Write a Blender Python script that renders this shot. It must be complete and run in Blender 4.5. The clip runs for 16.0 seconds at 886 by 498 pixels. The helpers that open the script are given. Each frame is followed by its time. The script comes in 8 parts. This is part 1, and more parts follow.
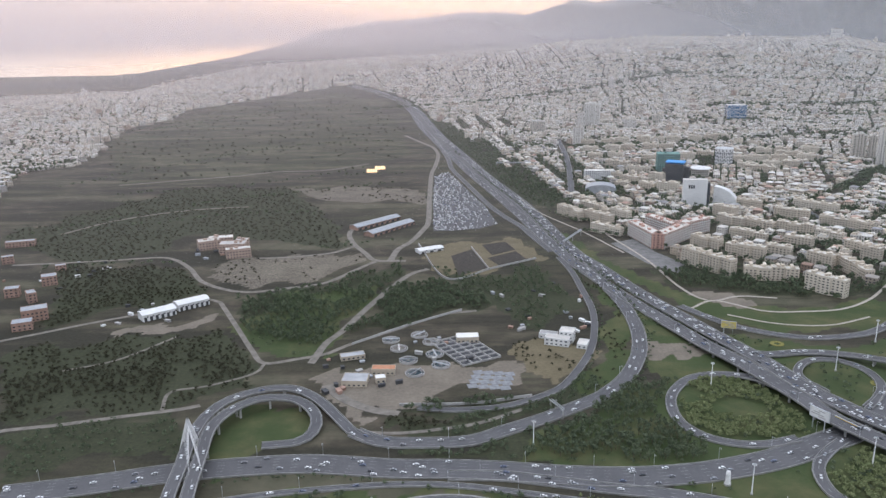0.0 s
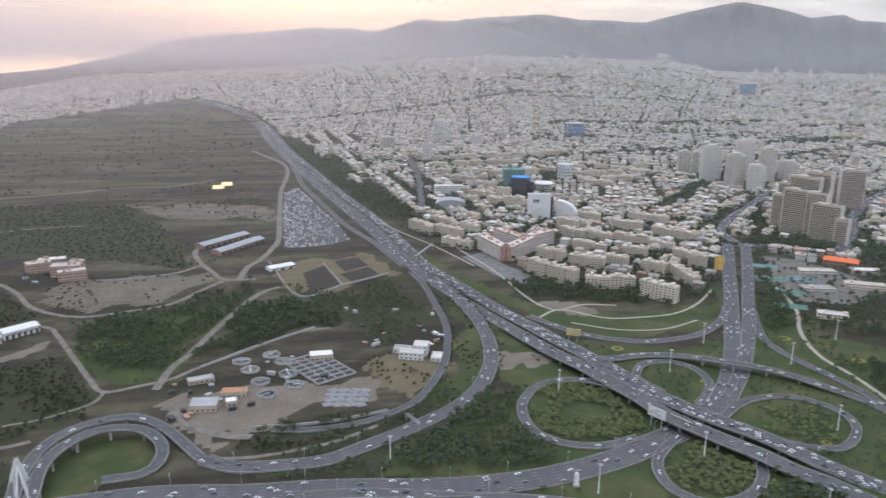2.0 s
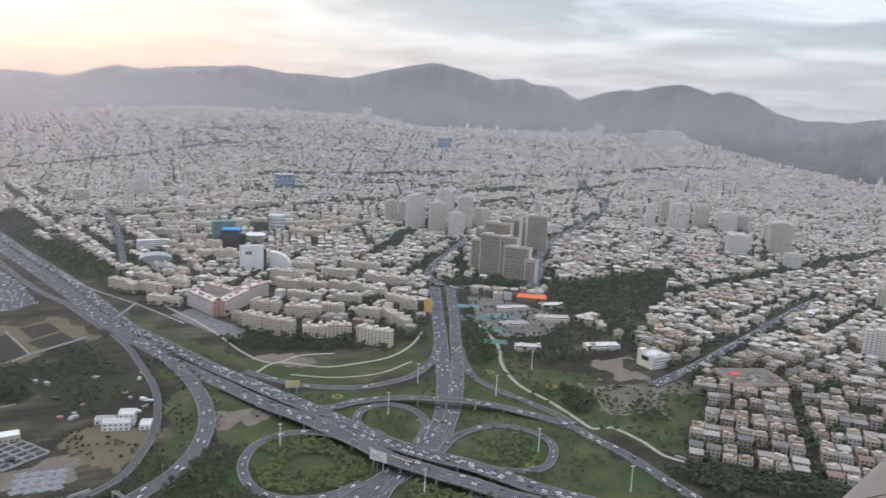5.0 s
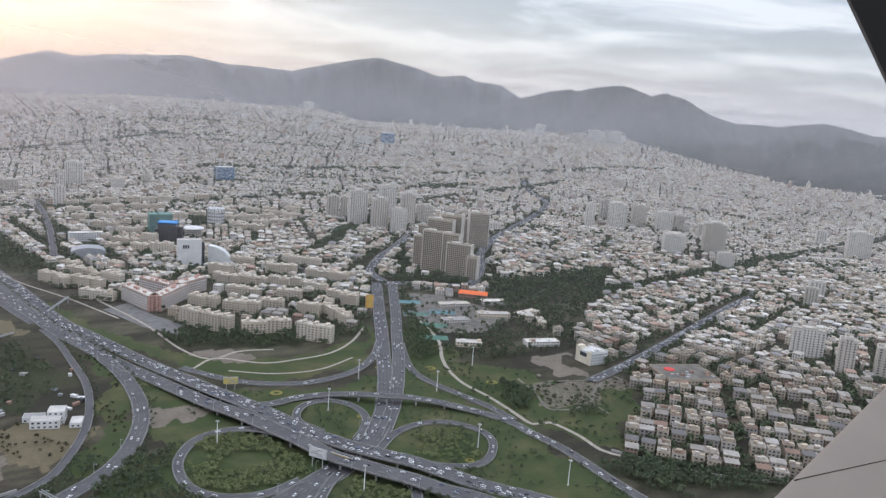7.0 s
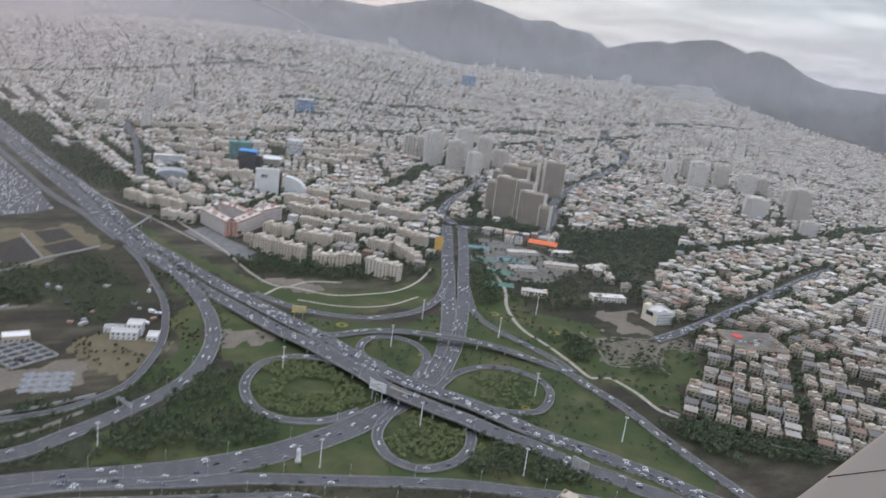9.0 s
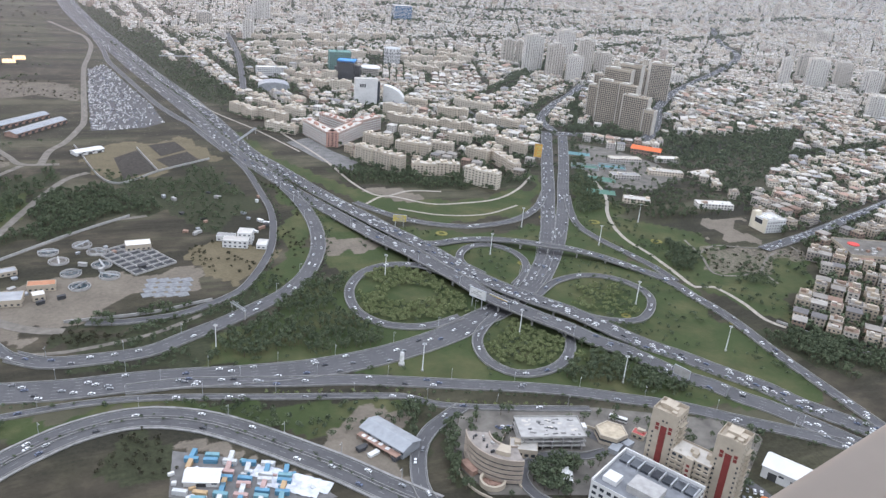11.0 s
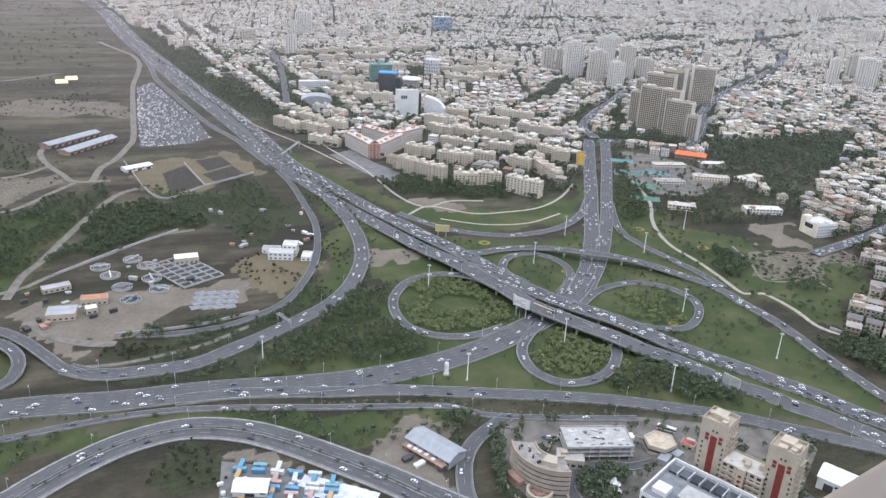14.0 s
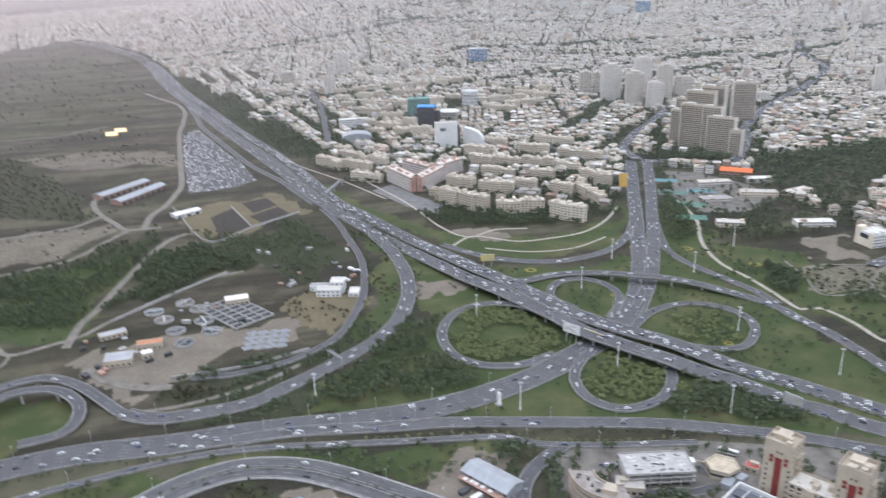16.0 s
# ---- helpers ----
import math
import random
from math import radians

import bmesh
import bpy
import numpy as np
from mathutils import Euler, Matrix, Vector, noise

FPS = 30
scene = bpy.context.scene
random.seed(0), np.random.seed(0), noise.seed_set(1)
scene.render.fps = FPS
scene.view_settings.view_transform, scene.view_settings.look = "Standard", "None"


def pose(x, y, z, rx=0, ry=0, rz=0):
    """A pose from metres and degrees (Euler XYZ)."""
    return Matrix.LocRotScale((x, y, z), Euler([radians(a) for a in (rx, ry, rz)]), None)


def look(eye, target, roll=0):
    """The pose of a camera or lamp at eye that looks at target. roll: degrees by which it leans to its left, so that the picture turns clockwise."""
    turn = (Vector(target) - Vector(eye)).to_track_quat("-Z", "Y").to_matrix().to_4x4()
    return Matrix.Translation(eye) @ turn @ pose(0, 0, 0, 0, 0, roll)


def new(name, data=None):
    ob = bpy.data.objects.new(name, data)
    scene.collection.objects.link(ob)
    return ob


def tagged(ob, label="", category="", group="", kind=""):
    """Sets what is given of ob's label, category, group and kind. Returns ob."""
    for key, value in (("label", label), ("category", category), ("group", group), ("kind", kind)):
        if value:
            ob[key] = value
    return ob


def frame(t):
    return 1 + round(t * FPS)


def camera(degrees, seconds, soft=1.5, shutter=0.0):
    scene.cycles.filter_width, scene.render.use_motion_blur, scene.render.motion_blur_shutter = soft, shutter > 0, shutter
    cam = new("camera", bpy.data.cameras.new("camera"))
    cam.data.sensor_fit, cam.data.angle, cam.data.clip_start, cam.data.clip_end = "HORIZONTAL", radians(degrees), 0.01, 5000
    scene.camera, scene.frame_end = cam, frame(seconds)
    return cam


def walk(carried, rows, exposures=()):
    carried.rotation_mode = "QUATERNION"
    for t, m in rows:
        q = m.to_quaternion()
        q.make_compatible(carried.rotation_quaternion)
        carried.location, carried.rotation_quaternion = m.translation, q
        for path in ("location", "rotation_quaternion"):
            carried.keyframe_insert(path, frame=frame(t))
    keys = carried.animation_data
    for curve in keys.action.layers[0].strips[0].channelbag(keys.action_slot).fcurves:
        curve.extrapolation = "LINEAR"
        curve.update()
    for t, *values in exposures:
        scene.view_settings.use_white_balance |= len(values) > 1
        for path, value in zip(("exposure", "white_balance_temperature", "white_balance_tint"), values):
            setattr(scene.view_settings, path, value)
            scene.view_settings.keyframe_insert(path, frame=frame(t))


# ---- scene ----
cam = camera(58.0, 16.0, soft=1.4, shutter=0.5)
ROWS = [
    (0, 0.004, -0.014, 284.991, 73.82, 0.85, -1.09),
    (0.5, 0.004, -0.014, 284.991, 73.41, 0.54, -2.04),
    (1, 0.004, -0.014, 284.991, 73.72, -0.06, -4.12),
    (1.5, 0.004, -0.014, 284.991, 74.18, -0.88, -7.74),
    (2, 0.004, -0.014, 284.991, 74.93, -0.85, -11.56),
    (2.5, 0.004, -0.014, 284.991, 74.68, -2.56, -15.50),
    (3, 0.004, -0.014, 284.991, 76.00, -2.78, -19.37),
    (3.5, 0.004, -0.014, 284.991, 76.70, -2.92, -22.37),
    (4, 0.004, -0.014, 284.991, 77.22, -3.19, -25.18),
    (4.5, 0.004, -0.014, 284.991, 77.76, -3.82, -28.72),
    (5, 0.001, -0.006, 284.996, 79.20, -2.91, -31.88),
    (5.2, 0.001, -0.005, 284.997, 79.37, -3.09, -33.14),
    (7.3, -0.021, 0.021, 284.965, 79.13, -4.27, -35.87),
    (7.5, -0.018, 0.020, 284.971, 79.05, -4.38, -35.62),
    (8, -0.016, 0.017, 284.975, 78.81, -4.58, -35.37),
    (8.5, -0.001, 0.002, 285.001, 77.22, -5.75, -32.98),
    (9, -0.000, 0.000, 285.000, 74.62, -7.36, -29.90),
    (9.5, 0.000, -0.000, 285.000, 71.41, -9.06, -26.66),
    (10, 0.000, -0.001, 284.999, 69.13, -8.10, -25.22),
    (10.2, 0.001, -0.002, 285.001, 67.91, -6.46, -24.03),
    (12.5, 0.014, -0.013, 285.015, 67.21, -3.35, -22.59),
    (13, 0.016, -0.013, 285.006, 67.44, -2.41, -21.50),
    (13.5, 0.016, -0.025, 285.027, 67.64, -2.50, -21.13),
    (14, 0.013, -0.020, 285.014, 67.90, -2.80, -20.74),
    (14.5, 0.010, -0.014, 285.001, 68.14, -2.76, -20.83),
    (15, 0.008, -0.014, 284.996, 68.19, -2.92, -20.93),
    (15.5, 0.005, -0.014, 284.992, 68.51, -2.41, -21.02),
    (16, 0.005, -0.014, 284.992, 70.05, 1.01, -18.71),
]
walk(cam, [(t, pose(x, y, z, a, b, c)) for t, x, y, z, a, b, c in ROWS], exposures=[(0, -0.08), (2.5, -0.14), (5, -0.2), (7.5, -0.2), (9, -0.24), (10, 0.06), (12.5, 0.3), (15.5, 0.3), (16, 0.27)])

# ---- world and sun: hazy overcast evening, low sun behind thin cloud in the west
SUN_AZ, SUN_EL = -3.0, 7.0
world = bpy.data.worlds.new("sky")
scene.world = world
world.use_nodes = True
wn, wl = world.node_tree.nodes, world.node_tree.links
wn.clear()


def wnode(kind, **kw):
    n = wn.new(kind)
    for k, v in kw.items():
        n.inputs[k].default_value = v
    return n


def wmath(op, a, b=None, c=None):
    n = wn.new("ShaderNodeMath")
    n.operation = op
    for i, v in enumerate((a, b, c)):
        if v is None:
            continue
        if isinstance(v, (int, float)):
            n.inputs[i].default_value = v
        else:
            wl.new(v, n.inputs[i])
    return n.outputs[0]


def wmix(fac, a, b, mode="MIX"):
    n = wn.new("ShaderNodeMix")
    n.data_type, n.blend_type = "RGBA", mode
    for i, v in ((0, fac), (6, a), (7, b)):
        if isinstance(v, (int, float)):
            n.inputs[i].default_value = v
        elif isinstance(v, tuple):
            n.inputs[i].default_value = (*v, 1)
        else:
            wl.new(v, n.inputs[i])
    return n.outputs[2]


sky = wn.new("ShaderNodeTexSky")
sky.sky_type, sky.sun_disc = "NISHITA", False
sky.sun_elevation, sky.sun_rotation = radians(SUN_EL), radians(SUN_AZ)
sky.altitude, sky.air_density, sky.dust_density = 1500, 1.2, 2.5
tc = wn.new("ShaderNodeTexCoord")
sep = wn.new("ShaderNodeSeparateXYZ")
wl.new(tc.outputs["Generated"], sep.inputs[0])
up = wmath("MAXIMUM", sep.outputs[2], 0.0)
# cloud layer: the direction met with a flat layer overhead
inv = wmath("DIVIDE", 1.0, wmath("ADD", up, 0.09))
cmb = wn.new("ShaderNodeCombineXYZ")
wl.new(wmath("MULTIPLY", sep.outputs[0], inv), cmb.inputs[0])
wl.new(wmath("MULTIPLY", sep.outputs[1], inv), cmb.inputs[1])
cloud = wnode("ShaderNodeTexNoise", Scale=0.85, Detail=9.0, Roughness=0.55, Distortion=0.5)
wl.new(cmb.outputs[0], cloud.inputs["Vector"])
ramp = wn.new("ShaderNodeValToRGB")
wl.new(cloud.outputs[0], ramp.inputs[0])
ramp.color_ramp.elements[0].position, ramp.color_ramp.elements[0].color = 0.40, (0.40, 0.435, 0.52, 1)
ramp.color_ramp.elements[1].position, ramp.color_ramp.elements[1].color = 0.60, (0.90, 0.92, 0.98, 1)
mid = ramp.color_ramp.elements.new(0.50)
mid.color = (0.62, 0.66, 0.75, 1)
# glow of the veiled sun
sd = (math.sin(radians(SUN_AZ)) * math.cos(radians(SUN_EL)), math.cos(radians(SUN_AZ)) * math.cos(radians(SUN_EL)), math.sin(radians(SUN_EL)))
dot = wn.new("ShaderNodeVectorMath")
dot.operation = "DOT_PRODUCT"
wl.new(tc.outputs["Generated"], dot.inputs[0])
dot.inputs[1].default_value = sd
near = wmath("MAXIMUM", dot.outputs["Value"], 0.0)
wide = wmath("POWER", near, 14.0)
tight = wmath("POWER", near, 120.0)
low = wmath("POWER", wmath("SUBTRACT", 1.0, up), 9.0)
smooth_up = wmath("SMOOTH_MIN", wmath("MULTIPLY", wmath("MAXIMUM", wmath("SUBTRACT", up, 0.22), 0.0), 1.6), 1.0, 0.3)
base = wmix(wmath("MULTIPLY", low, 0.55), ramp.outputs[0], (0.74, 0.76, 0.83))
base = wmix(wmath("MULTIPLY", wide, 0.75), base, (0.93, 0.77, 0.73))
base = wmix(tight, base, (1.12, 0.95, 0.86))
base = wmix(1.0, base, (0.975, 1.0, 1.05), "MULTIPLY")
# an overcast sky is brightest overhead
over = wmath("ADD", 1.0, wmath("MULTIPLY", smooth_up, 1.9))
bg = wn.new("ShaderNodeBackground")
bg.inputs["Strength"].default_value = 1.0
wl.new(base, bg.inputs["Color"])
wl.new(over, bg.inputs["Strength"])
bg2 = wn.new("ShaderNodeBackground")
bg2.inputs["Strength"].default_value = 0.05
wl.new(wmix(1.0, sky.outputs[0], (0.88, 0.90, 1.0), "MULTIPLY"), bg2.inputs["Color"])
addn = wn.new("ShaderNodeAddShader")
wl.new(bg.outputs[0], addn.inputs[0])
wl.new(bg2.outputs[0], addn.inputs[1])
wout = wn.new("ShaderNodeOutputWorld")
wl.new(addn.outputs[0], wout.inputs["Surface"])

sun = new("sun", bpy.data.lights.new("sun", "SUN"))
sun.data.energy, sun.data.angle, sun.data.color = 0.9, radians(14), (1.0, 0.80, 0.66)
sun.matrix_world = look((0, 0, 900), (-sd[0] * 1000, -sd[1] * 1000, 900 - sd[2] * 1000))


# ---- materials
class Mat:
    """A small builder for node materials in world-sized coordinates."""

    def __init__(self, name, rough=0.85):
        self.m = bpy.data.materials.new(name)
        self.m.use_nodes = True
        self.n, self.l = self.m.node_tree.nodes, self.m.node_tree.links
        self.b = self.n["Principled BSDF"]
        self.b.inputs["Roughness"].default_value = rough
        self.b.inputs["Specular IOR Level"].default_value = 0.25
        self.geo = self.n.new("ShaderNodeNewGeometry")

    def noise(self, scale, detail=4.0, rough=0.55, stretch=None, vec=None):
        t = self.n.new("ShaderNodeTexNoise")
        t.inputs["Scale"].default_value, t.inputs["Detail"].default_value, t.inputs["Roughness"].default_value = scale, detail, rough
        v = vec or self.geo.outputs["Position"]
        if stretch:
            mp = self.n.new("ShaderNodeMapping")
            mp.inputs["Scale"].default_value = stretch
            self.l.new(v, mp.inputs[0])
            v = mp.outputs[0]
        self.l.new(v, t.inputs["Vector"])
        return t.outputs[0]

    def ramp(self, v, *stops):
        r = self.n.new("ShaderNodeValToRGB")
        e = r.color_ramp.elements
        while len(e) < len(stops):
            e.new(0.5)
        for el, (p, c) in zip(e, stops):
            el.position, el.color = p, (*c, 1) if isinstance(c, tuple) else (c, c, c, 1)
        self.l.new(v, r.inputs[0])
        return r.outputs[0]

    def mix(self, fac, a, b, mode="MIX"):
        n = self.n.new("ShaderNodeMix")
        n.data_type, n.blend_type = "RGBA", mode
        for i, v in ((0, fac), (6, a), (7, b)):
            if isinstance(v, (int, float)):
                n.inputs[i].default_value = v
            elif isinstance(v, tuple):
                n.inputs[i].default_value = (*v, 1)
            else:
                self.l.new(v, n.inputs[i])
        return n.outputs[2]

    def math(self, op, a, b=None):
        n = self.n.new("ShaderNodeMath")
        n.operation = op
        for i, v in enumerate((a, b)):
            if v is None:
                continue
            if isinstance(v, (int, float)):
                n.inputs[i].default_value = v
            else:
                self.l.new(v, n.inputs[i])
        return n.outputs[0]

    def random(self):
        return self.n.new("ShaderNodeObjectInfo").outputs["Random"]

    def island(self):
        return self.geo.outputs["Random Per Island"]

    def color(self, c):
        if isinstance(c, tuple):
            self.b.inputs["Base Color"].default_value = (*c, 1)
        else:
            self.l.new(c, self.b.inputs["Base Color"])
        return self

    def bump(self, v, strength=0.3, dist=0.1):
        n = self.n.new("ShaderNodeBump")
        n.inputs["Strength"].default_value, n.inputs["Distance"].default_value = strength, dist
        self.l.new(v, n.inputs["Height"])
        self.l.new(n.outputs[0], self.b.inputs["Normal"])
        return self


def plain(name, c, rough=0.8, spread=0.12, scale=0.3, metal=0.0):
    """A painted or weathered surface: one colour with grain and stains."""
    k = Mat(name, rough)
    n1, n2 = k.noise(scale, 5), k.noise(scale * 9, 3)
    lo, hi = tuple(v * (1 - spread * 1.6) for v in c), tuple(min(1, v * (1 + spread)) for v in c)
    k.color(k.mix(k.math("MULTIPLY", n2, 0.35), k.ramp(n1, (0.3, lo), (0.7, hi)), tuple(v * 0.8 for v in c)))
    k.b.inputs["Metallic"].default_value = metal
    return k.m


def varied(name, cols, rough=0.85, island=False, stain=0.25):
    """Walls and roofs that differ from house to house."""
    k = Mat(name, rough)
    r = k.island() if island else k.random()
    stops = [(i / len(cols), c) for i, c in enumerate(cols)]
    rr = k.ramp(r, *stops)
    k.n["Color Ramp"].color_ramp.interpolation = "CONSTANT"
    n1 = k.noise(0.12, 6, 0.6)
    k.color(k.mix(k.math("MULTIPLY", k.ramp(n1, (0.4, 0.0), (0.75, 1.0)), stain), rr, (0.12, 0.11, 0.10)))
    return k.m


# landscape
kg = Mat("hillside_soil_and_scrub", 0.95)
cover = kg.n.new("ShaderNodeAttribute")
cover.attribute_name = "cover"
csep = kg.n.new("ShaderNodeSeparateColor")
kg.l.new(cover.outputs["Color"], csep.inputs[0])
n_big, n_mid, n_fine = kg.noise(0.006, 6, 0.6), kg.noise(0.04, 6, 0.62), kg.noise(0.35, 5, 0.7)
g_base = kg.ramp(n_mid, (0.30, (0.036, 0.030, 0.022)), (0.5, (0.060, 0.049, 0.036)), (0.72, (0.112, 0.090, 0.066)))
g_base = kg.mix(kg.ramp(n_big, (0.42, 0.0), (0.62, 1.0)), g_base, kg.ramp(n_fine, (0.35, (0.030, 0.029, 0.017)), (0.65, (0.060, 0.055, 0.033))))

n_band = kg.noise(0.012, 6, 0.62, (0.35, 1.6, 1.0))
g_base = kg.mix(kg.ramp(n_band, (0.50, 0.0), (0.57, 0.85)), g_base, kg.ramp(n_fine, (0.3, (0.014, 0.014, 0.010)), (0.7, (0.042, 0.038, 0.026))))
g_base = kg.mix(kg.ramp(n_band, (0.38, 0.75), (0.47, 0.0)), g_base, kg.ramp(n_mid, (0.3, (0.072, 0.070, 0.044)), (0.7, (0.125, 0.110, 0.076))))
g_base = kg.mix(1.0, g_base, (0.90, 0.92, 0.88), "MULTIPLY")


def edge(channel):
    v = kg.math("ADD", channel, kg.math("MULTIPLY", kg.math("SUBTRACT", n_fine, 0.5), 0.9))
    return kg.ramp(v, (0.38, 0.0), (0.62, 1.0))


n_lawn = kg.noise(0.018, 6, 0.65)
lawn_c = kg.mix(kg.ramp(n_fine, (0.3, 0.0), (0.7, 1.0)), kg.ramp(n_mid, (0.3, (0.030, 0.044, 0.017)), (0.7, (0.058, 0.070, 0.028))), (0.041, 0.053, 0.021))
lawn_c = kg.mix(kg.ramp(n_lawn, (0.46, 0.0), (0.66, 0.85)), lawn_c, kg.ramp(n_mid, (0.3, (0.062, 0.058, 0.028)), (0.7, (0.115, 0.102, 0.055))))
bare_c = kg.ramp(kg.mix(0.5, n_mid, n_fine), (0.3, (0.105, 0.088, 0.068)), (0.7, (0.215, 0.183, 0.145)))
wood_c = kg.ramp(n_fine, (0.3, (0.022, 0.026, 0.014)), (0.7, (0.055, 0.058, 0.030)))
dry_c = kg.ramp(kg.mix(0.5, n_mid, n_fine), (0.3, (0.085, 0.072, 0.042)), (0.7, (0.175, 0.142, 0.088)))
c = kg.mix(edge(csep.outputs[2]), g_base, wood_c)
lawn_c = kg.mix(1.0, lawn_c, (1.02, 1.08, 0.96), "MULTIPLY")
c = kg.mix(edge(csep.outputs[0]), c, lawn_c)
c = kg.mix(edge(cover.outputs["Alpha"]), c, dry_c)
c = kg.mix(edge(csep.outputs[1]), c, bare_c)
kg.color(c).bump(n_fine, 0.6, 0.6)
M_GROUND = kg.m

km = Mat("mountain_rock", 0.95)
m1, m2 = km.noise(0.004, 8, 0.65), km.noise(0.02, 8, 0.7)
km.color(km.mix(km.ramp(m1, (0.4, 0.0), (0.65, 1.0)), km.ramp(m2, (0.3, (0.018, 0.019, 0.020)), (0.7, (0.12, 0.108, 0.096))), (0.028, 0.033, 0.024)))
km.bump(m2, 0.9, 8.0)
M_ROCK = km.m

ka = Mat("worn_asphalt", 0.9)
a1, a2, a3 = ka.noise(0.05, 5), ka.noise(0.7, 5, 0.7), ka.noise(0.35, 3, 0.5, (1.0, 0.12, 1.0))
ka.color(ka.mix(ka.math("MULTIPLY", a3, 0.5), ka.ramp(ka.mix(0.5, a1, a2), (0.35, (0.070, 0.068, 0.070)), (0.68, (0.128, 0.124, 0.126))), (0.096, 0.094, 0.096)))
M_ASPHALT = ka.m
M_PATH = plain("pale_gravel", (0.36, 0.32, 0.27), 0.95, 0.2, 0.2)
M_TRACK = plain("beaten_earth", (0.185, 0.165, 0.140), 0.95, 0.25, 0.15)
M_CONC = plain("weathered_concrete", (0.40, 0.385, 0.365), 0.85, 0.15, 0.25)
M_PARAPET = plain("grey_road_concrete", (0.27, 0.262, 0.25), 0.9, 0.2, 0.25)
M_SOIL = plain("dark_turned_soil", (0.055, 0.048, 0.040), 0.95, 0.3, 0.3)
M_FORE = plain("oil_stained_concrete", (0.165, 0.15, 0.13), 0.9, 0.3, 0.09)
M_PAINT = plain("road_paint", (0.27, 0.27, 0.265), 0.7, 0.2, 0.8)
M_FLAGS = plain("stained_paving", (0.17, 0.163, 0.155), 0.9, 0.22, 0.12)
M_STEEL = plain("galvanised_steel", (0.52, 0.53, 0.54), 0.45, 0.1, 0.5, 0.5)
M_MAST = plain("white_painted_steel", (0.78, 0.78, 0.77), 0.5, 0.05, 0.5)
M_PALEROOF = plain("pale_roof_screed", (0.56, 0.52, 0.46), 0.9, 0.15, 0.15)
M_WHITE = plain("white_cladding", (0.68, 0.67, 0.65), 0.6, 0.08, 0.12)
M_DARK = plain("dark_bitumen", (0.07, 0.07, 0.072), 0.85, 0.25, 0.2)

WALLS = [(0.60, 0.52, 0.41), (0.68, 0.61, 0.51), (0.46, 0.40, 0.33), (0.74, 0.69, 0.62), (0.63, 0.55, 0.44), (0.52, 0.48, 0.44), (0.68, 0.58, 0.46), (0.38, 0.28, 0.22), (0.70, 0.66, 0.60)]
ROOFS = [(0.46, 0.43, 0.39), (0.58, 0.55, 0.50), (0.33, 0.32, 0.31), (0.66, 0.63, 0.58), (0.50, 0.46, 0.40), (0.26, 0.25, 0.25), (0.56, 0.52, 0.47), (0.40, 0.27, 0.21), (0.50, 0.47, 0.43)]
M_WALL = varied("house_plaster_and_stone", WALLS)
M_ROOF = varied("flat_roof_bitumen_and_tile", ROOFS, 0.9, stain=0.35)
M_BEIGE = varied("beige_brick_facade", [(0.56, 0.48, 0.38), (0.61, 0.54, 0.44), (0.52, 0.45, 0.36)], stain=0.2)


def glass_dark(name, c=(0.045, 0.05, 0.058), rough=0.12):
    k = Mat(name, rough)
    k.b.inputs["Specular IOR Level"].default_value = 0.6
    n = k.noise(0.4, 2)
    k.color(k.mix(n, tuple(v * 0.6 for v in c), tuple(v * 1.5 for v in c)))
    return k.m


M_GLASS = glass_dark("window_glass")
M_BLUEGLASS = glass_dark("blue_curtain_glass", (0.05, 0.12, 0.22), 0.1)

# far facades: storeys and window bays as fine relief of the colour of glass and wall
kf = Mat("distant_facades", 0.85)
fsep = kf.n.new("ShaderNodeSeparateXYZ")
kf.l.new(kf.geo.outputs["Position"], fsep.inputs[0])
nsep = kf.n.new("ShaderNodeSeparateXYZ")
kf.l.new(kf.geo.outputs["True Normal"], nsep.inputs[0])
across = kf.math("ADD", kf.math("MULTIPLY", fsep.outputs[0], nsep.outputs[1]), kf.math("MULTIPLY", fsep.outputs[1], kf.math("MULTIPLY", nsep.outputs[0], -1.0)))
bay = kf.math("GREATER_THAN", kf.math("FRACT", kf.math("DIVIDE", across, 4.6)), 0.50)
storey = kf.math("GREATER_THAN", kf.math("FRACT", kf.math("DIVIDE", fsep.outputs[2], 3.4)), 0.48)
upright = kf.math("LESS_THAN", kf.math("ABSOLUTE", nsep.outputs[2]), 0.3)
win = kf.math("MULTIPLY", kf.math("MULTIPLY", bay, storey), upright)
fcol = kf.ramp(kf.island(), *[(i / 9, w) for i, w in enumerate(WALLS)])
fcol = kf.mix(kf.math("MULTIPLY", kf.math("SUBTRACT", 1.0, upright), 0.75), fcol, kf.ramp(kf.island(), (0.0, (0.44, 0.41, 0.37)), (0.5, (0.62, 0.58, 0.53)), (1.0, (0.50, 0.47, 0.42))))
kf.color(kf.mix(kf.math("MULTIPLY", win, 0.8), fcol, (0.07, 0.075, 0.085)))
M_FAR = kf.m


def foliage(name, dark, light, island=True):
    k = Mat(name, 0.9)
    k.b.inputs["Specular IOR Level"].default_value = 0.15
    r = k.island() if island else k.random()
    n = k.noise(0.08, 3)
    k.color(k.ramp(k.mix(0.55, r, n), (0.2, dark), (0.8, light)))
    return k.m


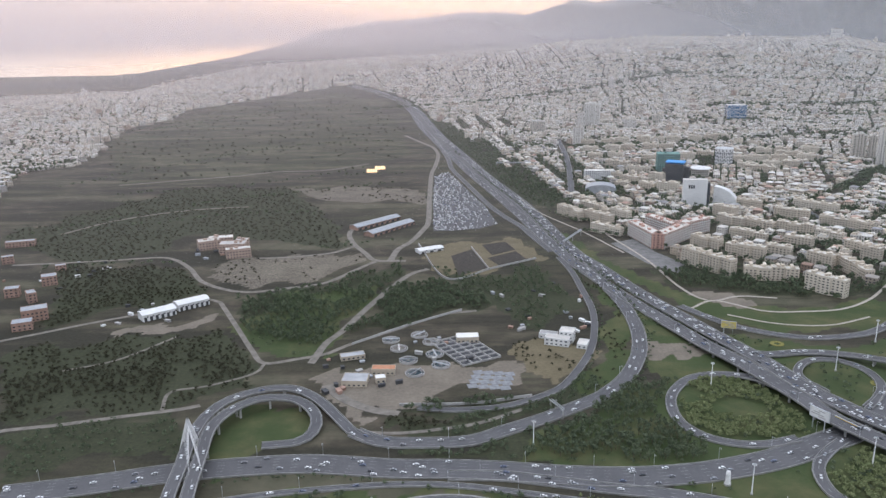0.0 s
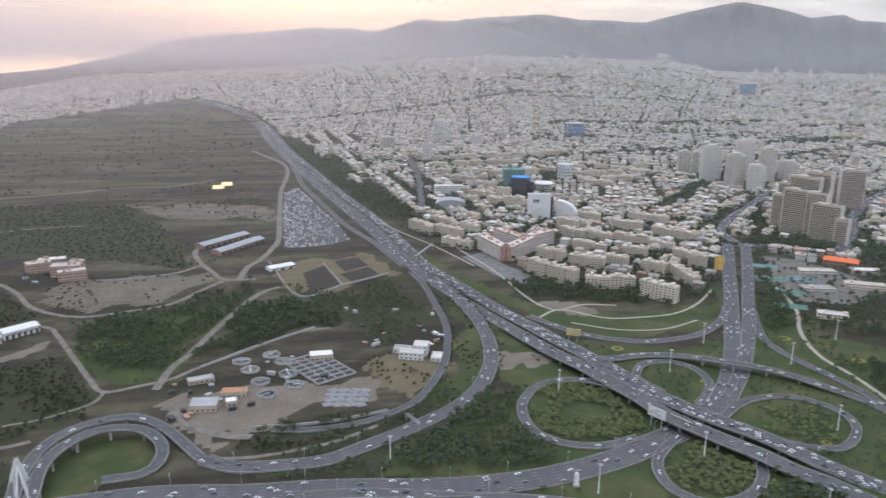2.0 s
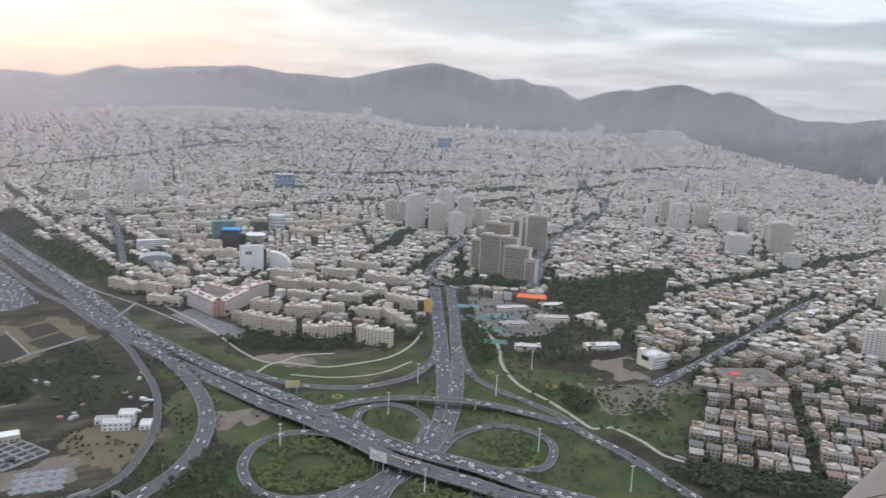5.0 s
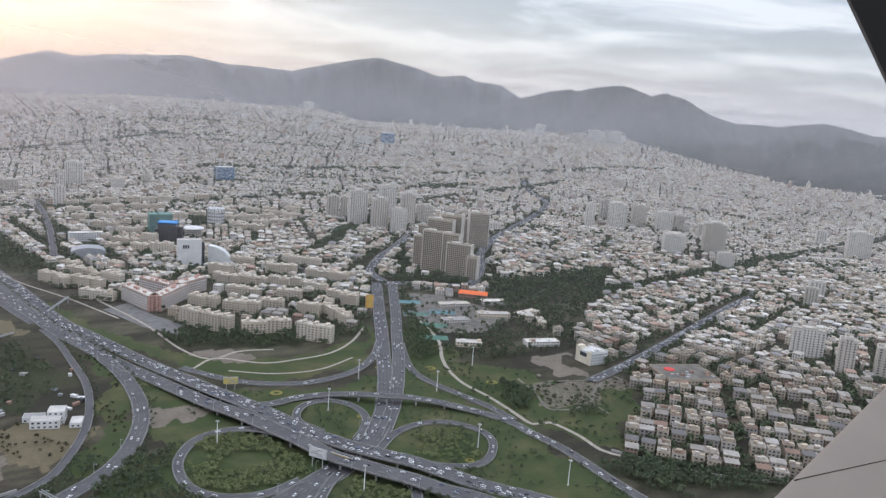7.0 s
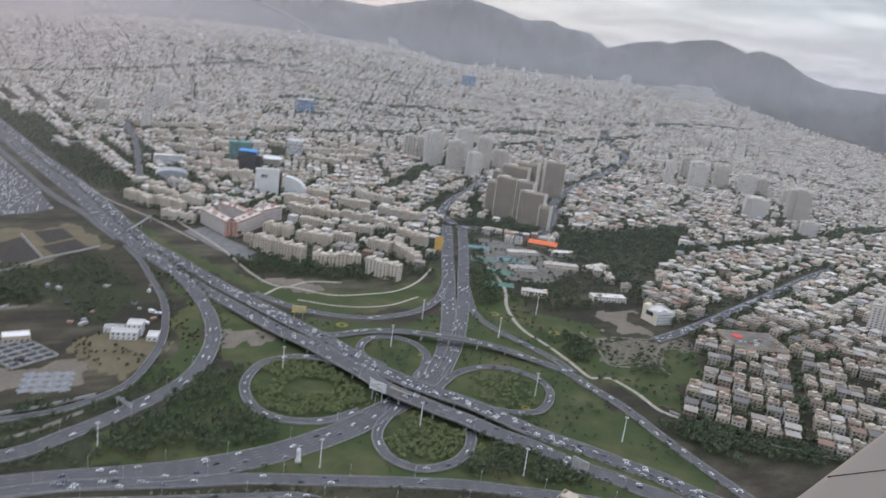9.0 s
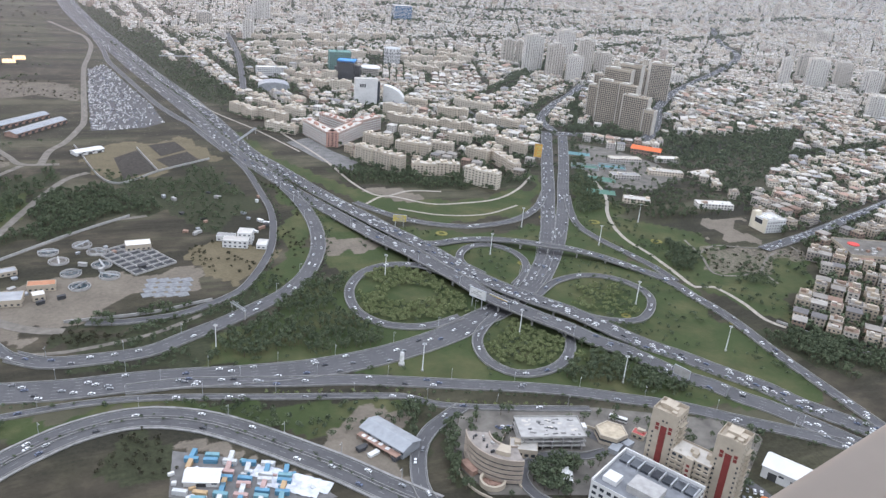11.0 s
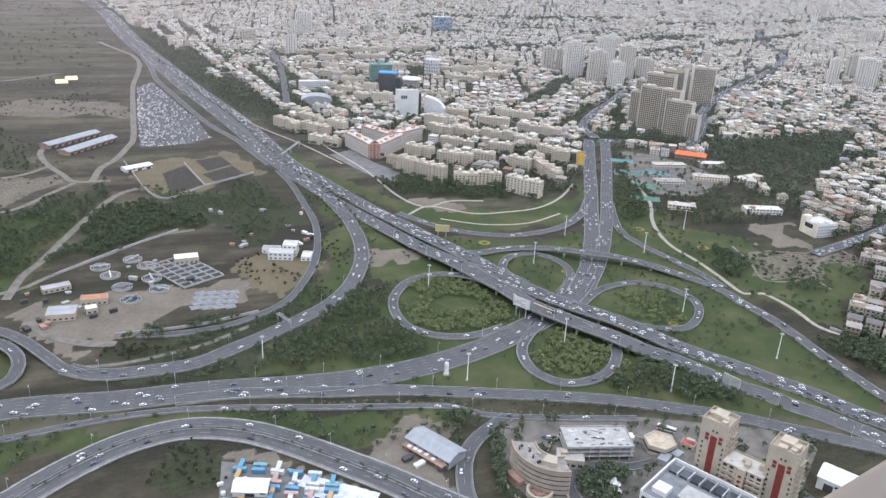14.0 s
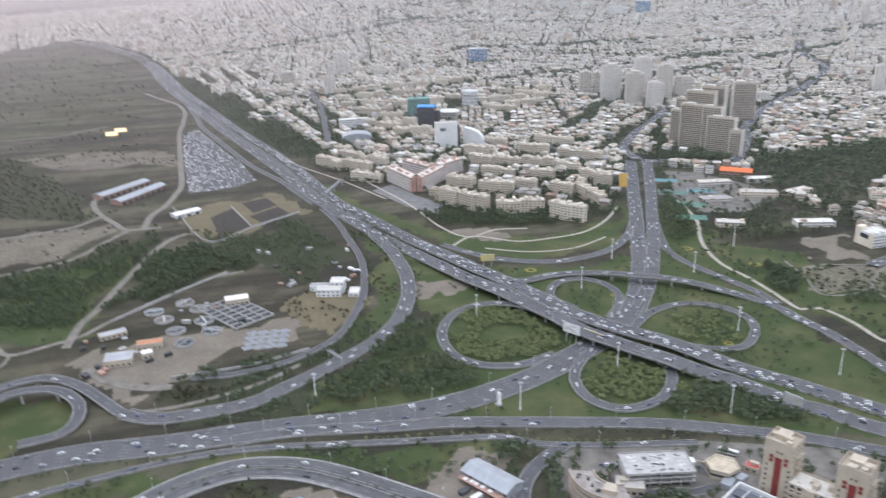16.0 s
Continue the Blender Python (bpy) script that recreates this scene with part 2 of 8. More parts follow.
M_LEAF = foliage("dark_evergreen_leaves", (0.046, 0.062, 0.040), (0.130, 0.152, 0.088))
M_LEAF2 = foliage("fresh_green_leaves", (0.105, 0.128, 0.056), (0.235, 0.255, 0.125))
M_LEAF3 = foliage("scrub_twigs_and_leaves", (0.026, 0.026, 0.017), (0.072, 0.068, 0.041))
M_BARK = plain("bark", (0.11, 0.085, 0.06), 0.95)

# haze painted on sky-lit see-through sheets, clear at the ground, thinning upward
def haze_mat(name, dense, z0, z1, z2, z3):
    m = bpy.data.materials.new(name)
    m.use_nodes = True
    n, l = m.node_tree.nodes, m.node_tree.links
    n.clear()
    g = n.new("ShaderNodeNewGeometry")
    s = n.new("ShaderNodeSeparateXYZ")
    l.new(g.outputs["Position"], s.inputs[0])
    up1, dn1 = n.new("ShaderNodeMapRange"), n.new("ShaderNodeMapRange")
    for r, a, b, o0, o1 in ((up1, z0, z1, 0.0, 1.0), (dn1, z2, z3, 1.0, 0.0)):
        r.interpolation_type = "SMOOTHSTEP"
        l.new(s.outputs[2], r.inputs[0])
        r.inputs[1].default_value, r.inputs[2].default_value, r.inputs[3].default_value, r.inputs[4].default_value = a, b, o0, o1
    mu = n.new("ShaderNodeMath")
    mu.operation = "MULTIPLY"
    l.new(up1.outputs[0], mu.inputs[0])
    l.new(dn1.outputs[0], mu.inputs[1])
    # sun glow painted into the haze: its opacity rises towards the west
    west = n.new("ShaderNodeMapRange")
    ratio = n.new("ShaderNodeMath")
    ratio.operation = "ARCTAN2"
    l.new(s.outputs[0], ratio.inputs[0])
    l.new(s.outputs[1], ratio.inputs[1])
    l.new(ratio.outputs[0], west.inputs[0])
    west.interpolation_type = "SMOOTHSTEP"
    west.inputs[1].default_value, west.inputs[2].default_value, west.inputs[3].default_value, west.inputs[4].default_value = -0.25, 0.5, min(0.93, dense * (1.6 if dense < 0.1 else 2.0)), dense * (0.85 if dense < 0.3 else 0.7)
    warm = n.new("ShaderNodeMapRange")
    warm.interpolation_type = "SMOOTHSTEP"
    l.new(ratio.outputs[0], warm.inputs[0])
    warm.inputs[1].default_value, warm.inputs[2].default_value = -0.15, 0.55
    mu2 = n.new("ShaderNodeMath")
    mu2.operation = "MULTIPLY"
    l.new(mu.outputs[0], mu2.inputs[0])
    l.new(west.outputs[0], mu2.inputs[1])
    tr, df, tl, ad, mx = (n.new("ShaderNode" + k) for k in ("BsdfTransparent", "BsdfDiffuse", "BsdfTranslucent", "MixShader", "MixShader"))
    # and its colour turns warmer there, painted for the same glow
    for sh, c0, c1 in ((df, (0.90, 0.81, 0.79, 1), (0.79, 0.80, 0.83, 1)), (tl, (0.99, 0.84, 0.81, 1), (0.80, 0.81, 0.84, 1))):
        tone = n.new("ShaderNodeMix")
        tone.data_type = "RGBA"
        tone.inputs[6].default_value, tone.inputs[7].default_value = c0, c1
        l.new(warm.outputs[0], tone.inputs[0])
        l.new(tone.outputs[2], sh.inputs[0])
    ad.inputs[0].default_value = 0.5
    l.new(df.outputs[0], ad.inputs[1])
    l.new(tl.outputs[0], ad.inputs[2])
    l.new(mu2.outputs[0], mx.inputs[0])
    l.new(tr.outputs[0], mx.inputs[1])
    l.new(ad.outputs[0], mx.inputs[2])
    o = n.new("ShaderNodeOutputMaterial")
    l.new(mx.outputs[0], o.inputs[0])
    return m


# ---- plan: centre lines (x, y[, height]) and outlines, in metres
ROADS = {}
ROADS['DS'] = (15.5, [(-300, 3078), (-226, 2972), (-158, 2843), (-94, 2678), (-50, 2419), (-24, 2160), (4, 1960), (34, 1767), (59, 1607), (80, 1467), (101, 1345), (121, 1225), (136, 1130), (148, 1045), (166, 930), (185, 850), (200, 792), (215, 740, 1.0), (228, 690, 3.0), (240, 645, 5.0), (253, 609, 6.5), (264, 574, 7.0), (275, 540, 7.0), (283, 507, 7.0), (295, 484, 7.0), (307, 462, 7.0), (320, 444, 6.0), (333, 424, 4.0), (348, 409, 2.0), (360, 390), (369, 370), (382, 354), (391, 336), (402, 321), (411, 304), (423, 279), (451, 220), (479, 161)])
ROADS['DN'] = (16, [(-283, 3096), (-207, 2988), (-138, 2857), (-72, 2685), (-26, 2421), (4, 2170), (30, 1960), (60, 1766), (84, 1605), (105, 1464), (126, 1345), (147, 1225), (162, 1105), (178, 960), (196, 893), (212, 830), (227, 771, 1.0), (241, 720, 3.0), (253, 673, 5.0), (265, 633, 6.5), (276, 596, 7.0), (285, 558, 7.0), (298, 527, 7.0), (308, 508, 7.0), (321, 487, 7.0), (336, 468, 6.0), (349, 448, 4.0), (361, 428, 2.0), (375, 410), (387, 393), (398, 373), (409, 355), (419, 338), (426, 318), (440, 294), (472, 237), (505, 181)])
ROADS['SL'] = (8, [(28, 1768), (38, 1651), (43, 1536), (60, 1421), (79, 1299), (94, 1208), (110, 1142), (126, 1088), (136, 1033), (150, 960)])
ROADS['U'] = (22, [(-275, 444), (-222, 454), (-176, 465), (-132, 471), (-84, 473), (-28, 465), (8, 463), (43, 459), (78, 453), (114, 449), (144, 449), (173, 452), (204, 459), (234, 469), (262, 483), (287, 495), (319, 517), (356, 553)])
ROADS['NW'] = (15, [(339, 534), (377, 579), (417, 640), (456, 707), (497, 777), (545, 862), (628, 1006)])
ROADS['NE'] = (13, [(349, 534), (390, 582), (430, 637), (473, 703), (516, 774), (568, 858), (650, 997)])
ROADS['L'] = (11, [(8, 455), (42, 453), (75, 445), (109, 436), (144, 428), (178, 416), (212, 403), (246, 390), (280, 375), (312, 356), (343, 337), (370, 314), (397, 292), (416, 274), (463, 229), (510, 184)])
ROADS['S'] = (4.8, [(-152, 428), (-106, 438), (-67, 443), (-28, 446), (7, 444), (40, 437), (93, 422), (156, 405), (172, 399), (186, 387), (202, 379), (236, 367), (281, 353)])
ROADS['SB'] = (9, [(202, 379), (187, 371), (172, 361), (159, 345), (149, 318), (149, 298)])
ROADS['C'] = (18, [(-94, 378), (-78, 382), (-69, 389), (-56, 399), (-42, 408), (-27, 416), (-11, 421), (5, 423), (20, 421), (36, 415), (51, 406), (65, 394), (78, 381), (91, 367), (104, 353), (116, 339), (129, 322), (149, 298)])
ROADS['PO'] = (8, [(-156, 400, 9.0), (-161, 416, 9.0), (-165, 463, 9.0), (-168, 496, 9.0), (-166, 526, 9.0), (-158, 549, 8.5), (-144, 564, 8.0), (-124, 574, 7.0), (-106, 572, 6.0), (-88, 557, 4.0), (-71, 532, 2.0), (-60, 516, 0.0), (-47, 504, 0.0)])
ROADS['PI'] = (8, [(-143, 401, 9.0), (-150, 422, 9.0), (-155, 470, 9.0), (-158, 509, 9.0), (-150, 536, 8.5), (-133, 554, 8.0), (-111, 556, 7.0), (-96, 546, 6.0), (-87, 530, 4.0), (-87, 513, 2.0), (-97, 502, 0.0), (-121, 498, 0.0)])
ROADS['K'] = (13, [(-58, 514), (-40, 501), (-18, 497), (23, 498), (51, 512), (77, 526), (105, 544), (130, 562), (154, 590), (173, 626), (185, 661), (193, 710), (194, 768), (187, 837), (175, 898)])
ROADS['I'] = (6, [(-13, 549), (15, 544), (49, 547), (74, 558), (98, 575), (116, 602), (138, 649), (152, 700), (160, 752), (161, 814), (161, 876), (155, 934)])
ROADS['R7'] = (8, [(476, 750), (447, 712), (414, 684), (385, 671), (346, 667), (315, 677), (288, 696), (268, 723), (250, 757)])
ROADS['R8'] = (9, [(264, 638, 2.0), (289, 631, 1.0), (318, 634, 1.0), (348, 624, 3.0), (372, 604, 6.0), (388, 591, 6.5), (406, 580, 6.0), (427, 563, 4.0), (444, 542, 2.0), (460, 520), (466, 496), (466, 474), (469, 447), (468, 418), (464, 383), (462, 351), (461, 312), (459, 247), (457, 182)])
ROADS['R9'] = (7, [(498, 736), (476, 694), (460, 657), (456, 631), (459, 600), (465, 571), (471, 534), (471, 506)])
ROADS['LL'] = (7.5, [(272, 546, 6.0), (257, 580, 3.0), (232, 594, 1.0), (206, 588), (186, 564), (178, 540), (178, 516), (188, 497), (206, 486), (227, 484), (252, 491)])
ROADS['LT'] = (6.5, [(298, 548, 6.0), (292, 578, 4.0), (302, 602, 2.0), (320, 619), (340, 618), (353, 604), (356, 584), (351, 566), (338, 548), (322, 533)])
ROADS['LR'] = (6.5, [(330, 509), (358, 529), (385, 536), (406, 532), (421, 518), (428, 499), (424, 479), (409, 461), (391, 450), (374, 452), (359, 461), (339, 469, 5.0)])
ROADS['LB'] = (7.5, [(280, 486), (263, 472), (250, 457), (244, 442), (243, 424), (250, 409), (261, 402), (278, 402), (296, 410), (312, 427), (320, 446), (313, 456, 5.0), (304, 467, 6.5)])
ROADS['BLV'] = (14, [(640, 1008), (658, 1076), (734, 1168), (802, 1231), (894, 1327)])
ROADS['BLV2'] = (16, [(631, 993), (672, 982), (709, 962), (756, 942), (844, 1025), (936, 1138), (1058, 1250), (1200, 1350), (1366, 1463), (1542, 1606), (1629, 1772), (1780, 1985)])
ROADS['BLV3'] = (12, [(556, 1160), (554, 1077), (568, 1015)])
ROADS['WST'] = (10, [(233, 1292), (267, 1511), (288, 1692), (301, 1869)])
ROADS['EST'] = (12, [(616, 548), (696, 569), (804, 603), (932, 645), (1059, 688), (1167, 719)])
PATHS = {}
PATHS['W1'] = (4, [(586, 856), (564, 776), (544, 724), (514, 677), (496, 638), (487, 602), (488, 566), (485, 527), (482, 492), (499, 488), (503, 456), (499, 424), (506, 408)])
PATHS['d1'] = (7, [(-106, 636), (-98, 681), (-87, 707), (-69, 765), (-46, 832), (-25, 880), (-4, 899)])
PATHS['d2'] = (5, [(-223, 796), (-189, 723), (-164, 669), (-147, 639), (-122, 645), (-95, 656), (-79, 673), (-36, 709), (8, 746), (44, 757)])
PATHS['d3'] = (5, [(-406, 701), (-378, 718), (-339, 743), (-290, 771), (-243, 805), (-223, 796)])
PATHS['d4'] = (6, [(-515, 947), (-457, 952), (-390, 961), (-333, 966), (-293, 924), (-264, 871), (-231, 840), (-198, 828), (-155, 840), (-120, 855), (-90, 901), (-69, 933)])
PATHS['d5'] = (7, [(-32, 933), (-69, 938), (-83, 968), (-103, 1017), (-113, 1069), (-106, 1104)])
PATHS['d6'] = (8, [(-51, 933), (-43, 985), (-27, 1020), (-11, 1081), (-4, 1126), (-2, 1262), (2, 1479), (11, 1584), (18, 1704), (8, 1805), (-19, 1879), (-60, 1990)])
PATHS['d7'] = (6, [(-215, 956), (-176, 959), (-128, 973), (-101, 1002)])
PATHS['d8'] = (5, [(-565, 1437), (-469, 1472), (-374, 1504), (-296, 1543), (-203, 1552), (-124, 1615)])
PATHS['d9'] = (5, [(-519, 1093), (-468, 1170), (-379, 1226), (-289, 1244)])
PATHS['d10'] = (9, [(-87, 593), (-72, 569), (-50, 550), (-27, 541)])
PATHS['d11'] = (4, [(-62, 516), (-26, 512), (10, 518), (34, 525), (66, 544)])
PATHS['d12'] = (5, [(-343, 517), (-317, 528), (-276, 536), (-237, 546), (-195, 556), (-181, 562)])
PATHS['d13'] = (3, [(-208, 554), (-211, 586), (-184, 596), (-152, 617), (-146, 637)])
PATHS['d14'] = (3, [(-317, 631), (-277, 653), (-240, 705)])
PATHS['p1'] = (2.5, [(549, 589), (537, 548), (521, 513), (540, 502), (568, 502), (567, 478)])
PATHS['p2'] = (2.5, [(539, 555), (571, 569), (611, 554), (652, 554), (648, 525)])
PATHS['p3'] = (2.5, [(568, 502), (601, 528), (626, 541)])
PATHS['n1'] = (3, [(234, 1050), (259, 919), (268, 816), (285, 772), (321, 783), (357, 775)])
PATHS['n2'] = (3, [(260, 751), (291, 771), (329, 739), (366, 735), (408, 740), (449, 766), (493, 811)])
PATHS['n3'] = (2.5, [(289, 731), (327, 705), (374, 698), (423, 717)])
PATHS['n4'] = (2.5, [(145, 1269), (164, 1167), (206, 1057), (239, 949)])
AREAS = {}
AREAS['lawn_1'] = [(38, 474), (78, 511), (139, 547), (176, 600), (194, 645), (186, 736), (184, 827), (203, 757), (278, 672), (407, 642), (452, 708), (484, 701), (467, 591), (470, 478), (458, 309), (441, 295), (386, 330), (348, 342), (248, 392), (158, 432), (81, 468), (38, 474)]
AREAS['lawn_2'] = [(161, 1100), (208, 932), (264, 802), (344, 745), (447, 762), (510, 820), (481, 760), (450, 717), (404, 683), (313, 687), (257, 743), (214, 850), (177, 979)]
AREAS['lawn_3'] = [(582, 856), (563, 745), (515, 668), (580, 598), (581, 539), (648, 525), (626, 490), (509, 408), (484, 486), (470, 605), (474, 685)]
AREAS['lawn_4'] = [(-98, 433), (-10, 444), (91, 420), (190, 388), (194, 379), (110, 375), (52, 412), (22, 435), (-11, 432), (-87, 402)]
AREAS['lawn_5'] = [(184, 827), (193, 710), (185, 661), (173, 626), (149, 586), (115, 555), (108, 557), (137, 612), (166, 696)]
AREAS['lawn_6'] = [(-155, 456), (-160, 500), (-152, 558), (-118, 566), (-96, 542), (-98, 506)]
AREAS['wood_35'] = [(6, 908), (53, 865), (132, 906), (148, 764), (115, 726), (86, 705), (33, 832)]
AREAS['green_1'] = [(-190, 716), (-163, 807), (-106, 836), (-47, 836), (-80, 724), (-103, 647), (-144, 650)]
AREAS['bare_1'] = [(-89, 593), (-75, 636), (-31, 624), (70, 631), (66, 588), (3, 570), (-35, 550), (-48, 520), (-85, 578)]
AREAS['bare_2'] = [(-277, 892), (-234, 965), (-133, 962), (-84, 985), (-102, 905), (-133, 866), (-193, 836)]
AREAS['bare_3'] = [(-246, 1378), (-111, 1389), (-14, 1348), (-6, 1227), (-55, 1263), (-170, 1267)]
AREAS['bare_4'] = [(271, 795), (317, 790), (338, 746), (296, 751)]
AREAS['bare_5'] = [(191, 674), (221, 665), (238, 647), (205, 616), (186, 628)]
AREAS['bare_6'] = [(604, 626), (668, 631), (622, 574), (582, 582)]
AREAS['bare_7'] = [(103, 388), (142, 398), (175, 378), (159, 365), (142, 348), (142, 322), (126, 332), (104, 365)]
AREAS['bare_8'] = [(-312, 719), (-212, 762), (-203, 739), (-293, 698)]
AREAS['dry_1'] = [(74, 662), (100, 684), (140, 659), (124, 616), (96, 586), (78, 614)]
AREAS['wood_19'] = [(-358, 608), (-259, 678), (-195, 653), (-148, 596), (-203, 554), (-326, 544)]
AREAS['field_1'] = [(-790, 1945), (-690, 2601), (-270, 3000), (-96, 2300), (-36, 1700), (-123, 1598), (-560, 1421)]
AREAS['lot'] = [(8, 1467), (34, 1512), (54, 1400), (72, 1290), (86, 1205), (95, 1106), (67, 1080), (24, 1072), (3, 1072), (4, 1262)]
AREAS['yard_1'] = [(180, 809), (269, 955), (298, 910), (272, 941)]
AREAS['forecourt'] = [(202, 380), (286, 354), (376, 310), (370, 293), (317, 255), (182, 299), (174, 332), (181, 358)]
AREAS['bed_1'] = [(24, 950), (51, 978), (65, 898), (30, 870)]
AREAS['bed_2'] = [(65, 998), (97, 1011), (106, 973), (75, 950)]
AREAS['bed_3'] = [(68, 938), (106, 966), (115, 932), (81, 904)]
AREAS['wood_1'] = [(-81, 690), (-41, 841), (4, 855), (56, 783), (3, 744)]
AREAS['wood_2'] = [(-212, 812), (-118, 846), (-77, 884), (-32, 933), (-47, 854), (-100, 696), (-127, 673), (-171, 702)]
AREAS['wood_3'] = [(-392, 674), (-293, 698), (-201, 717), (-151, 634), (-191, 588), (-256, 597), (-328, 548)]
AREAS['wood_4'] = [(-453, 943), (-296, 914), (-239, 823), (-309, 790), (-383, 728), (-414, 838)]
AREAS['wood_5'] = [(-602, 1086), (-430, 1408), (-246, 1378), (-157, 1158), (-119, 1092), (-124, 997), (-329, 1081), (-373, 975), (-439, 942)]
AREAS['wood_6'] = [(46, 476), (82, 510), (121, 541), (148, 565), (176, 600), (182, 560), (172, 513), (189, 481), (154, 469), (118, 468), (82, 473)]
AREAS['wood_7'] = [(320, 437), (345, 405), (363, 368), (351, 352), (287, 387), (285, 396)]
AREAS['wood_8'] = [(184, 549), (200, 576), (226, 589), (253, 582), (269, 561), (272, 529), (258, 498), (234, 489), (208, 492), (187, 504), (180, 525)]
AREAS['wood_9'] = [(255, 459), (269, 473), (292, 477), (312, 461), (313, 437), (302, 418), (280, 407), (256, 410), (246, 426), (247, 444)]
AREAS['wood_10'] = [(259, 872), (311, 907), (367, 847), (470, 804), (520, 866), (491, 800), (417, 772), (326, 796), (268, 816)]
AREAS['wood_11'] = [(643, 960), (606, 879), (531, 710), (495, 647), (480, 684), (534, 793)]
AREAS['wood_13'] = [(500, 405), (536, 373), (483, 329), (483, 370)]
AREAS['wood_14'] = [(-29, 556), (16, 555), (58, 556), (77, 561), (73, 549), (27, 542), (-25, 544)]
AREAS['wood_15'] = [(154, 923), (203, 757), (250, 658), (236, 647), (207, 730), (173, 831)]
AREAS['wood_16'] = [(329, 456), (373, 482), (379, 416), (346, 442)]
AREAS['wood_17'] = [(-4, 421), (19, 409), (30, 368), (-12, 368)]
AREAS['wood_20'] = [(-317, 527), (-202, 550), (-170, 500), (-286, 466)]
AREAS['wood_21'] = [(217, 319), (234, 311), (226, 299), (211, 304)]
AREAS['wood_22'] = [(169, 392), (194, 378), (173, 355), (151, 345), (150, 362)]
AREAS['wood_23'] = [(181, 358), (196, 365), (183, 335), (160, 316), (164, 335)]
AREAS['wood_24'] = [(615, 957), (620, 957), (432, 644), (390, 589), (360, 552), (387, 590), (428, 645)]
AREAS['grove_1'] = [(644, 954), (704, 835), (698, 724), (691, 655), (614, 637), (517, 662), (580, 827)]
AREAS['grove_2'] = [(801, 950), (1103, 961), (926, 818), (706, 671), (723, 753), (727, 850)]
AREAS['bare_9'] = [(552, 566), (659, 552), (642, 520), (562, 503), (515, 514)]
AREAS['wood_25'] = [(558, 530), (585, 511), (567, 478), (527, 481)]
AREAS['wood_26'] = [(524, 594), (534, 570), (503, 517), (490, 526)]
AREAS['wood_27'] = [(18, 2179), (59, 2187), (120, 1736), (175, 1380), (210, 1213), (186, 1187), (136, 1279), (85, 1541), (36, 1904)]
AREAS['campus'] = [(640, 936), (674, 912), (700, 835), (690, 768), (618, 735), (566, 755), (582, 826)]
AREAS['plaza'] = [(232, 993), (266, 1012), (280, 947), (300, 897), (281, 864), (256, 904)]
AREAS['dry_6'] = [(-17, 995), (52, 1011), (119, 1024), (131, 936), (70, 886), (16, 855)]
AREAS['open_1'] = [(210, 546), (233, 556), (251, 540), (243, 522), (220, 522), (207, 532)]
AREAS['wood_30'] = [(353, 503), (396, 517), (416, 502), (414, 476), (390, 460), (364, 469), (349, 489)]
AREAS['wood_31'] = [(-27, 485), (22, 489), (75, 514), (74, 491), (46, 478), (9, 474), (-20, 474)]
AREAS['wood_32'] = [(-6, 533), (73, 549), (120, 600), (148, 581), (125, 560), (78, 529), (28, 508), (-18, 509)]
AREAS['wood_28'] = [(762, 1166), (844, 1254), (694, 1019), (789, 977), (752, 942), (665, 1002)]
AREAS['wood_29'] = [(-30, 537), (14, 536), (13, 513), (-26, 511), (-36, 522)]
AREAS['wood_33'] = [(211, 290), (213, 306), (224, 313), (242, 311), (248, 301), (236, 292), (224, 284)]
AREAS['wood_34'] = [(172, 354), (165, 342), (163, 326), (168, 308), (173, 318), (176, 332), (184, 344)]
AREAS['bare_10'] = [(20, 398), (44, 392), (60, 380), (82, 358), (102, 336), (96, 330), (70, 360), (42, 380)]
AREAS['wood_18'] = [(482, 398), (514, 404), (591, 304), (548, 309), (474, 379)]
TOWERS_NORTH = [(843, 1550, 25.1, 18.8, 51.7, -16), (868, 1545, 13.1, 9.9, 48.2, -17), (861, 1473, 37.9, 28.4, 74.6, -18), (882, 1417, 34.0, 25.5, 66.2, -20), (981, 1545, 37.3, 28.0, 72.2, -20), (902, 1374, 30.4, 22.8, 50.0, -21), (970, 1444, 32.2, 24.2, 71.4, -22), (1015, 1441, 33.7, 25.3, 43.3, -23)]
TOWERS_WEST = [(423, 2081, 39.2, 31.4, 56.2, -17), (385, 2032, 18.5, 14.8, 40.1, -16), (337, 1802, 23.4, 18.7, 40.1, -18), (272, 1997, 31.6, 25.3, 27.9, 0), (505, 2012, 29.6, 23.6, 21.2, -10), (586, 2063, 21.0, 16.8, 20.5, -8)]
TOWERS_EAST = [(1415, 1322, 21.5, 16.1, 54.9, -35), (1506, 1358, 27.5, 20.7, 55.8, -36), (1472, 1288, 41.0, 30.8, 60.6, -37), (1554, 1290, 34.9, 26.2, 50.9, -38), (1562, 1219, 36.7, 27.5, 48.3, -40), (1633, 1231, 27.8, 20.8, 34.0, -41), (1352, 1024, 41.9, 31.4, 42.8, -41), (1600, 1130, 29.0, 21.7, 33.7, -43), (1449, 997, 43.4, 32.5, 67.8, -44), (1350, 897, 30.0, 22.5, 28.0, -44), (1858, 986, 23.4, 17.5, 33.1, -50), (1785, 860, 48.9, 36.7, 57.4, -52), (1294, 680, 24.4, 18.3, 27.4, -50)]
TOWERS_NEAR = [(932, 441, 19.0, 16.0, 42.6, -57), (951, 500, 38.0, 20.0, 35.5, -54), (962, 408, 24.0, 17.0, 37.0, -57), (1217, 646, 19.6, 15.7, 30.0, -57), (1131, 1333, 25.0, 20.0, 18.9, -37)]
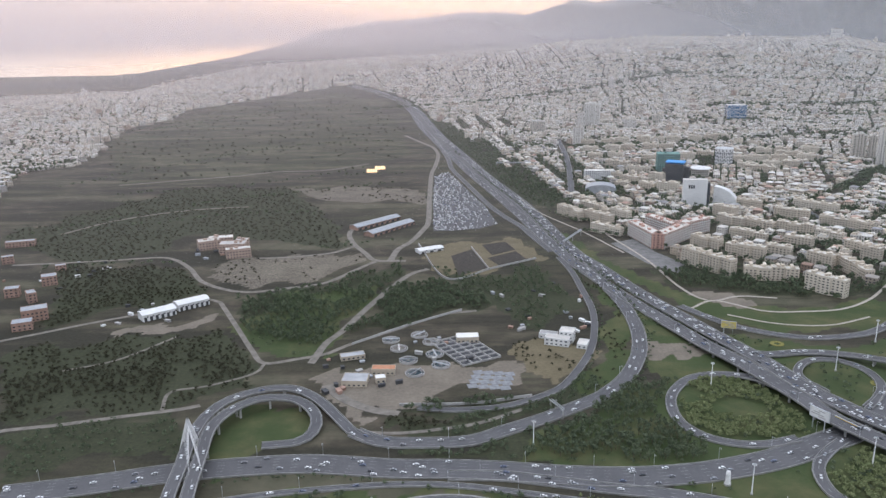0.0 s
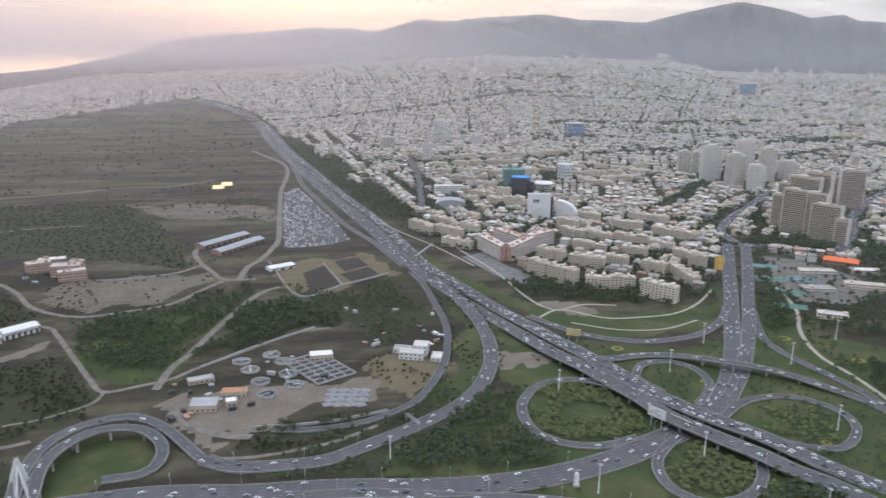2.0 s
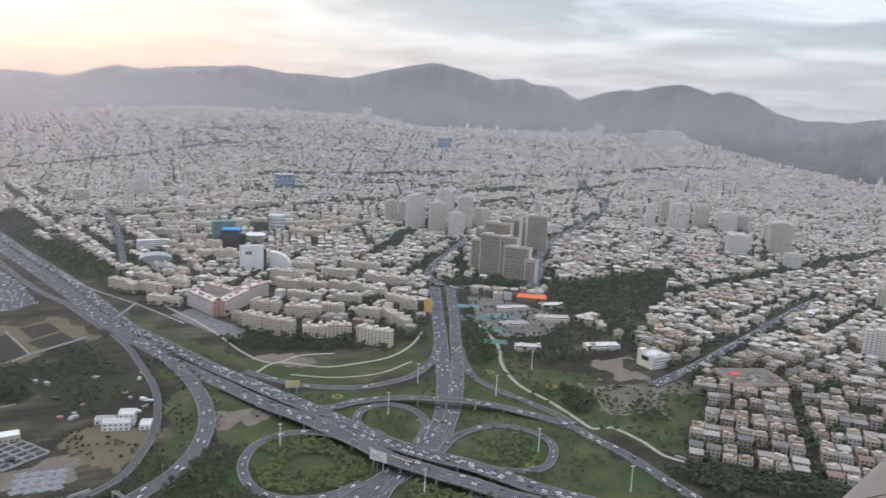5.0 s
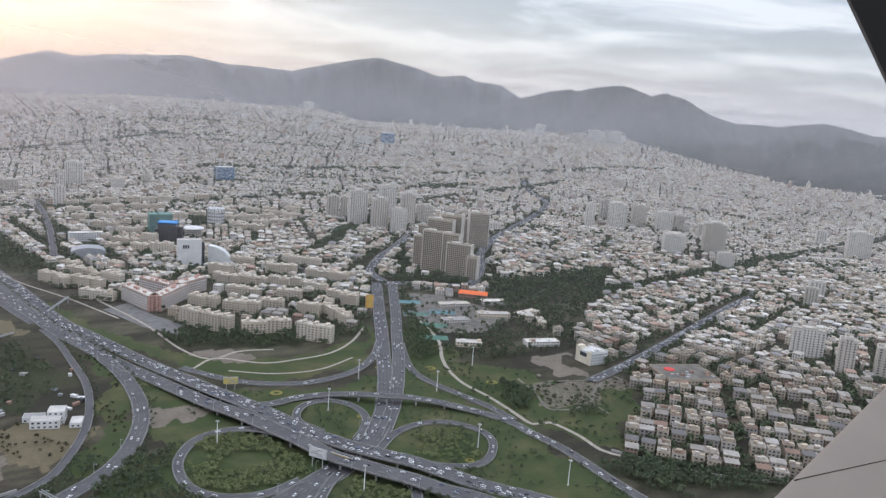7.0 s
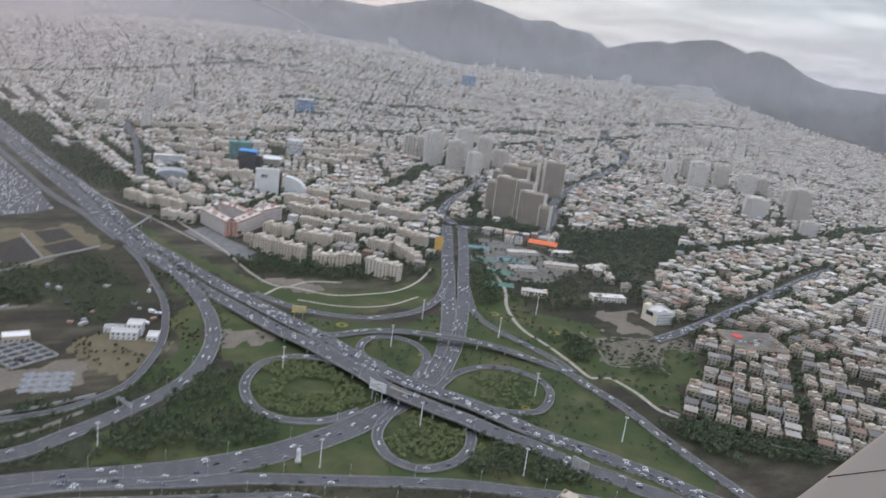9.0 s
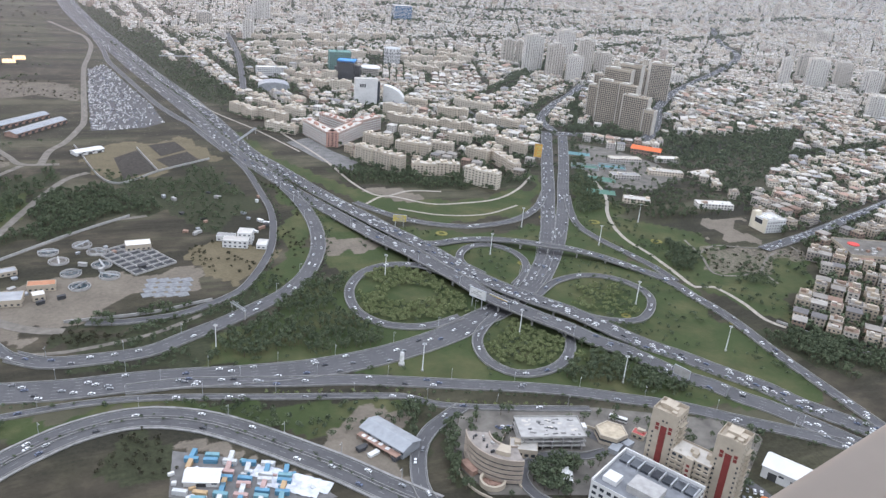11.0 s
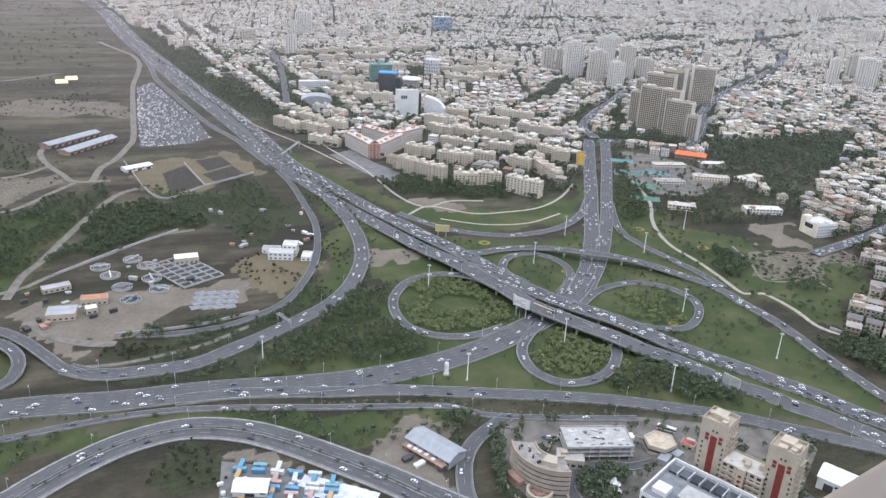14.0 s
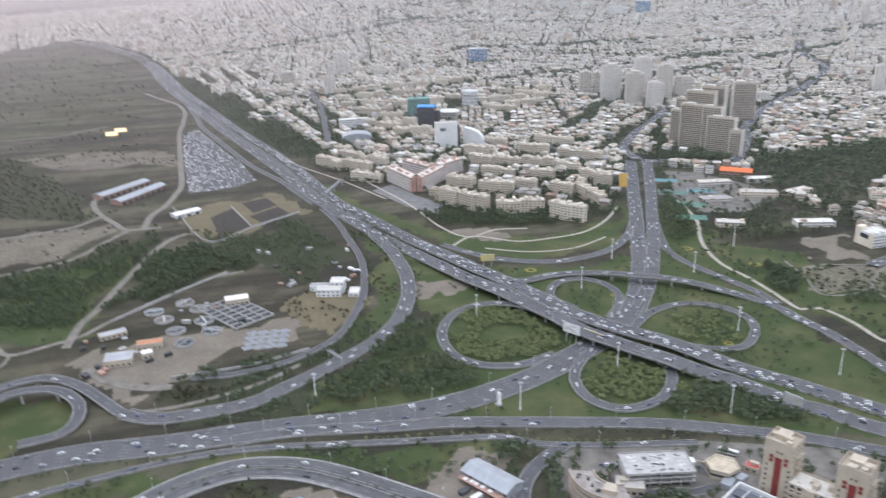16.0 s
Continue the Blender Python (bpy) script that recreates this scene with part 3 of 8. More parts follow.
TOWERS_FAR = [(2639, 2582, 66.7, 25, 40.1, -43), (2698, 2533, 75.6, 25, 55.4, -40), (2767, 2492, 68.4, 25, 56.1, -50), (2655, 2859, 44.5, 25, 57.6, -31), (1836, 3679, 48.6, 25, 38.8, -35), (1447, 2846, 44.3, 25, 40.5, -26), (1587, 2697, 73.8, 25, 25.4, -37), (2019, 1787, 41.0, 25, 29.0, -60)]
BLUE = [(800, 2089, 48.6, 38.9, 34.8, -9), (1683, 2680, 54.2, 20, 40.8, -24)]
ZIG = [(754, 1078, 17.5, 15, 52.8, -55), (763, 1048, 37.5, 15, 65.4, -55), (778, 1022, 27.5, 15, 64.8, -55), (778, 999, 40.0, 15, 52.0, -55), (788, 975, 16.0, 15, 36.1, -55), (771, 1090, 19.0, 15, 68.2, -55), (786, 1065, 44.0, 15, 81.3, -55), (809, 1065, 36.0, 15, 87.8, -55), (976, 1202, 38.0, 24, 66.4, -28), (956, 1230, 21.0, 18, 51.1, -28)]
SLAB = [(407, 1201, 35.5, 12, 39.5, -10)]
DRUM = [(569, 1525, 33.5, 26.8, 34.1, -14)]
BLUEROOF = [(430, 1378, 30.5, 25, 33.1, -28)]
NET = [(439, 1455, 40.1, 25, 38.3, -9)]
DISC = [(485, 1409, 29.6, 25, 16.8, -21)]
WEDGE = [(455, 1196, 36.0, 14, 28.5, -32)]
OFFICE = [(305, 1418, 53.6, 16, 15.8, -3)]
HALL = [(284, 1305, 50.3, 30, 22.5, -10)]
ORANGE = [(716, 880, 40.5, 22, 6.5, -42)]
CAMPUS = [(684, 962, 17.2, 14, 10.1, -52), (678, 788, 44.6, 14, 12.5, -26), (727, 775, 39.9, 14, 18.1, 10), (569, 700, 30.2, 14, 9.8, -32), (655, 668, 42.1, 14, 9.2, -20), (657, 849, 44.3, 14, 8.4, -14), (612, 784, 37.1, 14, 6.4, -15), (720, 841, 33.3, 14, 8.6, -16)]
BLOCKS_A = [(319, 879, 70.6, 13, 19.4, -58), (375, 836, 56.5, 13, 15.1, -16), (414, 789, 43.0, 13, 18.7, -53), (344, 958, 40.4, 13, 16.5, -54), (379, 920, 46.6, 13, 15.9, -41), (422, 922, 27.9, 13, 13.2, -39), (462, 959, 34.6, 13, 15.2, -45), (454, 883, 31.6, 13, 15.0, -55), (475, 850, 60.6, 13, 14.6, -85), (521, 898, 22.7, 13, 17.4, -52)]
BLOCKS_B = [(415, 1068, 38.3, 13, 14.2, -54), (448, 1047, 38.7, 13, 12.9, -46), (486, 1025, 46.1, 13, 13.6, -38), (412, 996, 47.5, 13, 12.7, -40), (515, 1100, 47.1, 13, 14.9, -36), (516, 988, 36.5, 13, 12.6, -44), (556, 1060, 37.5, 13, 12.5, -35), (579, 1033, 31.8, 13, 13.2, -55), (525, 935, 32.5, 13, 12.5, -52), (573, 1149, 65.3, 13, 13.8, -44)]
BLOCKS_C = [(205, 1140, 56.2, 13, 13.6, -65), (238, 1103, 50.5, 13, 14.6, -54), (275, 1123, 34.9, 13, 13.8, -56), (238, 1045, 45.2, 13, 11.3, -41), (246, 1177, 41.5, 13, 11.6, -51), (244, 1228, 32.2, 13, 9.4, -51), (300, 1207, 26.4, 13, 9.4, -59), (425, 1115, 35.2, 13, 17.3, -48), (482, 1172, 37.1, 13, 13.2, -41)]
BLOCKS_D = [(329, 1412, 32.4, 14, 13.8, -40), (349, 1367, 29.6, 14, 14.5, -41), (365, 1315, 28.4, 14, 13.1, -40), (392, 1287, 35.2, 14, 18.7, -33), (328, 1336, 26.5, 14, 11.2, -43), (397, 1373, 27.2, 14, 16.7, -44), (387, 1458, 41.2, 14, 13.8, -26), (360, 1521, 42.7, 14, 14.2, -27), (563, 1614, 33.0, 14, 13.2, -31), (611, 1452, 53.5, 14, 12.8, -25), (641, 1541, 45.2, 14, 12.9, -21), (727, 1596, 47.3, 14, 11.0, -21)]
BLOCKS_E = [(354, 1778, 30.0, 13.0, 14.0, -22), (400, 1780, 30.0, 13.0, 15.0, -19), (433, 1782, 30.0, 13.0, 16.0, -16), (480, 1783, 30.0, 13.0, 17.0, -20), (514, 1784, 30.0, 13.0, 14.0, -17), (548, 1786, 30.0, 13.0, 15.0, -21), (597, 1786, 30.0, 13.0, 16.0, -18), (633, 1787, 30.0, 13.0, 17.0, -22), (344, 1690, 30.0, 13.0, 14.0, -22), (390, 1692, 30.0, 13.0, 15.0, -19), (424, 1694, 30.0, 13.0, 16.0, -16), (471, 1695, 30.0, 13.0, 17.0, -20), (506, 1696, 30.0, 13.0, 14.0, -17), (336, 1609, 30.0, 13.0, 14.0, -22), (378, 1610, 30.0, 13.0, 15.0, -19), (441, 1577, 30.0, 13.0, 14.0, -22), (484, 1577, 30.0, 13.0, 15.0, -19), (515, 1578, 30.0, 13.0, 16.0, -16), (634, 1620, 30.0, 13.0, 14.0, -22), (686, 1619, 30.0, 13.0, 15.0, -19), (725, 1618, 30.0, 13.0, 16.0, -16), (778, 1614, 30.0, 13.0, 17.0, -20), (597, 1541, 30.0, 13.0, 14.0, -22), (646, 1539, 30.0, 13.0, 15.0, -19), (683, 1539, 30.0, 13.0, 16.0, -16), (733, 1535, 30.0, 13.0, 17.0, -20), (594, 1478, 30.0, 13.0, 14.0, -22), (641, 1475, 30.0, 13.0, 15.0, -19), (677, 1474, 30.0, 13.0, 16.0, -16)]
PINK = [(278, 1000, 68.3, 15, 19.0, -78), (311, 991, 70.1, 15, 19.0, 45), (312, 1043, 57.2, 13, 19.0, -67), (349, 1033, 58.3, 15, 19.0, 32)]
GLASSHOUSE = [(-112, 1522), (-98, 1552)]
PTS = {'red_tower_1': (284.3, 287.5), 'red_tower_2': (302.6, 256.2), 'link': (290.9, 269.1), 'mall': (251.0, 265.0), 'curve': (189.3, 318.4), 'deck': (237.8, 333.1), 'shed': [(142.7, 380.8), (159.2, 351.7), (147.4, 341.1), (131.6, 370.5)], 'white_shed': (346.3, 255.4), 'yard': [(28, 386), (51.4, 374), (65.5, 365), (82, 353.4), (96, 335), (104, 322), (60, 322), (22, 348)], 'white_house': (667.8, 597.3), 'mall_l': (226.2, 277.8), 'mall_t': (261.4, 293.7), 'mall_r': (282.9, 251.9), 'deckA': (221.9, 346.8), 'deckB': (261.0, 336.7), 'deckC': (252.7, 318.9), 'deckD': (215.2, 327.7), 'pylon': [(-168, 492, 9.0)], 'slabs': (46.6, 595.9), 'tent': (38.0, 357.0), 'bus': (291.3, 337.1), 'kiosk': (294.1, 318.9), 'kiosk2': (281.0, 331.6), 'tarp': (69.9, 348.9), 'court': (187.4, 307.1), 'pavilion': (217.3, 327.1), 'gantry': [(169, 981), (202, 1037)], 'gantry2': [(87, 544), (94, 527)], 'arch': [(130, 1562), (198, 1556)]}
WSHEDS = [[(-286, 743), (-259, 763)], [(-259, 771), (-233, 791)], [(-79, 1045), (-24, 1112)], [(-103, 1081), (-45, 1142)], [(-15, 961), (15, 976)]]
TANKS = [(-39, 683), (-13, 694), (-31, 663), (-2, 677), (-22, 637), (-16, 611), (1, 649), (6, 626)]
MISC = {'treat_sheds': [(-71, 646, 21.2, 9, 2.5, 16), (-64, 596, 20.6, 16, 10.9, -5), (-42, 614, 19.6, 9, 6.8, -3), (-44, 598, 8.6, 8, 4.3, 11), (31, 680, 20.6, 12, 7.4, 1)], 'brick': [(-290, 1007, 27.3, 16, 11.4, 24), (-254, 989, 32.7, 18, 12.7, 2), (-279, 1027, 31.2, 14, 9.8, 13), (-242, 964, 30.3, 12, 11.7, 18), (-247, 1011, 16.6, 10, 10.5, 2)], 'villa': [(112, 668, 22.0, 11, 6.5, -20), (122, 676, 13.0, 13, 10.0, -20), (106, 684, 16.0, 9, 4.2, -20), (134, 662, 9.0, 14, 3.6, -20)], 'settle': [(-435, 871, 16.2, 14, 10.5, 26), (-399, 759, 24.2, 16, 14.6, 26), (-428, 813, 8.9, 14, 10.8, 36), (-399, 733, 18.4, 14, 8.0, 22), (-547, 1035, 36.4, 10, 7.3, 16), (-446, 925, 12.0, 8, 6.2, 24), (-525, 957, 13.7, 9, 9.0, 27), (-457, 831, 14.8, 12, 9.7, 17)]}
POLES = [(67, 487), (219, 574), (331, 599), (406, 476), (284, 455), (194, 427), (427, 391), (322, 375), (449, 596), (395, 656), (530, 643)]
SIGNS = [(272, 682), (271, 509), (362, 364), (538, 876), (146, 996), (183, 438)]
LOW_WALLS = [[(-17, 1005), (16, 860), (70, 894), (127, 931)], [(51, 986), (67, 890)], [(505, 418), (536, 358), (586, 312)], [(-74, 675), (-25, 718), (29, 758)], [(-27, 554), (28, 554), (76, 565)]]
TREE_ROWS = [[(-576, 1069), (-470, 1177), (-340, 1280), (-218, 1337), (-110, 1380), (-68, 1414)], [(-662, 1421), (-514, 1624), (-378, 1790), (-189, 1891), (-94, 1894)], [(-763, 2104), (-452, 2457), (-242, 2514)], [(-486, 1106), (-373, 1146), (-286, 1189), (-160, 1185)], [(-533, 1348), (-330, 1397), (-196, 1497), (-122, 1569)], [(-154, 1477), (-108, 1487), (-61, 1490)], [(-136, 986), (-86, 1010), (-54, 1023)], [(-473, 921), (-382, 939), (-310, 937)]]
BUILD = [(-564, 876), (-690, 1195), (-760, 1420), (-800, 1560), (-730, 1640), (-735, 1780), (-810, 2170), (-740, 2360), (-770, 2550), (-635, 2730), (-480, 2945), (-300, 3120), (-200, 2990), (-130, 2870), (-60, 2700), (-10, 2440), (30, 2160), (85, 1892), (129, 1590), (170, 1322), (198, 1240), (259, 999), (303, 947), (278, 845), (419, 762), (478, 792), (594, 972), (655, 971), (653, 953), (699, 828), (698, 734), (695, 660), (673, 557), (635, 501), (598, 469), (510, 419), (534, 357), (582, 300), (696, 248), (2199, 77), (2900, 600), (4800, 1500), (5000, 4000), (3300, 5600), (0, 5600), (-3300, 5000), (-4600, 4600), (-3000, 2200)]

# ---- helpers for meshes
def smooth(a, b, x):
    u = np.clip((np.asarray(x, float) - a) / (b - a), 0, 1)
    return u * u * (3 - 2 * u)


FOOT_AZ = [-80, -20, -16.5, -12.8, -9, -5, 2, 10, 15.8, 27, 30, 39, 48, 52, 56, 110]
FOOT_EL = [-4.6, -4.4, -3.8, -3.2, -2.9, -2.7, -2.3, -1.75, -1.5, -1.6, -2.2, -2.2, -1.95, -2.7, -3.0, -3.0]


def town_end(az):
    """How far the town reaches towards the mountains."""
    return np.interp(az, [-80, 48, 50.6, 52.4, 55, 58, 66, 75, 110], [4150, 4150, 4080, 3950, 3700, 3450, 2900, 2500, 2500])


def ground_z(x, y):
    """The lie of the land: level round the interchange, rising towards the mountains."""
    x, y = np.asarray(x, float), np.asarray(y, float)
    r, az = np.hypot(x, y), np.degrees(np.arctan2(x, y))
    top = 45 + smooth(0, 20, az) * 85 - smooth(28, 45, az) * 28 - smooth(45, 62, az) * 65
    far = 285 + 4150 * np.tan(np.radians(np.interp(az, FOOT_AZ, FOOT_EL)))
    s = smooth(2600, 4150, r) * (y > 0)
    return top * smooth(1500, 4600, r) * (1 - s) + far * s


def mesh_of(name, verts, faces, mats, idx=None, smooth_shade=False):
    me = bpy.data.meshes.new(name)
    verts = np.asarray(verts, np.float32)
    if isinstance(faces, np.ndarray):
        n, k = faces.shape
        me.vertices.add(len(verts))
        me.vertices.foreach_set("co", verts.ravel())
        me.loops.add(n * k)
        me.loops.foreach_set("vertex_index", faces.astype(np.int32).ravel())
        me.polygons.add(n)
        me.polygons.foreach_set("loop_start", np.arange(0, n * k, k, dtype=np.int32))
        me.polygons.foreach_set("loop_total", np.full(n, k, np.int32))
        me.update(calc_edges=True)
    else:
        me.from_pydata([tuple(map(float, v)) for v in verts], [], faces)
    for m in (mats if isinstance(mats, (list, tuple)) else [mats]):
        me.materials.append(m)
    if idx is not None:
        me.polygons.foreach_set("material_index", np.asarray(idx, np.int32))
    me.polygons.foreach_set("use_smooth", np.full(len(me.polygons), smooth_shade))
    me.validate()
    me.update()
    return me


def part(name, me, parent, label="", kind=""):
    ob = new(name, me)
    ob.parent = parent
    return tagged(ob, label, "", "", kind)


BOX_F = np.array([(0, 3, 2, 1), (4, 5, 6, 7), (0, 1, 5, 4), (1, 2, 6, 5), (2, 3, 7, 6), (3, 0, 4, 7)])


def boxes(specs):
    """Upright boxes (x, y, z, length, width, height, turn in degrees) in one pair of arrays."""
    V, F = [], []
    for i, (x, y, z, l, w, h, a) in enumerate(specs):
        ca, sa = math.cos(radians(a)), math.sin(radians(a))
        for zz in (z, z + h):
            for u, v in ((-l / 2, -w / 2), (l / 2, -w / 2), (l / 2, w / 2), (-l / 2, w / 2)):
                V.append((x + u * ca - v * sa, y + u * sa + v * ca, zz))
        F.append(BOX_F + 8 * i)
    return np.array(V), np.concatenate(F)


def box_mesh(name, specs, mat):
    v, f = boxes(specs)
    return mesh_of(name, v, f, mat)


def join(*sets):
    """Joins (verts, faces) pairs of quads."""
    V, F, n = [], [], 0
    for v, f in sets:
        V.append(np.asarray(v, float))
        F.append(np.asarray(f) + n)
        n += len(v)
    return np.concatenate(V), np.concatenate(F)


def inside(px, py, poly):
    """Which points lie in the outline."""
    hit = np.zeros(np.shape(px), bool)
    n = len(poly)
    for i in range(n):
        (x0, y0), (x1, y1) = poly[i][:2], poly[(i + 1) % n][:2]
        if y0 == y1:
            continue
        c = ((y0 > py) != (y1 > py)) & (px < (x1 - x0) * (py - y0) / (y1 - y0) + x0)
        hit ^= c
    return hit


def spline(pts, step=6.0):
    """Points along a smooth line through the given ones, x, y, height."""
    P = np.array([(p[0], p[1], p[2] if len(p) > 2 else 0.0) for p in pts], float)
    P = np.vstack([2 * P[0] - P[1], P, 2 * P[-1] - P[-2]])
    out = []
    for i in range(1, len(P) - 2):
        p0, p1, p2, p3 = P[i - 1:i + 3]
        n = max(2, int(np.hypot(*(p2 - p1)[:2]) / step))
        for k in range(n):
            t = k / n
            out.append(0.5 * (2 * p1 + (p2 - p0) * t + (2 * p0 - 5 * p1 + 4 * p2 - p3) * t ** 2 + (3 * p1 - p0 - 3 * p2 + p3) * t ** 3))
    out.append(P[-2])
    return np.array(out)


def sides(line):
    """Unit vectors to the left of the line, level."""
    d = np.gradient(line[:, :2], axis=0)
    d /= np.maximum(np.linalg.norm(d, axis=1), 1e-6)[:, None]
    return np.stack([-d[:, 1], d[:, 0]], 1), d


def strip(line, left, off_a, off_b, za, zb):
    """A strip between two offsets of a line."""
    a = np.column_stack([line[:, :2] + left * off_a, line[:, 2] + za])
    b = np.column_stack([line[:, :2] + left * off_b, line[:, 2] + zb])
    n = len(line)
    i = np.arange(n - 1)
    return np.vstack([a, b]), np.stack([i, i + 1, n + i + 1, n + i], 1)


def bar(line, left, off, width, z0, z1):
    """A long bar with a rectangular section beside a line."""
    a, b = off - width / 2, off + width / 2
    return join(strip(line, left, b, a, z1, z1), strip(line, left, a, a, z0, z1), strip(line, left, b, b, z1, z0))


# ---- large structure
# ground: one sheet, fine round the interchange, coarse towards the horizon
def axis(lo, hi, step, far):
    core = np.arange(lo, hi + 1, step)
    g = np.cumsum(step * 1.13 ** np.arange(1, 60))
    lowside = [lo - v for v in g if lo - v > -far] + [-far]
    hiside = [hi + v for v in g if hi + v < far] + [far]
    return np.array(sorted(lowside) + list(core) + hiside)


gx, gy = axis(-760, 940, 6.0, 5600), axis(240, 1560, 6.0, 5600)
GX, GY = np.meshgrid(gx, gy)
GZ = ground_z(GX, GY)
nx, ny = len(gx), len(gy)
ii, jj = np.meshgrid(np.arange(nx - 1), np.arange(ny - 1))
a = (jj * nx + ii).ravel()
ground_me = mesh_of("ground", np.column_stack([GX.ravel(), GY.ravel(), GZ.ravel()]), np.stack([a, a + 1, a + nx + 1, a + nx], 1), M_GROUND, smooth_shade=True)
cov = np.zeros((nx * ny, 4), np.float32)
fx, fy = GX.ravel(), GY.ravel()
for name, poly in AREAS.items():
    ch = {"lawn": 0, "green": 0, "bare": 1, "wood": 2, "dry": 3}.get(name.split("_")[0])
    if ch is not None:
        wob = 7 * np.sin(fx / 17 + fy / 23) + 5 * np.sin(fx / 7.3 - fy / 9.1)
        cov[inside(fx + wob, fy - wob, poly), ch] = 0.55 if name in ("bare_2", "bare_3", "bare_9") else 1.0
    elif name == "field_1":
        cov[inside(fx, fy, poly), 0] = 0.42
# the built-up land to the north and east is paved and planted
town = (fy > 0) & (np.degrees(np.arctan2(fx, fy)) > -40) & (np.hypot(fx, fy) > 1700)
cov[town, 2] = np.maximum(cov[town, 2], 0.35)
attr = ground_me.attributes.new("cover", "FLOAT_COLOR", "POINT")
attr.data.foreach_set("color", cov.ravel())
ground = tagged(new("ground", ground_me), "brown scrub hills, green verges and town land", "ground", kind="structure")

# mountains: a far range, and a nearer one standing before its eastern end
FAR_RIDGE = [(-60, -3.9), (-27.6, -4.3), (-24.1, -4.1), (-20.6, -3.4), (-16.8, -2.87), (-13.1, -2.3), (-9.2, -1.4), (-7.7, -0.75), (-5.5, -0.5), (-3.6, -0.15), (0.4, 0.05), (2.6, 0.3), (5.2, 0.3), (6.8, 0.12), (8.2, 0.5), (9.9, 1.03), (11.7, 0.87), (13.9, 1.14), (18.3, 1.4), (21.4, 1.1), (25.3, 1.0), (28.6, 1.85), (31.1, 2.35), (33.2, 1.9), (35.5, 1.35), (37.1, 1.6), (38.3, 1.2), (39.8, 1.1), (41.3, 0.3), (44, -0.6), (50, -1.2)]
NEAR_RIDGE = [(34, -2.2), (37, -1.3), (39.5, -0.4), (41.3, 0.25), (42.9, 0.83), (44.7, 1.22), (45.1, 1.05), (46.1, 1.37), (48.2, 1.72), (49.5, 1.33), (50.2, 1.01), (51.1, 1.37), (52.5, 0.95), (54.3, 0.05), (55.8, -0.3), (58.5, -0.27), (61.3, 0.1), (64.2, -0.45), (80, 0.4), (110, 0.2)]


def mountain(name, label, ridge, a0, a1, step, crest, depth, near):
    """One range: spurs and gullies climbing from its foot to a given crest line."""
    az = np.arange(a0, a1 + 0.01, step)
    v = np.linspace(0, 1.35, 80)
    AZ, Vv = np.meshgrid(az, v)
    foot = town_end(AZ) * near + (1 - near) * 4190
    top_r = np.maximum(foot + depth, crest)
    RR = foot + Vv * (top_r - foot)
    sa, ca = np.sin(np.radians(AZ)), np.cos(np.radians(AZ))
    gz = ground_z(RR * sa, RR * ca)
    e = np.interp(AZ, *np.array(ridge).T)
    crest_z = 285 + top_r * np.tan(np.radians(e))
    flat = lambda f: np.array([f(*q) for q in zip((RR * sa).ravel(), (RR * ca).ravel(), AZ.ravel(), Vv.ravel())]).reshape(AZ.shape)
    rough = flat(lambda x, y, p, q: noise.fractal(Vector((x / 420, y / 420, 0)), 0.9, 2.1, 6))
    gully = 1 - np.abs(flat(lambda x, y, p, q: noise.noise(Vector((p / 1.7 + q * 0.4, q * 1.5, 8.1))) + 0.55 * noise.noise(Vector((p / 0.62, q * 2.4, 4.2))))) * 1.7
    spur = flat(lambda x, y, p, q: noise.noise(Vector((p / 3.1, q * 0.6, 3.3))))
    climb = smooth(0.0, 1.0, np.clip(Vv - spur * 0.22 * (1 - Vv), 0, 1)) ** 1.15
    rise = np.maximum(crest_z - gz, 20)
    body = climb * (1 - smooth(0.8, 1.0, climb))
    z = gz - 5 + rise * climb + (gully - 0.55) * 0.34 * rise * body + rough * 30 * body
    z += (rough * 0.02 + (gully - 0.4) * 0.02) * rise * smooth(0.8, 1.0, climb)
    z -= np.clip(Vv - 1, 0, 1) ** 2 * rise * 3.0
    n = len(az)
    a = (np.arange(len(v) - 1)[:, None] * n + np.arange(n - 1)[None]).ravel()
    ob = new(name, mesh_of(name, np.column_stack([(RR * sa).ravel(), (RR * ca).ravel(), z.ravel()]), np.stack([a, a + n, a + n + 1, a + 1], 1), M_ROCK, smooth_shade=True))
    return tagged(ob, label, "mountains", kind="structure")


mountain("backdrop_far_range", "bare grey mountain range fading in haze", FAR_RIDGE, -60, 50, 0.2, 4880, 690, 0.0)
mountain("backdrop_near_range", "nearer dark bare mountain ridge above the town", NEAR_RIDGE, 34, 110, 0.2, 4560, 420, 1.0)

# haze over the town, imitated by see-through veil sheets one behind another
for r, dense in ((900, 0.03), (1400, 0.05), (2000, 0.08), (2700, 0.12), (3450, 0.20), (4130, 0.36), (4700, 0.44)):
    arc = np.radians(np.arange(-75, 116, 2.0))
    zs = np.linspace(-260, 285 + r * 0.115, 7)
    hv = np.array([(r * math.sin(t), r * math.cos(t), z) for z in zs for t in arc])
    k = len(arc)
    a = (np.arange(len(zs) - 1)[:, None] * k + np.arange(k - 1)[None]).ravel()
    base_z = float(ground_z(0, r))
    hz = new("backdrop_haze", mesh_of("haze_veil", hv, np.stack([a, a + 1, a + k + 1, a + k], 1), haze_mat("painted_haze", dense, base_z - 30, base_z + 90, 285 - r * 0.03, 285 + r * 0.11)))
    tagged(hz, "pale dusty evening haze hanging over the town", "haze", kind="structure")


# ---- roads
ROAD_LINES = {}


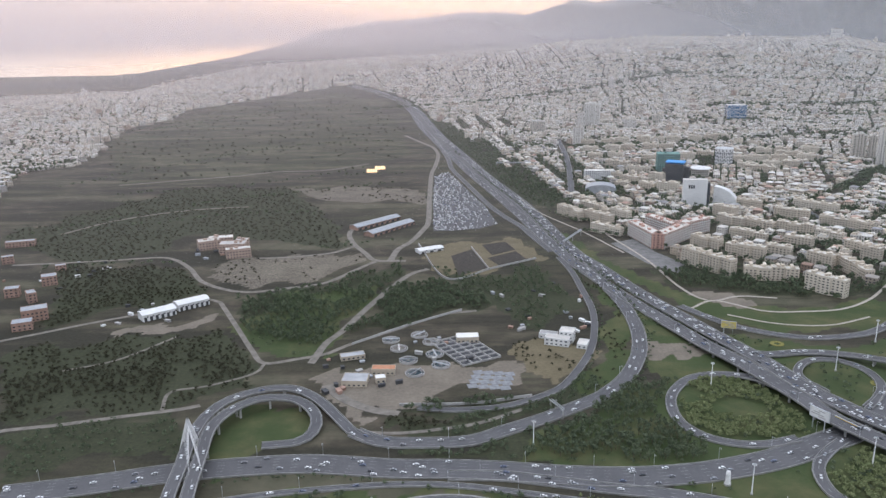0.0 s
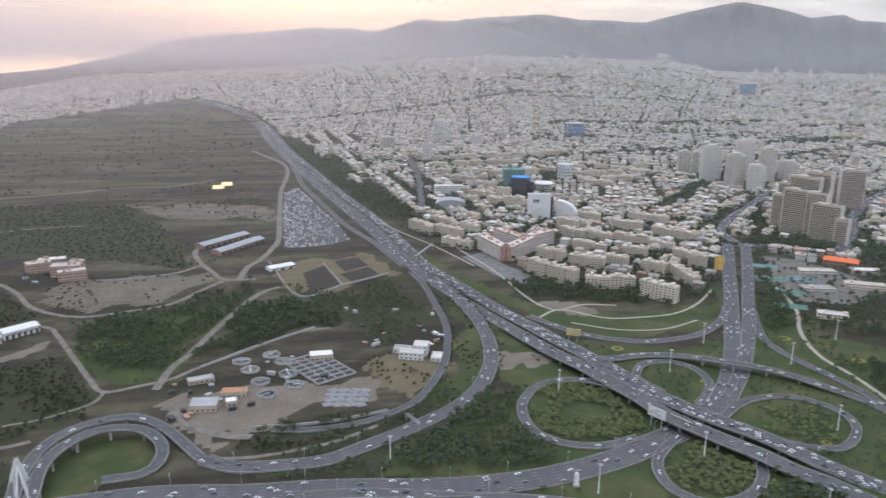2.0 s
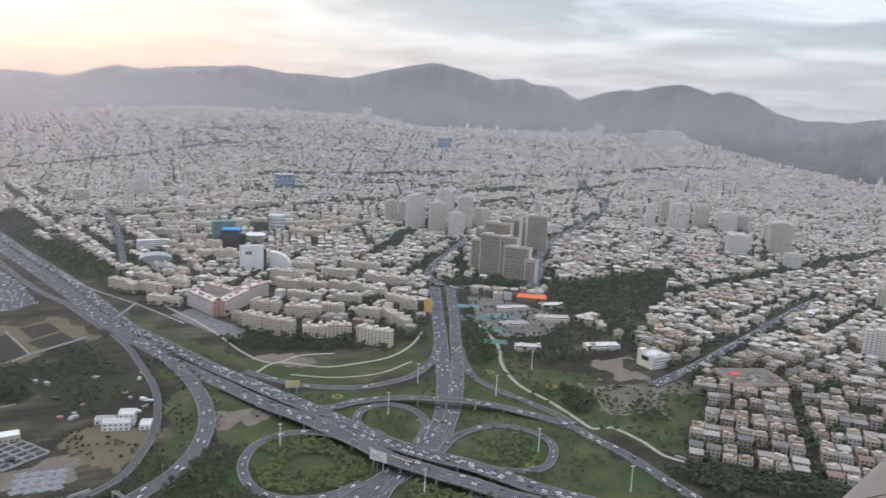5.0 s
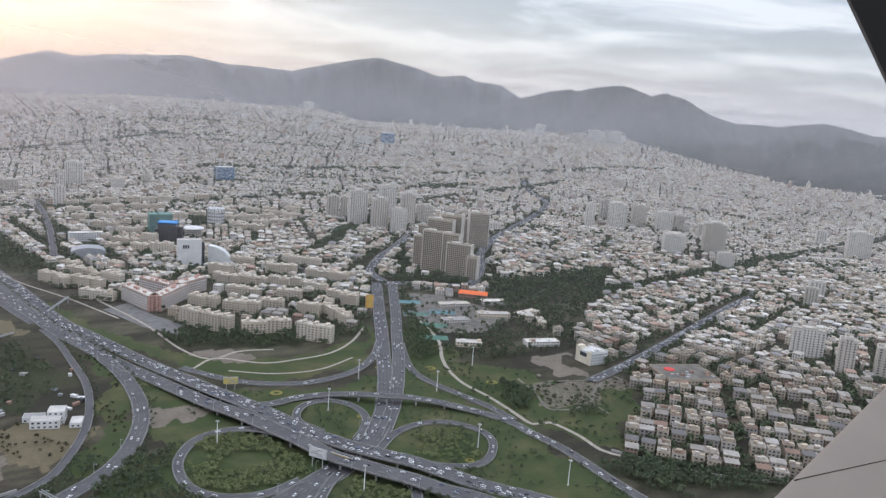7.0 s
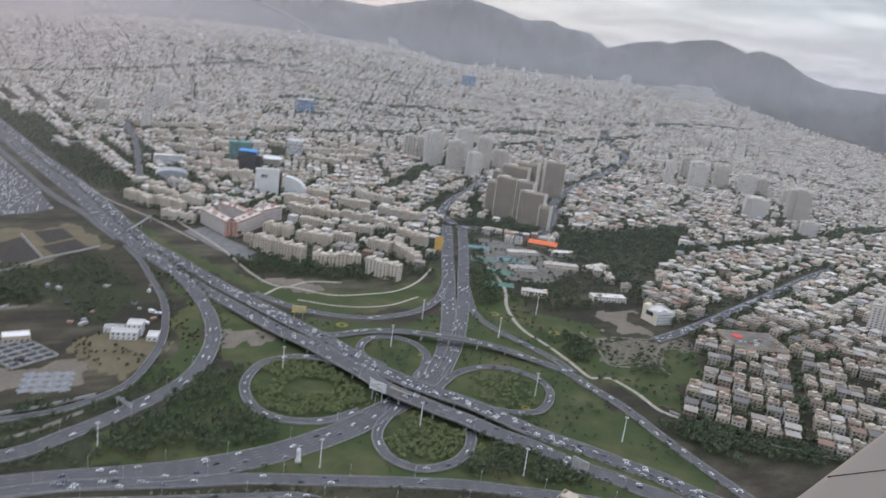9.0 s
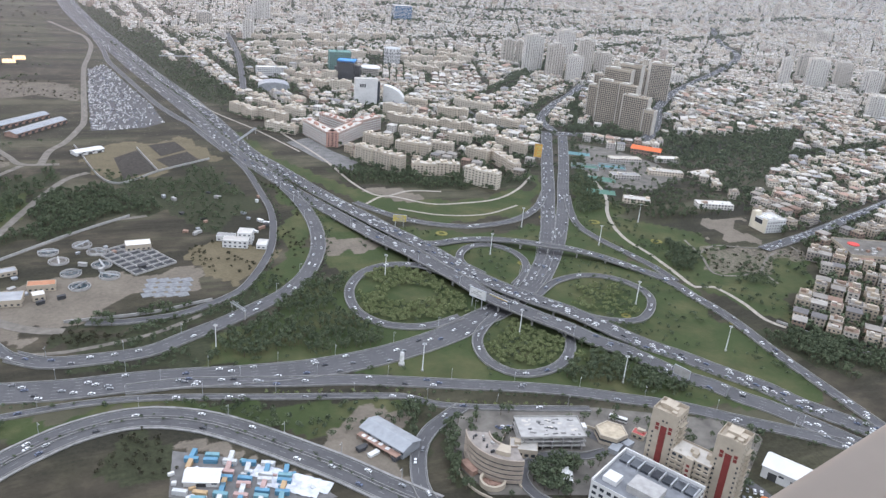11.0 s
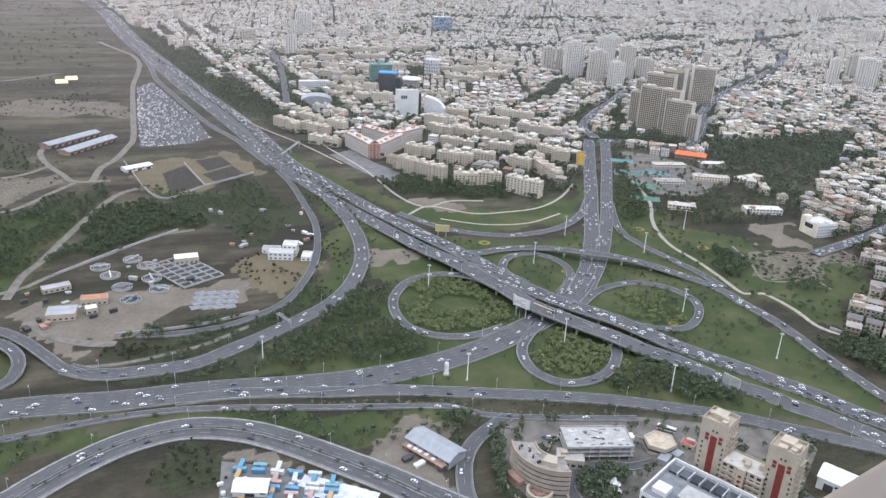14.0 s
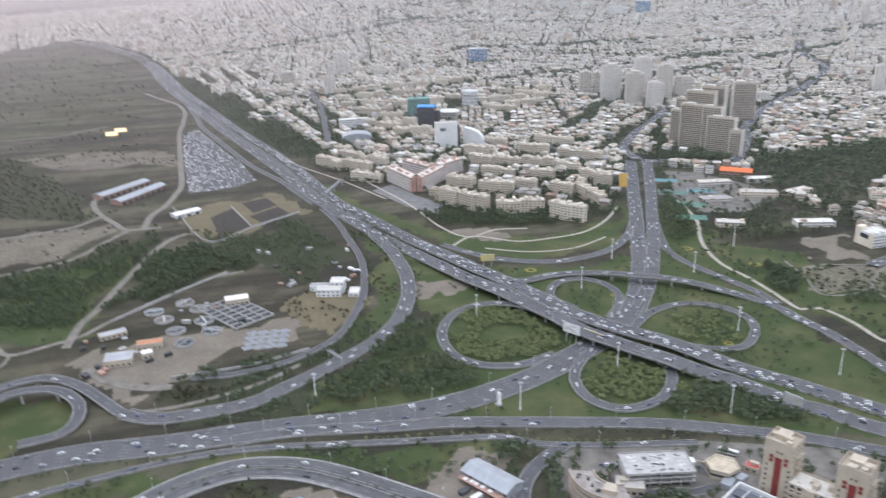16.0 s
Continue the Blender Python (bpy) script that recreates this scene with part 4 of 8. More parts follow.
def make_road(key, name, label, mat, width, pts, z0, rail=True, lanes=0, kind="road"):
    line = spline(pts)
    line[:, 2] += ground_z(line[:, 0], line[:, 1]) + z0
    left, along = sides(line)
    ROAD_LINES[key] = (line, left, along, width)
    h = width / 2
    deck = join(strip(line, left, h, -h, 0, 0), strip(line, left, -h, -h, 0, -1.3), strip(line, left, h, h, -1.3, 0), strip(line, left, -h, h, -1.3, -1.3))
    ob = tagged(new(name, mesh_of(name, *deck, mat)), label, kind, kind="structure")
    if rail:
        for s in (-1, 1):
            part("parapet", mesh_of("parapet", *bar(line, left, s * (h + 0.15), 0.4, -0.6, 0.8), M_PARAPET), ob, "grey concrete road parapet")
    if lanes > 1:
        V, F = [], []
        for k in range(1, lanes):
            off = -h + width * k / lanes
            for i in range(0, len(line) - 2, 2):
                a, b = line[i], line[i] + (line[i + 1] - line[i]) * 0.7
                n = left[i]
                for p, o in ((a, off - 0.12), (b, off - 0.12), (b, off + 0.12), (a, off + 0.12)):
                    V.append((p[0] + n[0] * o, p[1] + n[1] * o, p[2] + 0.03))
        F = np.arange(len(V)).reshape(-1, 4)
        part("lane_markings", mesh_of("lane_markings", V, F, M_PAINT), ob, "worn white lane dashes", "stuff")
        edge_sets = [strip(line, left, s * (h - 0.6) + 0.12, s * (h - 0.6) - 0.12, 0.03, 0.03) for s in (-1, 1)]
        part("edge_line", mesh_of("edge_line", *join(*edge_sets), M_PAINT), ob)
    # piers under the raised lengths
    run = 0.0
    for i in range(1, len(line)):
        run += np.linalg.norm(line[i, :2] - line[i - 1, :2])
        lift = line[i, 2] - ground_z(line[i, 0], line[i, 1])
        if lift > 3.2 and run > 26:
            run = 0.0
            ang = math.degrees(math.atan2(along[i, 1], along[i, 0]))
            sp = [(line[i, 0], line[i, 1], lift - 2.4, 1.8, width * 0.8, 1.2, ang)]
            sp += [(line[i, 0] + left[i, 0] * o, line[i, 1] + left[i, 1] * o, -0.5, 1.4, 1.4, lift - 1.8, ang) for o in (-width * 0.25, width * 0.25)]
            part("pier", box_mesh("pier", sp, M_CONC), ob, "concrete bridge pier")
    return ob


ROAD_INFO = {"DS": (4, "highway carriageway of grey asphalt crossing the interchange on a bridge"), "DN": (4, "highway carriageway of grey asphalt with queueing cars"), "U": (6, "wide highway of worn grey asphalt with edge parapets"), "L": (3, "slip carriageway of grey asphalt"), "S": (2, "narrow service road beside the highway"), "SB": (2, "curving service road of grey asphalt"), "C": (4, "curved dual carriageway with a planted median"), "K": (3, "long curving slip road of grey asphalt"), "NW": (4, "avenue carriageway of grey asphalt leading into the town"), "NE": (4, "avenue carriageway of grey asphalt leading out of the town")}
for i, (key, (w, pts)) in enumerate(ROADS.items()):
    lanes, label = ROAD_INFO.get(key, (2 if w > 7 else 1, "curved interchange ramp of grey asphalt"))
    make_road(key, "road_" + str(i + 1), label, M_ASPHALT, w, pts, 0.25 + 0.035 * i, True, lanes)
for i, (key, (w, pts)) in enumerate(PATHS.items()):
    pale = key[0] in "Wn"
    make_road(key, "path_" + str(i + 1), "pale paved walk through the verge" if pale else "unpaved earth track over the hillside", M_PATH if pale else M_TRACK, w, pts, 0.12 + 0.01 * i, False, 0, "path")


def flat_area(name, label, poly, z, mat, category):
    me = bpy.data.meshes.new(name)
    bm = bmesh.new()
    f = bm.faces.new([bm.verts.new((p[0], p[1], z + float(ground_z(p[0], p[1])))) for p in poly])
    if f.normal.z < 0:
        f.normal_flip()
    r = bmesh.ops.extrude_face_region(bm, geom=[f])
    for g in r["geom"]:
        if isinstance(g, bmesh.types.BMVert):
            g.co.z += 0.12
    bmesh.ops.recalc_face_normals(bm, faces=bm.faces)
    bm.to_mesh(me)
    bm.free()
    me.materials.append(mat)
    return tagged(new(name, me), label, category, kind="structure")


flat_area("pavement_car_park", "large grey asphalt car park with rows of cars", AREAS["lot"], 0.02, M_ASPHALT, "car park")
flat_area("pavement_forecourt", "stained grey paving between the office blocks", AREAS["forecourt"], 0.02, M_FORE, "pavement")
flat_area("pavement_campus", "pale worn paving of the campus yard", AREAS["campus"], 0.02, M_FORE, "pavement")
# asphalt and barrier between the two carriageways on the long straight
(dl, dleft, _, dw), (nl, _, _, nw) = ROAD_LINES["DS"], ROAD_LINES["DN"]
mv, mc = [], []
for q in dl[np.hypot(dl[:, 0], dl[:, 1]) > 860]:
    o = nl[np.argmin((nl[:, 0] - q[0]) ** 2 + (nl[:, 1] - q[1]) ** 2)]
    g = np.hypot(*(o - q)[:2])
    u = (o - q) / g
    if g > (dw + nw) / 2:
        a, b = q + u * (dw / 2 + 0.1), o - u * (nw / 2 + 0.1)
        mv += [(a[0], a[1], q[2] - 0.05), (b[0], b[1], q[2] - 0.05)]
        mc.append((a + b) / 2)
n = len(mv) // 2
i = np.arange(n - 1) * 2
tagged(new("road_median", mesh_of("road_median", mv, np.stack([i, i + 1, i + 3, i + 2], 1), M_ASPHALT)), "asphalt median between the two carriageways", "road", kind="structure")
mc = np.array(mc)
tagged(new("wall_median", mesh_of("wall_median", *bar(mc, sides(mc)[0], 0, 0.6, -0.4, 0.9), M_PARAPET)), "low concrete median barrier", "barrier", kind="structure")
cl, cleft, _, _ = ROAD_LINES["C"]
for o in (-1.1, 1.1):
    tagged(new("wall_median", mesh_of("wall_median", *bar(cl, cleft, o, 0.4, -0.3, 0.7), M_PARAPET)), "grey concrete kerb wall of a planted median", "barrier", kind="structure")
for o in (-10.2, 10.2):
    tagged(new("pavement_edge", mesh_of("pavement_edge", *bar(cl, cleft, o, 1.8, -0.4, 0.3), M_PARAPET)), "grey paved strip along the carriageway", "pavement", kind="structure")
flat_area("pavement_plaza", "pale open paving before the rose apartment blocks", AREAS["plaza"], 0.02, M_FLAGS, "pavement")


# ---- buildings
rng = np.random.default_rng(7)
LAST = []


def rim(w, d, t, z0, z1):
    """A low wall round a rectangular roof, in one piece."""
    V = [(sx * (w / 2 - o), sy * (d / 2 - o), z) for z in (z0, z1) for o in (0, t) for sx, sy in ((-1, -1), (1, -1), (1, 1), (-1, 1))]
    F = []
    for i in range(4):
        j = (i + 1) % 4
        F += [(i, j, 8 + j, 8 + i), (4 + j, 4 + i, 12 + i, 12 + j), (8 + i, 8 + j, 12 + j, 12 + i), (4 + i, 4 + j, j, i)]
    return np.array(V), np.array(F)


def facade(w, d, h, floor=3.2, bay=3.4, fw=0.5, fh=0.5, slab=0.0, roof_boxes=1, parapet=0.7, r=None, faces=(0, 1, 2, 3)):
    """A flat-roofed building at the origin: its parts as named pairs of arrays."""
    r = r or rng
    out = {"wall": boxes([(0, 0, -0.6, w, d, h + 0.6, 0)]), "roof": boxes([(0, 0, h, w - 0.5, d - 0.5, 0.12, 0)]), "parapet": rim(w, d, 0.24, h, h + parapet)}
    if slab:
        out["banding"] = boxes([(0, 0, z - 0.18, w + 2 * slab, d + 2 * slab, 0.36, 0) for z in np.arange(floor, h - 0.5, floor)])
    for k in range(roof_boxes):
        bl, bw = r.uniform(2.5, 5), r.uniform(2.5, 4)
        out["roof_room" + str(k)] = boxes([(r.uniform(-0.5, 0.5) * max(0.1, w - bl - 1), r.uniform(-0.5, 0.5) * max(0.1, d - bw - 1), h + 0.12, bl, bw, r.uniform(1.6, 3.0), 0)])
        out["water_tank" + str(k)] = boxes([(r.uniform(-0.45, 0.45) * (w - 2), r.uniform(-0.45, 0.45) * (d - 2), h + 0.12, 1.2, 1.0, 1.1, 0)])
    V = []
    o = 0.05
    for side in faces:
        length = w if side % 2 == 0 else d
        n = max(1, int((length - 0.8) / bay))
        for k in range(n):
            c = (k + 0.5 - n / 2) * (length - 0.8) / n
            ww = (length - 0.8) / n * fw / 2
            for z in np.arange(0.9, h - 1.2, floor):
                hh = floor * fh * r.uniform(0.92, 1.05)
                a0, a1 = c - ww, c + ww
                if side == 0:
                    V += [(a0, -d / 2 - o, z), (a1, -d / 2 - o, z), (a1, -d / 2 - o, z + hh), (a0, -d / 2 - o, z + hh)]
                elif side == 1:
                    V += [(w / 2 + o, a0, z), (w / 2 + o, a1, z), (w / 2 + o, a1, z + hh), (w / 2 + o, a0, z + hh)]
                elif side == 2:
                    V += [(a1, d / 2 + o, z), (a0, d / 2 + o, z), (a0, d / 2 + o, z + hh), (a1, d / 2 + o, z + hh)]
                else:
                    V += [(-w / 2 - o, a1, z), (-w / 2 - o, a0, z), (-w / 2 - o, a0, z + hh), (-w / 2 - o, a1, z + hh)]
    V = np.array(V).reshape(-1, 3)
    out["glazing"] = (V, np.arange(len(V)).reshape(-1, 4))
    return out


def part_mat(key, mats):
    return mats[2] if key == "glazing" else mats[1] if key == "roof" or key.startswith("water") else mats[0]


def building(name, label, category, x, y, ang, arrays, mats, group="", z=None):
    """One building: walls on the ground, with roof, parapet, roof rooms and glazing as parts."""
    ob = new(name, mesh_of(name, *arrays["wall"], mats[0]))
    ob.matrix_basis = pose(x, y, float(ground_z(x, y)) if z is None else z, 0, 0, ang)
    tagged(ob, label, category, group)
    LAST[:] = [ob]
    roof_ob = part("roof", mesh_of("roof", *arrays["roof"], mats[1]), ob)
    for key, arr in arrays.items():
        if key in ("wall", "roof") or not len(arr[0]):
            continue
        nm = key.rstrip("0123456789")
        holder = ob if nm in ("glazing", "banding") else roof_ob
        part(nm, mesh_of(nm, *arr, part_mat(key, mats)), holder, "dark window panes in storeys" if nm == "glazing" else "", "stuff" if nm in ("glazing", "banding") else "")
    return ob


M_TOWER = varied("tower_facade_panels", [(0.54, 0.49, 0.43), (0.60, 0.57, 0.52), (0.48, 0.44, 0.38), (0.62, 0.58, 0.53)], stain=0.1)
M_ZIG = plain("tan_tower_concrete", (0.43, 0.37, 0.295), 0.85, 0.12, 0.08)
M_PINK = plain("rose_brick_and_white_bands", (0.50, 0.30, 0.24), 0.85, 0.12, 0.2)
M_NETTING = plain("green_scaffold_netting", (0.16, 0.28, 0.25), 0.9, 0.2, 0.2)
M_BLUE = plain("blue_sheet_roof", (0.03, 0.26, 0.62), 0.5, 0.1, 0.3)
M_ORANGE = plain("orange_sheet_roof", (0.72, 0.16, 0.05), 0.6, 0.1, 0.3)
M_RED = plain("dark_red_panels", (0.21, 0.045, 0.04), 0.6, 0.12, 0.3)
M_SAND = plain("sand_coloured_stone", (0.46, 0.395, 0.31), 0.85, 0.1, 0.2)
M_METALROOF = plain("pale_ribbed_metal_roof", (0.33, 0.342, 0.355), 0.55, 0.14, 0.15, 0.1)
M_BRICK = plain("weathered_red_brick", (0.34, 0.22, 0.17), 0.9, 0.18, 0.25)
M_TEAL = plain("water_in_a_basin", (0.03, 0.05, 0.06), 0.08, 0.2, 0.5)
FOOTPRINTS = []

def tower_form(w, d, h, floors):
    """A high-rise of three upright bodies, the middle one deeper and taller, with rows of small windows."""
    out = {}
    for k, (u, ww, dd, hh) in enumerate(((-w * 0.36, w * 0.28, d * 0.82, h * 0.95), (0, w * 0.44, d, h), (w * 0.36, w * 0.28, d * 0.82, h * 0.93))):
        for key, (v, f) in facade(ww - 0.02, dd, hh, floors, 3.6, 0.42, 0.46, 0.0, 1, 2.0).items():
            nm = key if key[-1] not in "0123456789" else key[:-1] + str(k)
            vv = v + np.array((u, 0.0, 0.0)) if len(v) else v
            out[nm] = join(out[nm], (vv, f)) if nm in out else (vv, f)
    return out


for lst, floors in ((TOWERS_NORTH, 3.2), (TOWERS_WEST, 3.4), (TOWERS_EAST, 3.2), (TOWERS_NEAR, 3.2), (TOWERS_FAR, 3.6)):
    for x, y, w, d, h, ang in lst:
        FOOTPRINTS.append((x, y, max(w, d) * 0.6 + 8))
        building("tower_block", "pale high-rise apartment tower with a flat roof", "tower block", x, y, ang, tower_form(w, d, h, floors), (M_TOWER, M_PALEROOF, M_GLASS), "high-rise towers of the town")
for i, (x, y, w, d, h, ang) in enumerate(ZIG):
    FOOTPRINTS.append((x, y, max(w, d) * 0.6 + 6))
    building("stepped_tower", "tan stepped high-rise slab with a dense window grid", "tower block", x, y, ang, facade(w, d, h, 3.1, 3.2, 0.66, 0.58, 0.25, 3, 2.2), (M_ZIG, M_PALEROOF, M_GLASS), "stepped towers beside the avenue")
    for k in (-1, 1):
        part("end_wall", box_mesh("end_wall", [(k * (w / 2 + 0.3), 0, -0.5, 1.1, d + 1.0, h + 3.2, 0)], M_PALEROOF), LAST[0], "pale end wall")
    part("crown", box_mesh("crown", [(-w * 0.18, 0, h, w * 0.36, d * 0.6, 4.2, 0)], M_PALEROOF), LAST[0])
def staggered(w, d, h):
    """A long block of stepped lengths, each set a little forward or back."""
    n = max(1, round(w / 15))
    out = {}
    for k in range(n):
        u, s, hh = (k + 0.5 - n / 2) * w / n, (-1) ** k * rng.uniform(0.4, 1.6), h + rng.choice((0, 0, 0.9, -1.2))
        for key, (v, f) in facade(w / n - 0.02, d - 2, hh, 3.0, 3.4, 0.46, 0.42, 0.0, 1, 0.8).items():
            nm = key if key[-1] not in "0123456789" else key[:-1] + str(k)
            vv = v + np.array((u, s, 0.0)) if len(v) else v
            out[nm] = join(out[nm], (vv, f)) if nm in out else (vv, f)
    return out


BLOCK_SIDES = []
for lst in (BLOCKS_A, BLOCKS_B, BLOCKS_C, BLOCKS_D, BLOCKS_E):
    for x, y, w, d, h, ang in lst:
        FOOTPRINTS.append((x, y, w * 0.5 + 5))
        BLOCK_SIDES.append((x, y, w, d, ang))
        building("apartment_block", "beige brick apartment block of five storeys", "apartment block", x, y, ang, staggered(w, d, h), (M_BEIGE, M_PALEROOF, M_GLASS), "apartment blocks behind the highway")
        blk = LAST[0]
        n = max(1, round(w / 15))
        for k in range(n):
            u = (k + 0.5 - n / 2) * w / n
            part("stair_tower", box_mesh("stair_tower", [(u, 1.5, h - 2, 3.2, d - 4.0, 4.6, 0)], M_BEIGE), blk)
for x, y, w, d, h, ang in BLUE:
    FOOTPRINTS.append((x, y, w * 0.6 + 6))
    building("glass_office", "office block with a blue glass curtain wall", "office building", x, y, ang, facade(w, d, h, 3.6, 2.4, 0.92, 0.85, 0, 1, 1.2), (M_WHITE, M_ROOF, M_BLUEGLASS))
for x, y, w, d, h, ang in PINK:
    FOOTPRINTS.append((x, y, w * 0.55 + 5))
    b = building("rose_apartment_block", "rose brick apartment block with white balcony bands", "apartment block", x, y, ang, facade(w, d, h, 3.1, 4.2, 0.42, 0.45, 0, 5, 0.9), (M_PINK, M_PALEROOF, M_GLASS), "rose apartment blocks")
    for u in np.arange(-w / 2 + 2.1, w / 2, 4.2):
        part("pier", box_mesh("pier", [(u, s * (d / 2 + 0.3), 0, 0.8, 1.4, h + 0.7, 0) for s in (-1, 1)], M_PALEROOF), b, "white balcony pier")
    for z in np.arange(3.2, h, 3.2):
        part("balcony_band", box_mesh("balcony_band", [(0, -d / 2 - 0.45, z - 0.9, w * 0.96, 0.9, 1.0, 0), (0, d / 2 + 0.45, z - 0.9, w * 0.96, 0.9, 1.0, 0)], M_WHITE), b, "white balcony band")

x, y, w, d, h, ang = SLAB[0]
FOOTPRINTS.append((x, y, 24))
slab_b = building("white_sign_tower", "white office slab with dark sign lettering near its top", "office building", x, y, ang, facade(w, d, h, 3.4, 3.0, 0.3, 0.3, 0, 1, 1.0, faces=(1, 2, 3)), (M_WHITE, M_ROOF, M_GLASS))
part("side_fin", box_mesh("side_fin", [(w / 2 + 2.2, 0, 0, 4.0, d, h * 0.9, 0)], M_GLASS), slab_b, "dark glass stair shaft")
part("sign_bar", box_mesh("sign_bar", [(-w * 0.25 + i * 3.4, -d / 2 - 0.2, h * 0.68, 2.4, 0.4, h * 0.13, 0) for i in range(3)], M_DARK), slab_b, "dark sign bars")
x, y, w, d, h, ang = WEDGE[0]
FOOTPRINTS.append((x, y, 24))
n = 14
prof = [(-w / 2, 0.0)] + [(-w / 2 + w * math.sin(t), h * math.cos(t)) for t in np.linspace(0, math.pi / 2, n)]
wv = [(px, s * d / 2, pz) for s in (-1, 1) for px, pz in prof]
k = len(prof)
wf = [tuple(range(k - 1, -1, -1)), tuple(range(k, 2 * k))] + [(i, (i + 1) % k, k + (i + 1) % k, k + i) for i in range(k)]
wedge = tagged(new("quarter_round_hall", mesh_of("quarter_round_hall", wv, wf, M_WHITE)), "white quarter-round hall beside the sign tower", "hall")
wedge.matrix_basis = pose(x, y, 0, 0, 0, ang)


def prism(name, r, h, n, mat, x=0, y=0, z=0, r2=None, top=True):
    """A round or many-sided body standing upright."""
    r2 = r if r2 is None else r2
    a = np.linspace(0, 2 * math.pi, n, endpoint=False)
    V = [(x + r * math.cos(t), y + r * math.sin(t), z) for t in a] + [(x + r2 * math.cos(t), y + r2 * math.sin(t), z + h) for t in a]
    F = [(i, (i + 1) % n, n + (i + 1) % n, n + i) for i in range(n)] + [tuple(range(n, 2 * n))] + [tuple(range(n - 1, -1, -1))]
    return mesh_of(name, V, F, mat)


x, y, w, d, h, ang = DRUM[0]
FOOTPRINTS.append((x, y, 24))
drum = tagged(new("drum_tower", prism("drum_tower", w / 2, h, 32, M_WHITE)), "white round office tower with dark slit windows", "office building")
drum.matrix_basis = pose(x, y, 0)
specs = []
for t in range(0, 360, 12):
    for z in np.arange(3 + (t % 24) * 0.12, h - 5, 6.5):
        specs.append((w / 2 * math.cos(radians(t)), w / 2 * math.sin(radians(t)), z, 0.3, 1.7, 4.6, t))
part("windows", box_mesh("windows", specs, M_GLASS), drum, "dark slit windows", "stuff")
part("roof", prism("roof", w / 2 - 1, 0.6, 32, M_STEEL, z=h), drum)
for nm, key, mat, rf, lab in (("unfinished_tower", BLUEROOF, M_DARK, M_BLUE, "dark unfinished tower with a bright blue sheet roof"), ("netted_tower", NET, M_NETTING, M_NETTING, "tower under green scaffold netting"), ("disc_roof_hall", DISC, M_TOWER, M_WHITE, "low round hall with a white disc roof"), ("white_office", OFFICE, M_WHITE, M_ROOF, "long white office block"), ("orange_roof_hall", ORANGE, M_BRICK, M_ORANGE, "sports hall with a bright orange roof")):
    x, y, w, d, h, ang = key[0]
    FOOTPRINTS.append((x, y, w * 0.55 + 6))
    fc = facade(w, d, h, 3.4, 3.6, 0.55, 0.5, 0, 1, 0.6)
    b = building(nm, lab, "building", x, y, ang, fc, (mat, rf, M_GLASS))
    if nm == "disc_roof_hall":
        part("disc", prism("disc", w * 0.62, 1.6, 36, M_WHITE, z=h + 1.2, r2=w * 0.58), b, "white disc roof")
    elif nm == "unfinished_tower":
        part("roof_sheet", box_mesh("roof_sheet", [(0, 0, h + 3.0, w * 1.05, d * 1.05, 0.6, 0)], M_BLUE), b, "blue roof sheet")
        part("core", box_mesh("core", [(w * 0.62, 4, 0, 9, 12, h * 0.82, 0), (-w * 0.6, 5, 0, 8, 12, h * 0.7, 0)], M_DARK), b)
    elif nm == "orange_roof_hall":
        V = [(-w / 2 - 1, -d / 2 - 1, h + 0.9), (w / 2 + 1, -d / 2 - 1, h + 0.9), (w / 2 + 1, d / 2 + 1, h + 0.9), (-w / 2 - 1, d / 2 + 1, h + 0.9), (-w / 2, 0, h + 4), (w / 2, 0, h + 4)]
        part("gable_roof", mesh_of("gable_roof", V, [(0, 1, 5, 4), (2, 3, 4, 5), (0, 4, 3), (1, 2, 5), (3, 2, 1, 0)], M_ORANGE), b, "orange sheet gable roof")
x, y, w, d, h, ang = HALL[0]
FOOTPRINTS.append((x, y, w * 0.55 + 6))
n = 12
prof = [(-w / 2, 0.0)] + [(w / 2 * math.cos(math.pi - t), 7 + 8 * math.sin(t)) for t in np.linspace(0, math.pi, n)] + [(w / 2, 0.0)]
k = len(prof)
hv = [(px, s * d / 2, pz) for s in (-1, 1) for px, pz in prof]
hall = tagged(new("vaulted_hall", mesh_of("vaulted_hall", hv, [tuple(range(k - 1, -1, -1)), tuple(range(k, 2 * k))] + [(i, (i + 1) % k, k + (i + 1) % k, k + i) for i in range(k)], M_METALROOF)), "grey hall under a low vaulted roof", "hall")
hall.matrix_basis = pose(x, y, 0, 0, 0, ang)
for x, y, w, d, h, ang in CAMPUS:
    FOOTPRINTS.append((x, y, w * 0.5 + 4))
    building("campus_building", "low flat-roofed campus building with pale walls", "building", x, y, ang, facade(w, d, min(h, 5.5), 3.2, 3.6, 0.5, 0.45, 0, 2, 0.6), (M_WALL, M_ROOF, M_GLASS), "campus buildings by the park")
# the white building at the edge of the park
x, y = PTS["white_house"]
FOOTPRINTS.append((x, y, 26))
M_CREAM = plain("cream_render", (0.70, 0.63, 0.50), 0.8, 0.08, 0.15)
wb = building("white_corner_building", "white four-storey building with a cream front and a deep notch", "building", x, y, -93, facade(24, 26, 13, 3.3, 3.4, 0.5, 0.4, 0, 3, 1.6, faces=(1, 2)), (M_WHITE, M_ROOF, M_GLASS))
part("front_wing", box_mesh("front_wing", [(-9, -13.3, -0.4, 6, 1.2, 18.5, 0), (9, -13.3, -0.4, 6, 1.2, 16.0, 0), (0, -13.3, -0.4, 12, 1.2, 8.0, 0)], M_CREAM), wb, "cream front wall with a deep notch")
